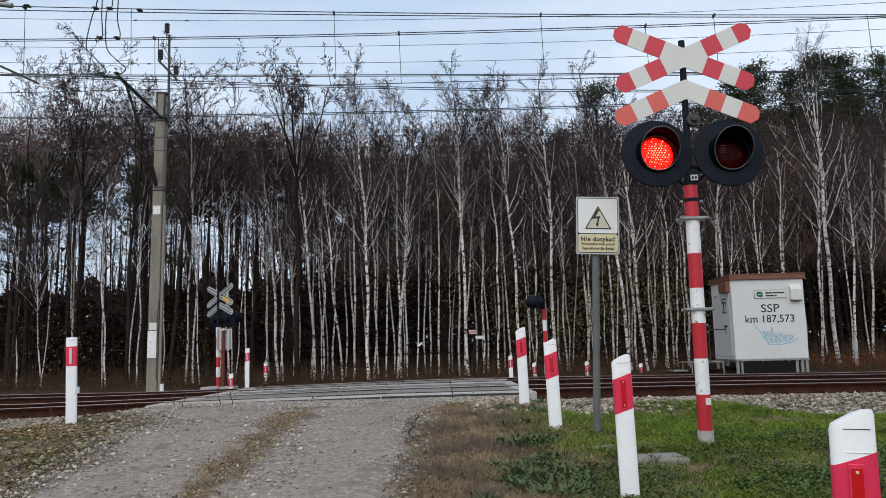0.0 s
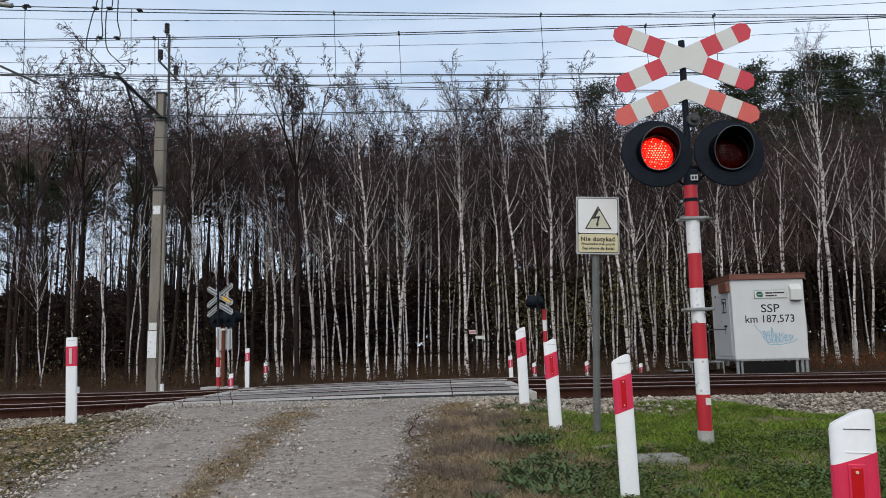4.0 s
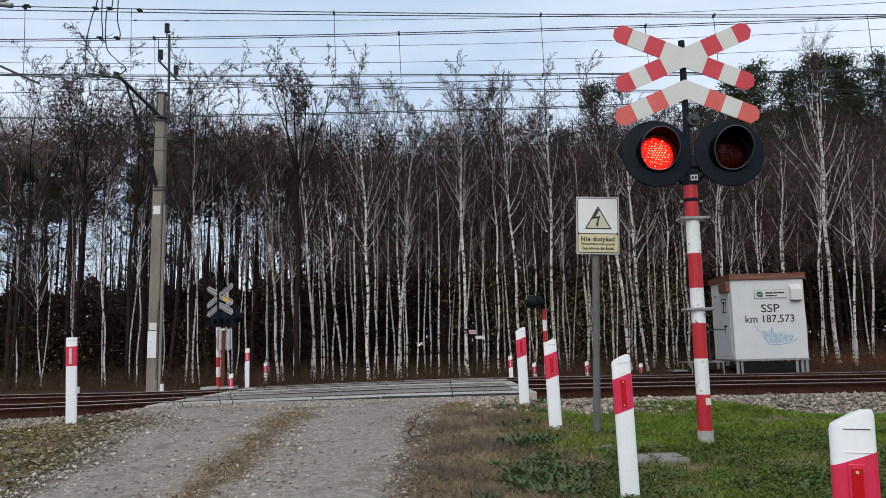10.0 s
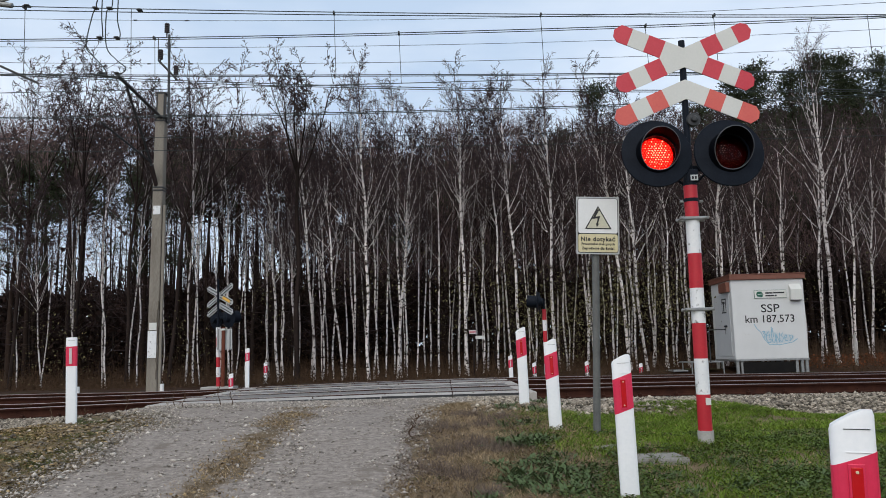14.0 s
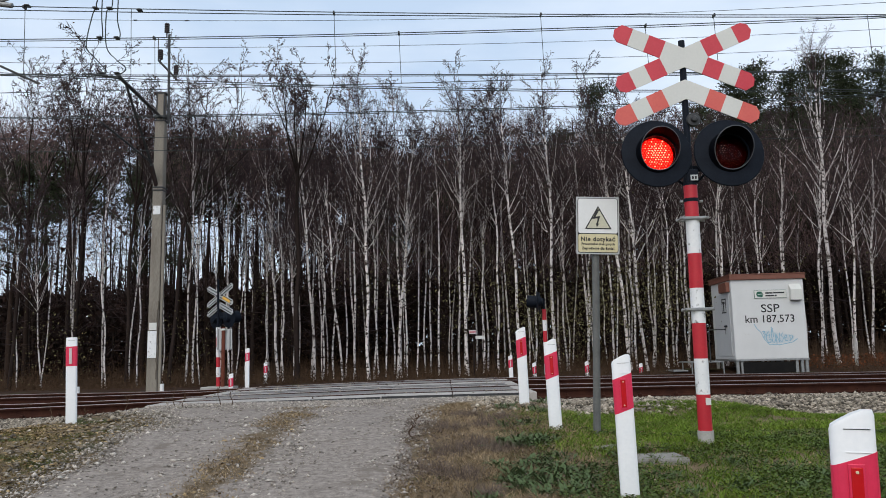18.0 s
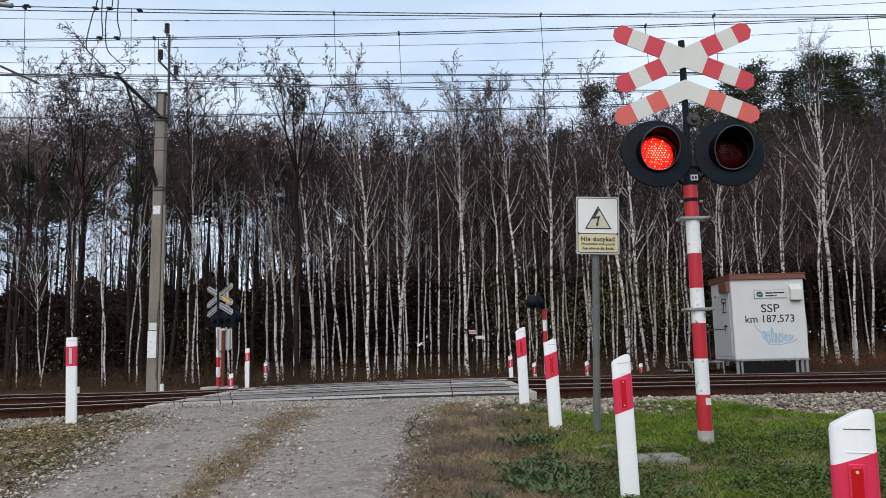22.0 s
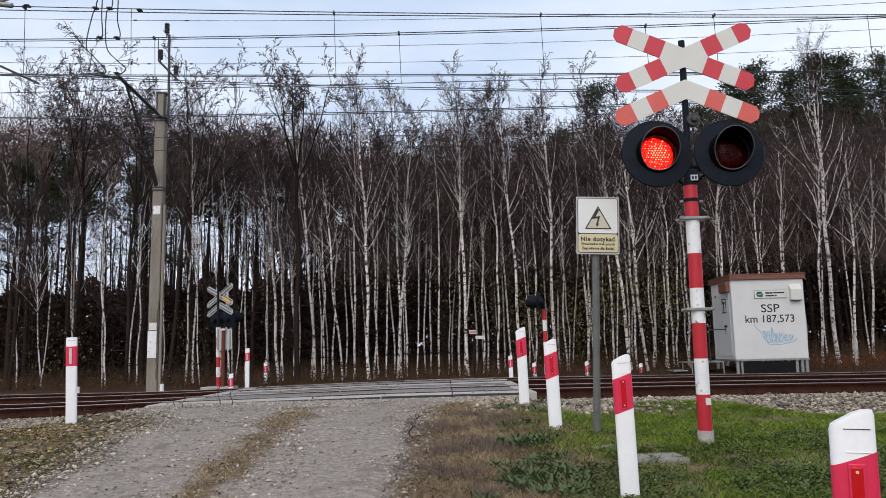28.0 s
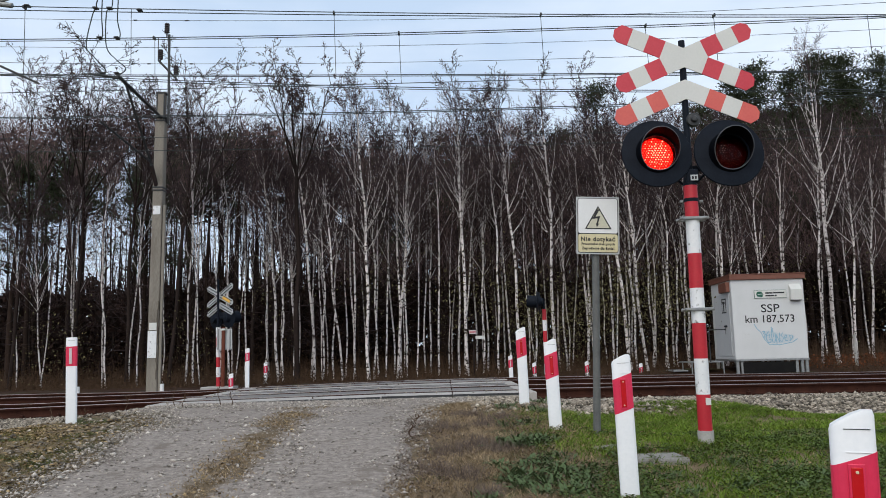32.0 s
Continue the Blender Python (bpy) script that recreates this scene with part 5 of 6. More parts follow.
def grow(rng, pile, p, d, length, r, levels, shift, mats, stout=1.0, low=0.2):
    """Branches that bend and divide, level by level. levels: (pieces, children, their length, spread, rise). Returns the ends."""
    ends = p
    for level, (pieces, kids, shorter, spread, rise) in enumerate(levels):
        n = len(p)
        q, way, pts, ways = p, d, [p], [d]
        for k in range(pieces):
            way = unit(way + rng.normal(0, 0.24 / pieces ** 0.5, (n, 3)) + np.array([0, 0, rise / pieces]))
            q = q + way * (length / pieces)[:, None]
            pts.append(q), ways.append(way)
        for k in range(pieces):
            r0, r1 = r * (1 - 0.75 * k / pieces), r * (1 - 0.75 * (k + 1) / pieces)
            v, f = sticks(pts[k] - shift, pts[k + 1] - shift, np.maximum(r0, 0.0028 * stout), np.maximum(r1, 0.0024 * stout), 4 if pieces > 4 else 3)
            pile.add(v, f, mats[0] if float(np.mean(r0)) > (0.005, 0.011)[level > 0] else mats[1])
        ends = pts[-1]
        if not kids:
            break
        pts, ways = np.array(pts), np.array(ways)
        u = (np.arange(kids)[None, :] + rng.random((n, kids))) / kids * (1 - low) + low
        i = np.minimum((u * pieces).astype(int), pieces - 1)
        w = (u * pieces - i)[..., None]
        row = np.arange(n)[:, None]
        start = pts[i, row] * (1 - w) + pts[i + 1, row] * w
        side = unit(np.cross(ways[i + 1, row], rng.normal(size=(n, kids, 3))))
        a = np.radians(rng.uniform(spread[0], spread[1], (n, kids)))[..., None]
        d = (ways[i + 1, row] * np.cos(a) + side * np.sin(a)).reshape(-1, 3)
        length = (length[:, None] * shorter * rng.uniform(0.55, 1.15, (n, kids)) * (1.15 - 0.5 * u)).ravel()
        r = np.maximum((r[:, None] * 0.55 * (1 - 0.6 * u)).ravel(), 0.0036 * stout)
        p, low = start.reshape(-1, 3), 0.2
    return ends


def boughs(rng, pile, path, radius, t0, count, spread, reach, twigs, leaves, leaf_size, shift, rise=0.25, stout=1.0, subs=4):
    """Limbs with bending twigs and a few leaves, along a stem given by path(t) and radius(t)."""
    ts = np.sort(t0 + (0.99 - t0) * rng.random(count) ** 0.7)
    az = rng.uniform(0, math.tau, count)
    al = np.radians(rng.uniform(spread[0], spread[1], count))
    d = np.stack([np.cos(az) * np.sin(al), np.sin(az) * np.sin(al), np.cos(al)], 1)
    length = reach * (1.08 - ts) * rng.uniform(0.7, 1.25, count) + 0.6
    p = np.array([path(t) for t in ts])
    r = np.array([max(radius(t) * 0.42, 0.0075) for t in ts])
    order = np.argsort(-r)
    half = int(count * 0.7)
    ends = []
    for pick, bark in ((order[:half], 0), (order[half:], 1)):
        ends.append(grow(rng, pile, p[pick], d[pick], length[pick], r[pick], ((6, twigs, 0.34, (22, 58), rise), (3, subs, 0.5, (20, 60), 0.12), (1, 0, 0, (0, 0), -0.3)), shift, (bark, 1), stout))
    if leaves:
        e = np.concatenate(ends)
        pick = e[rng.integers(0, len(e), leaves)] + rng.normal(0, 0.04, (leaves, 3))
        v, f = flakes(rng, pick - shift, leaf_size)
        pile.add(v, f, 2)


def forked(rng, pile, p, d, length, r, leaves, leaf_size, shift, stout, limbs=4):
    """A crown without a leader: a few stout limbs that fork again and again."""
    az = np.arange(limbs) * math.tau / limbs + rng.uniform(0, 6) + rng.normal(0, 0.3, limbs)
    al = np.radians(np.linspace(5, 44, limbs) + rng.normal(0, 4, limbs))
    d0 = unit(np.stack([np.cos(az) * np.sin(al), np.sin(az) * np.sin(al), np.cos(al)], 1) + 0.3 * np.asarray(d))
    below = np.linspace(0.0, -0.15, limbs)[:, None] * length * np.asarray(d)
    ends = grow(rng, pile, np.repeat(np.asarray(p)[None], limbs, 0) + below, d0, np.full(limbs, length) * rng.uniform(0.8, 1.08, limbs), np.full(limbs, r * 0.66),
                ((8, 6, 0.48, (24, 55), 0.35), (5, 5, 0.5, (24, 60), 0.25), (3, 4, 0.46, (28, 70), 0.1), (2, 4, 0.5, (30, 75), 0.0), (1, 0, 0, (0, 0), 0.0)), shift, (0, 1), stout, 0.4)
    pick = ends[rng.integers(0, len(ends), leaves)] + rng.normal(0, 0.05, (leaves, 3))
    v, f = flakes(rng, pick - shift, leaf_size)
    pile.add(v, f, 2)


def tree(name, x, y, h, lean, r, seed, label, bark=BIRCH, twig=TWIG, leaf=BROWNLEAF, count=25, spread=(18, 40), reach=2.9, twigs=13, leaves=40,
         leaf_size=0.07, t0=0.4, hinge=0.45, group="", sway=True, wobble=0.16, stout=1.0, rise=0.25, subs=4, fork=0.0):
    """A bare tree: stem foot, and a crown that can lean in the wind about a place half way up."""
    rng = np.random.default_rng(seed)
    a, b, c, d = rng.uniform(0, 6.28), rng.uniform(0, 6.28), rng.uniform(3, 7), rng.uniform(-0.5, 0.5)

    def path(t):
        return np.array([lean * t ** 1.1 + wobble * math.sin(c * t + a) * t + 0.03 * math.sin(3.7 * c * t + b), d * t + wobble * math.sin(c * 1.2 * t + b) * t, h * t])

    def radius(t):
        return r * 0.76 * (1 - 0.93 * t ** 2.0) * (1 + 0.3 * max(0, 0.04 - t) / 0.04)

    base = Vector((x, y, float(gz(x, y)) - 0.05))
    t = thing(name, Matrix.Translation(base), label, "tree", group)
    lo = np.concatenate([[0.0, 0.01, 0.03], np.linspace(0.06, hinge, 10)])
    v, f = ring_tube([path(k) for k in lo], [radius(k) for k in lo], 9)
    pile = Pile()
    pile.add(v, f, 0)
    n = 9
    tt = rng.uniform(0.12, hinge, n)
    p0 = np.array([path(k) for k in tt])
    az = rng.uniform(0, math.tau, n)
    p1 = p0 + np.stack([np.cos(az), np.sin(az), rng.uniform(-0.2, 0.9, n)], 1) * rng.uniform(0.25, 1.2, (n, 1))
    v, f = sticks(p0, p1, np.full(n, 0.009), np.full(n, 0.004), 4)
    pile.add(v, f, 1)
    part("trunk", pile.mesh("trunk", [bark, twig]), None, t)
    shift = path(hinge)
    pile = Pile()
    hi = np.linspace(hinge - 0.004, fork or 1.0, 14)
    v, f = ring_tube([path(k) - shift for k in hi], [max(radius(k), 0.006) * 0.999 for k in hi], 8)
    pile.add(v, f, np.where(np.arange(len(f)) % (len(f) // 2) < 0.7 * (len(f) // 2), 0, 1) if not fork else 0)
    if fork:
        forked(rng, pile, path(fork), unit(path(fork) - path(fork - 0.05)), h * (1 - fork), radius(fork) * 1.1, leaves, leaf_size, shift, stout, count)
    else:
        boughs(rng, pile, path, radius, t0, count, spread, reach, twigs, leaves, leaf_size, shift, rise, stout, subs)
    crown = part("crown", pile.mesh("crown", [bark, twig, leaf]), None, t)
    crown.location = shift
    if sway:
        CROWNS.append((crown, Vector(shift), x, h * (1 - hinge)))
    return t


BIRCH_ROWS = (
    ((-13.66, 27, 7.0, -0.18, 6), (-13.06, 28, 7.9, -0.5, 6), (-11.51, 27, 8.6, -0.08, 7), (-10.85, 28, 9.3, 0.2, 7),
     (-10.79, 29, 11.0, 0.54, 7), (-8.75, 27, 10.9, 0.09, 8), (-8.64, 28, 8.8, -0.15, 6), (-7.87, 29, 10.0, -0.27, 7),
     (-7.56, 30, 9.8, 0.02, 6), (-5.66, 27, 9.2, -0.63, 9), (-5.72, 28, 8.4, -0.03, 6), (-5.47, 29, 7.9, -0.16, 6),
     (-4.43, 27, 10.3, -0.52, 8), (-4.27, 28, 8.4, -0.07, 6), (-4.08, 29, 9.1, 0.05, 6), (-3.45, 27, 8.7, -0.89, 7)),
    ((-3.15, 28, 10.7, -0.07, 7), (-2.57, 26.5, 11.5, -0.19, 10), (-2.48, 28, 9.0, 0.19, 6), (-1.66, 27, 9.6, 0.87, 9),
     (-1.53, 28, 10.7, -0.28, 7), (-1.42, 29, 9.3, 0.2, 6), (-0.58, 30, 9.5, 0.07, 6), (0.49, 28, 10.2, 0.29, 7),
     (0.77, 27, 11.2, -0.35, 10), (1.4, 29, 10.3, 0.18, 6), (1.87, 28, 10.4, 0.01, 7), (2.53, 27, 11.0, -0.32, 9),
     (3.25, 29, 10.0, 0.32, 6), (3.67, 27, 11.2, 0.02, 10), (4.39, 29, 9.1, -0.01, 6), (5.23, 29, 9.7, 0.4, 6)),
    ((5.73, 27, 8.6, -0.11, 7), (6.26, 27, 11.1, -1.04, 10), (6.69, 28, 9.8, 0.07, 7), (6.67, 26.5, 9.9, -0.73, 9),
     (7.59, 29, 9.0, -0.12, 6), (7.76, 28, 9.3, 0.31, 6), (8.41, 29, 8.9, 0.24, 6), (8.55, 28, 9.1, 0.23, 7),
     (9.22, 29, 8.9, 0.33, 6), (9.86, 28, 9.0, 0.09, 8), (10.46, 29, 8.6, 0.4, 6), (11.09, 28, 9.1, 0.39, 7),
     (11.97, 28, 9.6, 0.35, 7), (12.99, 27.5, 8.8, 0.4, 8), (14.41, 28, 9.4, 0.49, 8)),
    ((15.01, 28, 9.1, 0.49, 8), (15.84, 28, 9.6, 0.53, 8), (-14.99, 28, 8.8, -0.62, 6), (-15.78, 28, 10.1, -0.72, 7)))
for j, row in enumerate(BIRCH_ROWS):
    for k, (x, y, h, lean, r) in enumerate(row):
        tree("birch_tree", x, y, h * 0.965, lean, r / (138 if x > -8 else 180), 100 * j + k, "slender bare birch with white bark" if h > 9.5 else "thin young birch with white bark, bare in winter",
             group="birches at the wood's edge", leaves=30 if (j + k) % 3 else 90, t0=0.32 + 0.04 * ((3 * j + k) % 4), count=30, twigs=6 if x < -8 else 9 if x < 9 else 7, subs=6, stout=1.9)
tree("birch_tree", 13.01, 26.5, 11.5, 0.09, 0.09, 777, "tall bare birch with bright white bark and upswept limbs", count=34, spread=(17, 36), reach=3.8, twigs=9, subs=5, t0=0.32, leaves=30, group="birches at the wood's edge")
tree("oak_tree", -4.87, 26.0, 10.9, 0.0, 0.11, 31, "dark spreading oak with a few withered leaves", BARKDARK, ALDERTWIG, BROWNLEAF, 5, leaves=420, leaf_size=0.08, hinge=0.5, stout=2.7, fork=0.66)
for k, (x, y, h, lean) in enumerate(((-15.0, 27.5, 11.6, 0.3), (-12.6, 27.0, 11.5, 0.4), (-10.9, 27.4, 10.6, 0.2), (-9.2, 26.6, 10.8, 0.5), (-13.8, 29, 11.4, 0.0))):
    tree("alder_tree", x, y, h * 1.02, lean, 0.085, 50 + k, "dark bare alder with scattered withered leaves", BARKDARK, ALDERTWIG, BROWNLEAF, 5, leaves=380, leaf_size=0.065, hinge=0.45, group="alders at the wood's edge", stout=2.7, fork=0.55 + 0.04 * (k % 3))


# ---- deeper wood ----
def dark_wood():
    """Dark slim trees behind the birches, built four ways and copied."""
    rng = np.random.default_rng(8)
    kinds = [tree("young_tree", -3 + 2.2 * k, 31 + k * 0.7, 8.0 + 0.5 * k, 0.2 - 0.1 * k, 0.065 + 0.01 * k, 300 + k, "slim dark bare tree inside the wood", BARKDARK, DARKTWIG, BROWNLEAF,
                  17, (20, 50), 2.8, 5, 70, 0.06, 0.25, 0.5, "trees inside the wood", False, subs=2, stout=1.6) for k in range(4)]
    for k in range(165):
        x, y = rng.uniform(-22, 27), rng.uniform(29.5, 46)
        if x < -0.05 * y and rng.random() < (0.68 if x < -0.22 * y else 0.36):
            continue
        copy_thing(kinds[k % 4], pose(x, y, float(gz(x, y)) - 0.05, 0, 0, rng.uniform(0, 360)))


def pine(x, y, h, seed, crown_at=0.55, wide=1.7, n=34):
    rng = np.random.default_rng(seed)
    t = thing("pine_tree", pose(x, y, float(gz(x, y)) - 0.05), "tall dark green pine behind the birches", "tree", "pines in the wood")
    k = np.linspace(0, 1, 14)
    w = 0.12 * np.sin(k * 4 + seed)
    v, f = ring_tube(np.stack([w, 0.5 * w, k * h * 0.97], 1), 0.14 * (1 - 0.85 * k), 8)
    part("trunk", arrays_mesh("trunk", v, f, [PINEBARK]), None, t)
    pile = Pile()
    tt = rng.uniform(crown_at, 1.0, n)
    az = rng.uniform(0, math.tau, n)
    out = wide * (1.15 - (tt - crown_at) / (1 - crown_at)) ** 0.7 * rng.uniform(0.35, 1.0, n)
    p0 = np.stack([0 * tt, 0 * tt, tt * h * 0.95], 1)
    c = p0 + np.stack([np.cos(az) * out, np.sin(az) * out, 0.25 * out], 1)
    v, f = sticks(p0, c, np.full(n, 0.03), np.full(n, 0.01), 4)
    pile.add(v, f, 0)
    m = 150 if n < 60 else 95
    cc = np.repeat(c, m, 0) + rng.normal(0, 1, (n * m, 3)) * np.array([0.34, 0.34, 0.17]) * np.repeat(rng.uniform(0.6, 1.2, n), m)[:, None]
    v, f = flakes(rng, cc, 0.17 if n < 60 else 0.2, 0.3)
    pile.add(v, f, 1)
    part("crown", pile.mesh("crown", [PINEBARK, NEEDLE]), None, t)
    return t


def pines():
    rng = np.random.default_rng(12)
    kinds = [pine(-2 + 5 * k, 38 + k, 10.2 + 0.3 * k, 60 + k) for k in range(4)]
    high = [pine(-11 - 3 * k, 37 + k, 11.0 + 0.5 * k, 66 + k, 0.7 + 0.06 * k, 1.9, 32) for k in range(2)]
    for k, (x, y) in enumerate(((-16.6, 30.5), (-12.6, 33.2))):
        copy_thing(kinds[k % 4], pose(x, y, float(gz(x, y)) - 1.0, 0, 0, 70 * k))
    for k in range(12):
        x, y = -0.2 * 38 - 15 * (k + rng.random()) / 12, rng.uniform(34, 40)
        copy_thing(high[k % 2], pose(x, y, float(gz(x, y)) - 0.2 + 0.7 * rng.random(), 0, 0, rng.uniform(0, 360)))
    for k in range(56):
        x, y = rng.uniform(-26, 20), rng.uniform(35, 49)
        if x < -0.16 * y and k % 10 > 3:
            continue
        copy_thing(high[k % 2] if x < -6.5 else kinds[k % 4], pose(x, y, float(gz(x, y)) - 0.2 + 0.14 * (y - 36) + 0.8 * rng.random(), 0, 0, rng.uniform(0, 360)))
    big = [pine(18.3, 37, 15.1, 71, 0.4, 1.7, 140), pine(15.25, 37, 14.9, 72, 0.45, 1.5, 120)]
    for k, (x, y, z) in enumerate(((17.2, 37.3, -0.6), (14.3, 37, -0.75), (19.3, 36.8, 0.0), (21.4, 37, 0.3), (20.0, 37.4, -0.9), (23.4, 36, 0.1), (25, 39, -0.6), (16.2, 41, -1.2), (18.6, 43, -0.7), (28, 41, 0.2),
                                   (20.9, 41, -1.0), (22.4, 43, -0.4), (24, 40, -0.8), (26, 43, 0.3), (13.2, 39, -1.6), (17.9, 40.5, -1.6), (21.6, 45, 0.0), (24.6, 45, 0.4), (19.8, 43.5, -0.8))):
        copy_thing(big[k % 2], pose(x, y, z, 0, 0, 67 * k))
    pine(7.53, 37, 13.9, 75, 0.72, 0.75, 30)
    copy_thing(kinds[3], pose(8.3, 40, 1.2, 0, 0, 80))


def far_wood():
    """The depth of the wood, past counting: stems, twigs and needles as one mass."""
    rng = np.random.default_rng(21)
    pile = Pile()
    n = 620
    x, y = rng.uniform(-50, 55, n), rng.uniform(42, 80, n)
    p0 = np.stack([x, y, gz(x, y) - 0.2], 1)
    p1 = p0 + np.stack([rng.normal(0, 0.4, n), rng.normal(0, 0.4, n), rng.uniform(9, 14, n)], 1)
    v, f = sticks(p0, p1, rng.uniform(0.06, 0.14, n), np.full(n, 0.03), 5)
    pile.add(v, f, 0)

    def canopy(c):
        """Height of the tree tops, sloped from the eye to fit the camera's view."""
        return 0.66 + np.where(c[:, 0] < -0.36 * c[:, 1], 0.317, np.where(c[:, 0] < -0.2 * c[:, 1], 0.3, 0.274)) * c[:, 1] + 0.5 * np.sin(c[:, 0] * 0.85) + 0.6 * np.sin(c[:, 0] * 2.1 + 1)

    def sky_holes(c):
        """Sky holes west of the crossing, cut by camera angle to fit its view."""
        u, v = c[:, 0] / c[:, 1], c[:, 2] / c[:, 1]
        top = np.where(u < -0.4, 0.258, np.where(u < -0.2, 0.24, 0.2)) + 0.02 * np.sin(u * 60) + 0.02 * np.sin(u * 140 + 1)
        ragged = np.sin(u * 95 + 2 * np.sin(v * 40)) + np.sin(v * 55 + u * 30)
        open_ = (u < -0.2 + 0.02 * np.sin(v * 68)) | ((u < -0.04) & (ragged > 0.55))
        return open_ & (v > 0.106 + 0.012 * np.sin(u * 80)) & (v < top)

    def mass(count, box_, size, mat, thin, right=0.0):
        c = np.stack([rng.uniform(box_[0], box_[1], count), rng.uniform(box_[2], box_[3], count), rng.uniform(box_[4], box_[5], count)], 1)
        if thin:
            c = c[~sky_holes(c) | (rng.random(count) < 0.05)]
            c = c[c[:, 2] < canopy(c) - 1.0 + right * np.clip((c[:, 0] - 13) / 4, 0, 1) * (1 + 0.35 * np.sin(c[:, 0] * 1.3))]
        v, f = flakes(rng, c, size, 0.7)
        pile.add(v, f, mat)
    def slivers(count, box_, length, width, mat, limit):
        """Fine upright twigs that fill the air between the stems."""
        c = np.stack([rng.uniform(box_[0], box_[1], count), rng.uniform(box_[2], box_[3], count), rng.uniform(box_[4], box_[5], count)], 1)
        c = c[c[:, 2] < canopy(c) + limit]
        r = rng.random(len(c))
        c = c[(~sky_holes(c) | (r < 0.03)) & ~((c[:, 0] > 11) & (c[:, 2] > 9) & (r < 0.85))]
        n_ = len(c)
        d = unit(rng.normal(0, 0.55, (n_, 3)) + np.array([0, 0, 1.0])) * (length * rng.uniform(0.4, 1.3, n_))[:, None]
        e = unit(np.cross(d, rng.normal(size=(n_, 3)))) * (width * rng.uniform(0.6, 1.3, n_))[:, None]
        v = np.stack([c - e, c + e, c + d], 1)
        pile.add(v.reshape(-1, 3), np.arange(3 * n_).reshape(n_, 3), mat)

    slivers(140000, (-30, 34, 32, 50, 4.2, 19), 0.9, 0.011, 1, 0.0)
    slivers(95000, (-24, 26, 28.5, 36, 3.6, 12.5), 0.75, 0.009, 4, 0.0)
    # Shade is put into the colour: dark below, a lighter copy for the tops.
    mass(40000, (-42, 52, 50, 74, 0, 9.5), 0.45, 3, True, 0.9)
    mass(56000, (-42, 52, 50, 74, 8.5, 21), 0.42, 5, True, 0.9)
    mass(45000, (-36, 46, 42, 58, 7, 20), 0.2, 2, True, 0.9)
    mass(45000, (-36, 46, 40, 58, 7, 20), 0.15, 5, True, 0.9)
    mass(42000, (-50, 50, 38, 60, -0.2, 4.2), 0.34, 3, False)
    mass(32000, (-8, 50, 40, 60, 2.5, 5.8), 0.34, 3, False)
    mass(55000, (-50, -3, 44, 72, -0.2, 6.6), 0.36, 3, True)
    ob = new("far_wood", pile.mesh("far_wood", [PINEBARK, DARKTWIG, NEEDLE, SHADEWOOD, PALETWIG, LITCANOPY]))
    tagged(ob, "dense brown mass of the wood behind the birches, its shaded depth painted dark", "wood", kind="stuff")


def undergrowth():
    rng = np.random.default_rng(33)
    pile = Pile()
    n = 15000
    x, y = rng.uniform(-19, 20, n), 23.5 + rng.random(n) ** 1.3 * 12
    free = ~((x > 6.9) & (x < 11.6) & (y < 26.6))
    x, y = x[free], y[free]
    n = len(x)
    p0 = np.stack([x, y, gz(x, y) - 0.03], 1)
    hgt = rng.uniform(0.12, 0.55, n) * np.interp(y, [23.5, 26, 35], [0.4, 1.0, 2.0])
    p1 = p0 + np.stack([rng.normal(0, 0.14, n), rng.normal(0, 0.14, n), hgt], 1)
    v, f = sticks(p0, p1, np.full(n, 0.008), np.full(n, 0.003), 3)
    pile.add(v, f, 0)
    m = 26000
    x, y = rng.uniform(-19, 20, m), 24 + rng.random(m) * 12
    free = ~((x > 6.9) & (x < 11.6) & (y < 26.6))
    x, y = x[free], y[free]
    m = len(x)
    c = np.stack([x, y, gz(x, y) + rng.random(m) ** 2 * np.interp(y, [24, 30, 36], [0.25, 1.6, 3.0])], 1)
    v, f = flakes(rng, c, 0.075, 0.6)
    pile.add(v, f, 1)
    for cx, cy, cz, k in ((5.6, 26.2, 3.4, 160), (1.6, 26.2, 3.3, 140), (-2.2, 26.0, 3.0, 120), (-6.0, 26.0, 2.6, 130), (11.5, 26.4, 3.0, 120), (14.5, 26.4, 2.4, 140), (5.0, 26.2, 1.9, 700), (7.4, 26.6, 2.3, 700), (2.8, 26.2, 1.9, 620), (0.6, 27, 2.3, 260), (6.2, 26.8, 2.9, 300), (-8.6, 26.5, 1.2, 160), (-12.6, 26, 1.2, 200), (9, 28, 2.4, 360), (3.9, 28, 1.2, 300)):
        c = np.array([cx, cy, cz]) + rng.normal(0, 1, (2 * k, 3)) * np.array([0.75, 0.5, 0.75])
        v, f = flakes(rng, c, 0.075, 0.6)
        pile.add(v, f, 2)
    k = 5200
    c = np.stack([rng.uniform(11.8, 21, k), rng.uniform(25.2, 30, k), np.zeros(k)], 1)
    c[:, 2] = gz(c[:, 0], c[:, 1]) + 0.02 + 0.22 * rng.random(k) ** 2
    v, f = flakes(rng, c, 0.085, 0.6)
    pile.add(v, f, 3)
    ob = new("undergrowth", pile.mesh("undergrowth", [STALK, BROWNLEAF, OLIVELEAF, REDLEAF]))
    tagged(ob, "withered brown undergrowth with some olive leaves", "undergrowth", kind="stuff")


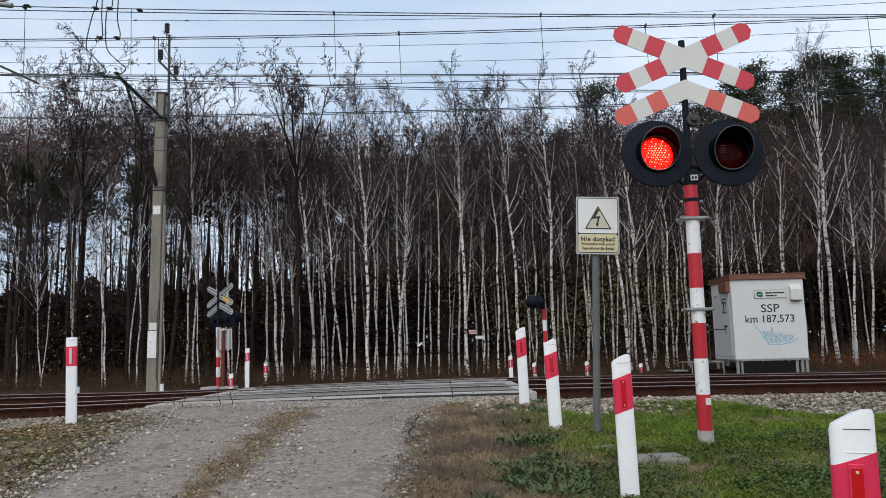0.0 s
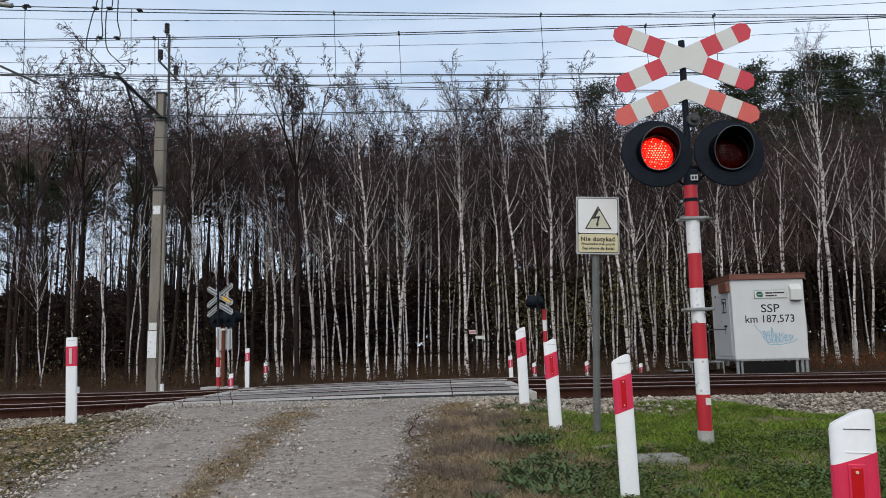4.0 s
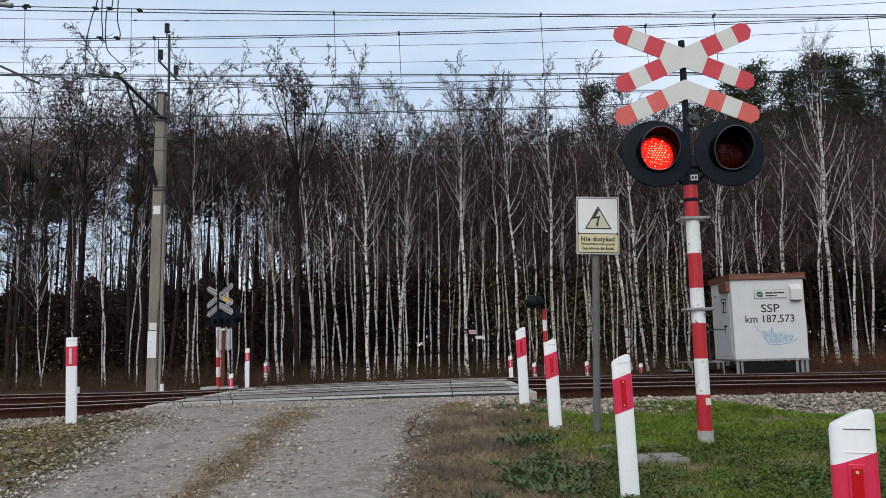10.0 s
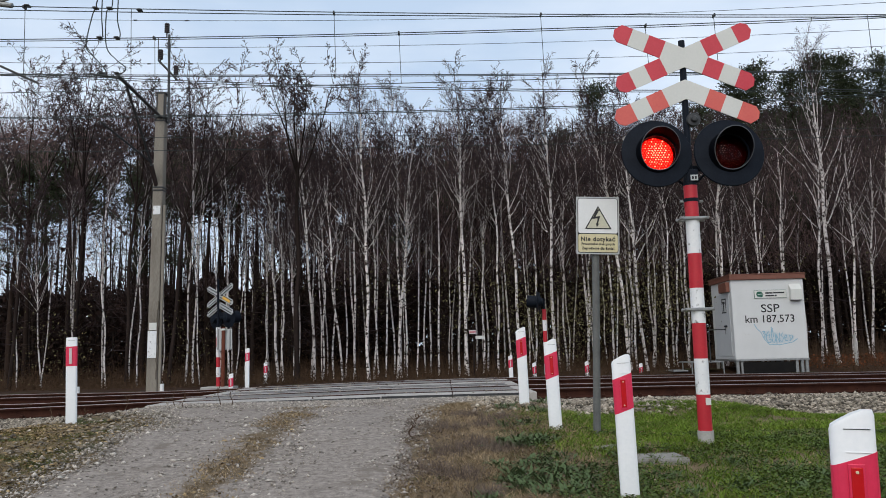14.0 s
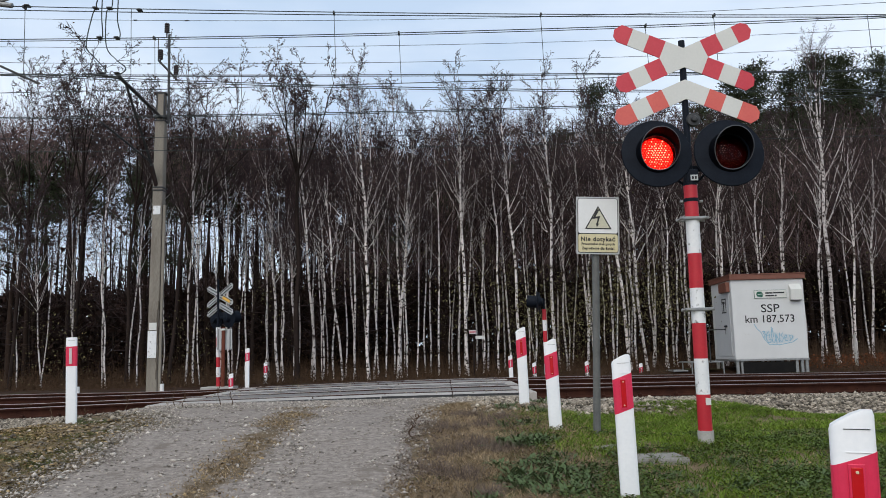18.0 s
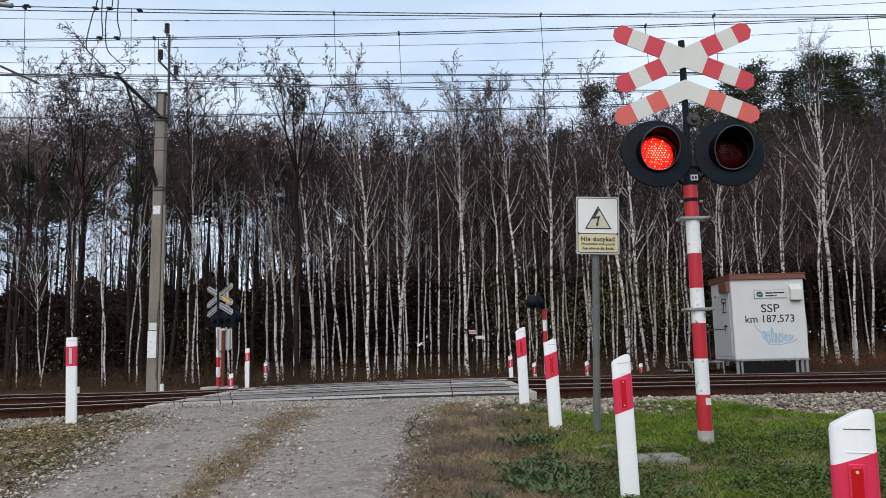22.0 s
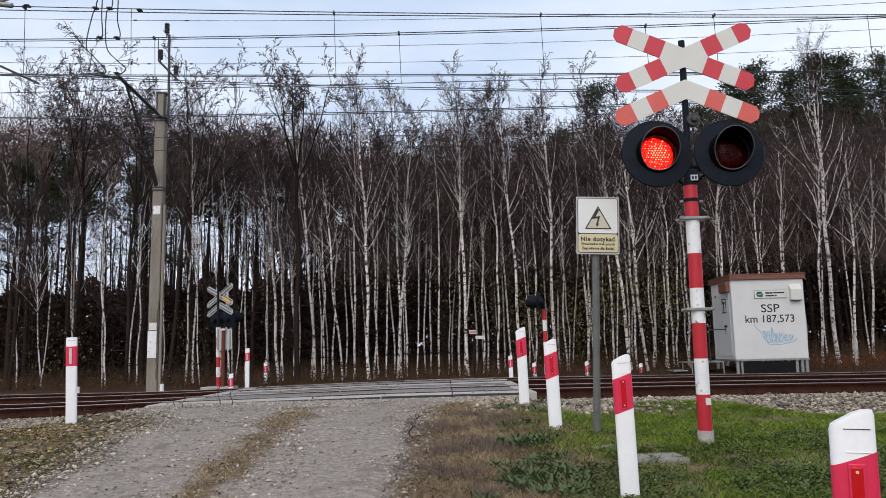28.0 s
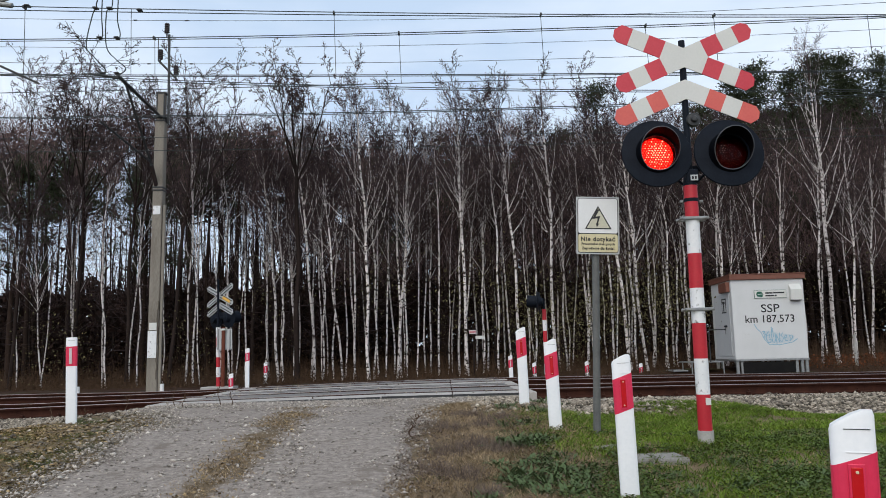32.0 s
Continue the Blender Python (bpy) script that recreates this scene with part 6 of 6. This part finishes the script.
def second_birches():
    """Thinner birches that stand behind the first row."""
    rng = np.random.default_rng(77)
    kinds = [tree("birch_tree", -6.6 + 4.1 * k, 29.2 + 0.4 * k, 8.2 + 0.6 * k, 0.25 - 0.2 * k, 0.032 + 0.005 * k, 400 + k, "thin pale birch stem behind the first row", count=20, spread=(16, 40), reach=2.6, twigs=5, subs=3, leaves=20, stout=1.4,
                  group="birches at the wood's edge", sway=False) for k in range(4)]
    for k in range(84):
        x, y = -15 + 31 * (k + rng.random()) / 84, rng.uniform(28.2, 33)
        if x < -8 and k % 3 or x > 12 and k % 2:
            continue
        copy_thing(kinds[k % 4], pose(x * y / 29, y, float(gz(x, y)) - 0.05, rng.normal(0, 1.5), rng.normal(0, 2.2), rng.uniform(0, 360)))


second_birches()
dark_wood()
pines()
far_wood()
undergrowth()


# ---- grass and weeds ----
def blades(name, n, area, keep, height, width, mat, label, seed, lean=0.35, lift=-0.01):
    rng = np.random.default_rng(seed)
    x = rng.uniform(area[0], area[1], n)
    y = rng.uniform(area[2], area[3], n)
    ok = keep(x, y, rng)
    x, y = x[ok], y[ok]
    n = len(x)
    p = np.stack([x, y, gz(x, y) + lift], 1)
    h = rng.uniform(height[0], height[1], n)[:, None]
    a = rng.uniform(0, math.tau, n)
    side = np.stack([np.cos(a), np.sin(a), 0 * a], 1) * (width * rng.uniform(0.6, 1.2, n))[:, None]
    bend = np.stack([rng.normal(0, lean, n), rng.normal(0, lean, n), np.ones(n)], 1)
    mid = p + bend * h * 0.55
    tip = mid + (bend * np.array([2.0, 2.0, 0.7])) * h * 0.45
    v = np.stack([p - side, p + side, mid + side * 0.7, mid - side * 0.7, tip], 1)
    i = (np.arange(n) * 5)[:, None]
    f = np.concatenate([i + np.array([[0, 1, 2]]), i + np.array([[0, 2, 3]]), i + np.array([[3, 2, 4]])])
    ob = new(name, arrays_mesh(name, v.reshape(-1, 3), f, mat))
    return tagged(ob, label, "grass", kind="stuff")


def patch(x, y, s=1.1, o=0.0):
    return np.array([noise.noise(Vector((a * s, b * s, o))) for a, b in zip(x, y)])


def lush(x, y, r):
    w = np.clip((x - 0.35 - 0.12 * (9 - y)) / 0.7, 0, 1) * np.clip((np.interp(x, [0.8, 1.6, 2.3, 2.8, 3.4, 4.6, 5.6, 7.5], [9.0, 9.6, 10.2, 11.4, 12.1, 10.9, 10.3, 10.8]) - y + 0.12 * np.sin(x * 5)) / 0.4, 0, 1)
    w = w * np.clip(0.62 + patch(x, y) * 1.2 + patch(x, y, 4.5, 3) * 0.9, 0.04, 1) * np.clip(0.5 + (y - 5.0) * 0.4, 0.5, 1)
    bare = (x > 1.36) & (x < 1.84) & (y > 5.95) & (y < 6.42)
    return (r.random(len(x)) < w) & (~bare | (r.random(len(x)) < 0.12))


def dry(x, y, r):
    lo, hi = lane_edge(y)
    w = np.clip((x - hi + 0.22) / 0.3, 0, 1) * np.clip((1.7 - x) / 1.0, 0.06, 1) * np.clip((10.8 - y) / 0.8, 0, 1)
    return r.random(len(x)) < w * np.clip(0.6 + patch(x, y, 1.7, 4) * 1.2, 0, 1)


def middle(x, y, r):
    c = np.interp(y, [4, 5, 8.5, 11], [-1.62, -1.62, -1.7, -1.75])
    w = np.clip(1.3 - np.abs(x - c) / 0.27, 0, 1) * np.clip(0.42 + patch(x, y, 2.0, 9) * 1.9, 0, 1) * np.clip((10.9 - y) / 1.5, 0, 1)
    return r.random(len(x)) < w


def left_verge(x, y, r):
    lo, hi = lane_edge(y)
    w = np.clip((lo - x) / 0.2, 0, 1) * np.clip((9.2 - y - (x + 4) * 0.1) / 0.6, 0, 1) * np.clip(0.55 + patch(x, y, 1.9, 2) * 1.3, 0.05, 1)
    return r.random(len(x)) < w


blades("green_grass", 330000, (0.2, 8.5, 4.4, 12.2), lush, (0.02, 0.07), 0.0044, GRASS, "short fresh green grass on the verge", 41, 0.6)
blades("dry_grass", 110000, (-0.6, 2.2, 4.4, 11), dry, (0.015, 0.06), 0.0026, DRYGRASS, "withered brown grass beside the lane", 42, 0.9)
blades("straw_grass", 15000, (0.6, 8.5, 4.4, 10.8), lush, (0.02, 0.06), 0.003, DRYGRASS, "dry straw among the green grass", 50, 0.6)
blades("middle_grass", 30000, (-2.2, -1.1, 4.4, 10.9), middle, (0.008, 0.04), 0.0035, DRYGRASS, "thin withered grass between the wheel ruts", 43, 0.6, 0.008)
blades("verge_grass", 60000, (-7.5, -2.6, 4.4, 9.6), left_verge, (0.006, 0.028), 0.0035, MOSSY, "sparse mossy grass on the stony verge", 44, 0.6)


def litter(name, n, area, keep, size, mat, label, seed, lift=0.012):
    rng = np.random.default_rng(seed)
    x, y = rng.uniform(area[0], area[1], n), rng.uniform(area[2], area[3], n)
    ok = keep(x, y, rng)
    x, y = x[ok], y[ok]
    n = len(x)
    a = rng.uniform(0, math.tau, n)
    s = size * rng.uniform(0.5, 1.3, n)
    d = np.stack([np.cos(a), np.sin(a), rng.normal(0, 0.25, n)], 1) * s[:, None]
    e = np.stack([-np.sin(a), np.cos(a), rng.normal(0, 0.35, n)], 1) * (s * 0.55)[:, None]
    c = np.stack([x, y, gz(x, y) + lift + rng.random(n) * 0.012], 1)
    v = np.stack([c - d, c + e + np.array([0, 0, 0.004]), c + d, c - e + np.array([0, 0, 0.006])], 1).reshape(-1, 3)
    i = (np.arange(n) * 4)[:, None]
    f = np.concatenate([i + np.array([[0, 1, 2]]), i + np.array([[0, 2, 3]])])
    return tagged(new(name, arrays_mesh(name, v, f, mat)), label, "leaf litter", kind="stuff")


litter("fallen_leaves", 17000, (-8, -2.4, 4.4, 9.6), left_verge, 0.019, DEADLEAF, "yellow and brown fallen leaves on the verge", 45)
litter("fallen_leaves", 1800, (-2.2, -1.1, 4.4, 10), middle, 0.018, DEADLEAF, "brown fallen leaves between the wheel ruts", 46, 0.02)
litter("fallen_leaves", 1800, (0, 7, 4.4, 10), lambda x, y, r: r.random(len(x)) < 0.4, 0.011, DEADLEAF, "small fallen leaves in the grass", 47, 0.03)


litter("herb_leaves", 110000, (0.7, 7, 4.4, 7.4), lambda x, y, r: (r.random(len(x)) < np.clip(1.7 - (y - 5) * 0.6, 0.1, 1) * np.clip(0.5 + patch(x, y, 1.4, 7) * 1.4, 0, 1) * np.where((x > 1.36) & (x < 1.84) & (y > 5.95) & (y < 6.42), 0.06, 1)), 0.0125, HERB, "low dark green herb leaves in the grass", 48, 0.02)
litter("withered_weeds", 22000, (-0.4, 3.5, 4.4, 8.2), lambda x, y, r: (r.random(len(x)) < np.clip(0.3 + patch(x, y, 1.8, 5) * 1.5, 0, 1) * np.clip((1.3 - x) / 1.2, 0.03, 1)), 0.011, DEADWEED, "grey-brown withered weeds beside the lane", 49, 0.03)


def leaf_mesh():
    """One slender arching leaf with a folded midrib."""
    v, f = [], []
    for k, (u, w, z) in enumerate(((0.0, 0.012, 0.0), (0.25, 0.05, 0.05), (0.5, 0.085, 0.06), (0.75, 0.07, 0.0), (1.0, 0.004, -0.12))):
        v += [(u, w, z + 0.25 * w), (u, 0.0, z), (u, -w, z + 0.25 * w)]
        if k:
            i = 3 * k
            f += [(i - 3, i - 2, i + 1, i), (i - 2, i - 1, i + 2, i + 1)]
    return arrays_mesh("leaf", v, f, WEED)


LEAF = leaf_mesh()


def weed(x, y, size, seed, label="low dark green rosette weed in the grass"):
    rng = np.random.default_rng(seed)
    t = thing("weed_plant", pose(x, y, float(gz(x, y))), label, "weed", "weeds on the verge")
    for k in range(54):
        a, l = rng.uniform(0, 360), size * rng.uniform(0.45, 1.05)
        o = rng.normal(0, size * 0.55, 2)
        ob = part("leaf", LEAF, None, t)
        ob.matrix_basis = pose(o[0], o[1], 0.0, rng.normal(0, 12), -rng.uniform(8, 55), a) @ Matrix.Diagonal((l, l, l, 1))


for k, (x, y, q) in enumerate(((0.5, 6.75, 0.11), (0.62, 6.85, 0.13), (0.78, 6.8, 0.12), (0.42, 5.55, 0.1), (0.55, 5.65, 0.12), (0.7, 5.6, 0.11), (0.85, 5.75, 0.11), (0.95, 5.5, 0.1), (0.62, 5.25, 0.11), (0.8, 5.2, 0.1),
                               (0.4, 6.0, 0.1), (0.66, 6.1, 0.11), (0.85, 6.2, 0.1), (0.55, 7.6, 0.1), (0.75, 7.7, 0.11), (0.67, 9.2, 0.13), (0.9, 9.0, 0.12), (1.12, 9.9, 0.14), (1.3, 10.0, 0.12), (1.0, 8.7, 0.11),
                               (1.55, 5.2, 0.09), (1.9, 5.35, 0.1), (2.3, 5.3, 0.1), (2.7, 5.7, 0.1), (1.5, 5.6, 0.09), (2.39, 5.8, 0.1), (2.15, 6.0, 0.1), (2.94, 6.1, 0.1), (2.6, 5.5, 0.1), (0.25, 5.15, 0.09), (3.1, 5.5, 0.1), (1.3, 6.3, 0.08), (2.9, 5.2, 0.1), (0.56, 6.7, 0.12), (0.7, 6.7, 0.12), (0.84, 6.9, 0.11), (0.48, 5.75, 0.11), (0.64, 5.45, 0.11), (0.76, 5.85, 0.11), (0.9, 5.62, 0.1), (0.5, 5.4, 0.1), (0.72, 6.0, 0.1), (1.0, 5.85, 0.1), (0.58, 6.0, 0.1), (0.86, 5.35, 0.1))):
    weed(x, y, q, 500 + k)


def stalk(x, y, h, seed):
    rng = np.random.default_rng(seed)
    pile = Pile()
    z0 = float(gz(x, y)) - 0.02
    p = np.array([(x + 0.02 * math.sin(k * 1.3 + seed), y, z0 + h * k / 5) for k in range(6)])
    v, f = sticks(p[:-1], p[1:], np.full(5, 0.006), np.full(5, 0.005), 4)
    pile.add(v, f, 0)
    m = 4
    q = p[rng.integers(2, 6, m)]
    v, f = sticks(q, q + rng.normal(0, 0.04, (m, 3)) + np.array([0, 0, 0.05]), np.full(m, 0.004), np.full(m, 0.002), 3)
    pile.add(v, f, 0)
    tagged(new("dead_stalk", pile.mesh("dead_stalk", [STALK])), "dry dark brown dead weed stalk", "dead weed", "dead weeds", "stuff")


for k, (x, y, h) in enumerate(((-3.8, 11.2, 0.32), (-3.6, 11.0, 0.2), (-4.3, 10.8, 0.22), (-5.1, 10.4, 0.26), (-3.0, 11.2, 0.22), (-3.2, 11.3, 0.3), (-0.32, 7.1, 0.13), (-0.3, 8.0, 0.11), (-4.6, 10.2, 0.16))):
    stalk(x, y, h, 900 + k)


def dead_bush(x, y, size, seed):
    """A low tuft of fine dead stems."""
    rng = np.random.default_rng(seed)
    n = 260
    z0 = float(gz(x, y)) - 0.01
    p0 = np.stack([x + rng.normal(0, size * 0.6, n), y + rng.normal(0, size * 0.5, n), np.full(n, z0)], 1)
    d = unit(rng.normal(0, 0.6, (n, 3)) + np.array([0, 0, 0.9])) * (size * rng.uniform(0.25, 0.75, n))[:, None]
    v, f = sticks(p0, p0 + d, np.full(n, 0.0022), np.full(n, 0.001), 3)
    tagged(new("dead_bush", arrays_mesh("dead_bush", v, f, DEADWEED)), "low grey-brown tuft of dead stems beside the lane", "dead weed", "dead weeds", "stuff")


for k, (x, y, q) in enumerate(((0.02, 6.5, 0.17), (0.25, 6.75, 0.18), (0.42, 6.6, 0.15), (-0.12, 5.9, 0.15), (0.1, 5.75, 0.15), (0.25, 5.3, 0.12), (0.0, 7.5, 0.16), (0.35, 7.7, 0.16), (0.55, 8.2, 0.16), (0.2, 8.6, 0.15))):
    dead_bush(x, y, q, 950 + k)


# ---- small things ----
def slab(x, y, sx, sy, turn):
    ob = new("concrete_slab", bm_mesh("concrete_slab", box((sx, sy, 0.09), (0, 0, 0), 0.018), SLABGREY))
    ob.matrix_basis = pose(x, y, float(gz(x, y)) - (0.026 if sy > 0.1 else 0.032), 2, 0, turn)
    tagged(ob, "weathered concrete cover slab sunk in the grass", "concrete slab", "cover slabs")


slab(1.485, 6.22, 0.13, 0.26, 4)
slab(1.69, 6.25, 0.24, 0.3, 7)
slab(1.3, 6.62, 0.3, 0.06, 38)
for x, y, h in ((-9.75, 21.2, 0.12), (-7.45, 21.0, 0.15)):
    bm = tube((0, 0, -0.1), (0, 0, h), 0.055, 0.05, n=14)
    ob = new("white_peg", bm_mesh("white_peg", bm, POSTWHITE, True))
    ob.location = (x, y, -0.12)
    tagged(ob, "short white painted peg beside the track", "peg", "track pegs")


def trail_sign(x, y, z):
    t = thing("trail_sign", pose(x, y, float(gz(x, y))), "small red and white trail boards on a stake in the wood", "trail sign")
    part("stake", tube((0.05, 0, -0.2), (0.05, 0, z + 0.3), 0.03, n=8), BARKDARK, t)
    part("board", box((0.22, 0.02, 0.13), (0.02, -0.04, z + 0.14), 0.004), PALE_REFLECTOR, t, "pale pinkish board")
    part("stripe", box((0.2, 0.006, 0.035), (0.02, -0.052, z + 0.14), 0), RED, t, "dull red stripe")
    part("board", box((0.3, 0.02, 0.1), (0.26, -0.04, z - 0.04), 0.004), SIGNWHITE, t, "white board")


trail_sign(0.88, 26.0, 1.32)
ob = new("fence_post", bm_mesh("fence_post", tube((0, 0, -0.2), (0, 0, 0.95), 0.05, n=10), CONCRETE))
ob.location = (13.35, 26.0, 0.0)
tagged(ob, "thin grey post at the wood's edge", "post")


# ---- what moves: blades added to flash the lamps, and crowns in the wind ----
SWAY_TIMES = [0.5 * k for k in range(8)] + [5.5 + 0.5 * k for k in range(19)] + [16.5 + 0.5 * k for k in range(19)] + [27.5 + 0.5 * k for k in range(10)]
SWAY_AT = (-5.0, 0.4, 6.0, 13.0, -14.0, 2.0)
# sideways drift of the crown tops, in centimetres
SWAY = (
    [-6, -6, -6, -6, -7, -9, -9, -6, -3, 0, 3, 4, 4, 4, 6, 9, 11, 9, 5, -1, -5, -5, -3, 0, 5, 10, 14, 13, 9, 7, 8, 10, 10, 8, 6, 5, 5, 4, -2, -11, -15, -11, -4, -2, -3, -4, -3, -2, -3, -5, -6, -5, -4, -4, -5, -6],  # x about -5
    [-7, -7, -7, -7, -7, -6, -5, -6, -8, -6, -2, 2, 5, 6, 6, 6, 7, 9, 9, 5, 1, -1, -1, -1, 1, 4, 3, -1, -2, 2, 5, 7, 11, 16, 18, 16, 8, -2, -6, -5, -3, -2, -5, -10, -11, -7, -3, -2, -3, -5, -3, 2, 3, -1, -5, -7],  # x about 0.4
    [-12, -12, -12, -13, -13, -13, -13, -13, -12, -11, -9, -7, -5, -1, 4, 9, 13, 15, 15, 14, 10, 6, 1, -1, 0, 3, 5, 7, 8, 6, 1, -1, -1, 0, 2, 8, 16, 21, 22, 19, 14, 8, 4, -1, -6, -10, -9, -8, -8, -3, 5, 5, -4, -13, -15, -13],  # x about 6
    [-5, -5, -5, -5, -5, -5, -6, -7, -4, 2, 10, 10, 5, 3, 3, 5, 11, 16, 16, 10, 0, -11, -13, -9, -5, -4, -3, -2, 3, 10, 11, 6, -2, -6, -4, 1, 5, 7, 6, 3, 2, 2, 3, 3, 2, 1, 1, 0, -2, -3, -5, -8, -9, -9, -9, -9],  # x about 13
    [-6, -9, -10, -7, -4, -3, -5, -6, -2, 6, 11, 11, 11, 13, 15, 13, 12, 12, 11, 13, 16, 14, 6, 2, 1, 2, 3, 2, -1, -2, 1, 1, -2, -4, -5, -5, -4, -3, -3, -3, -4, -7, -8, -8, -8, -7, -5, -7, -8, -8, -7, -4, -3, -3, -3, -3],  # x about -14
    [-10, -10, -10, -10, -10, -10, -9, -7, -6, -5, -3, -1, 2, 4, 5, 6, 8, 10, 10, 6, 3, 3, 4, 5, 5, 5, 4, 2, 2, 4, 3, 3, 7, 12, 13, 11, 5, -2, -3, 0, 2, -2, -7, -8, -6, -1, 1, 0, -4, -8, -7, -2, 1, 0, -3, -4],  # x about 2
)


def motions():
    period, half = 1.003, 0.5015
    for blade, side, phase in ADDED_BLADES:
        rows = []
        for k in range(-1, 35):
            on = 0.61 + period * k - half * phase
            for t, is_open in ((on - 0.03, 0), (on + 0.07, 1), (on + half - 0.03, 1), (on + half + 0.07, 0)):
                rows.append((t, pose(side * 0.15 * is_open, 0, 0)))
        rows = [(t, m) for t, m in rows if 0.0 < t < 32.0]
        first = (0.0, pose(side * 0.15 * (1 - phase), 0, 0))
        last = (32.0, pose(side * 0.15 * (1 - phase), 0, 0))
        walk(blade, [first, *rows, last])
    order = np.argsort(SWAY_AT)
    at = np.array(SWAY_AT)[order]
    table = np.array(SWAY, float)[order] / 100
    for k, (crown, hinge, x, arm_length) in enumerate(CROWNS):
        j = int(np.clip(np.searchsorted(at, x) - 1, 0, len(at) - 2))
        u = float(np.clip((x - at[j]) / (at[j + 1] - at[j]), 0, 1))
        own = 0.35 * math.sin(k * 2.4)
        rows = []
        for i in range(65):
            t = 0.5 * i
            drift = (1 - u) * np.interp(t + own, SWAY_TIMES, table[j]) + u * np.interp(t + own, SWAY_TIMES, table[j + 1])
            drift += 0.012 * math.sin(2.1 * t + k)
            ry = math.degrees(math.atan2(float(drift) * arm_length / 6.0, arm_length))
            rows.append((t, Matrix.Translation(hinge) @ pose(0, 0, 0, 0.15 * math.sin(1.3 * t + k), ry, 0)))
        walk(crown, rows)


motions()
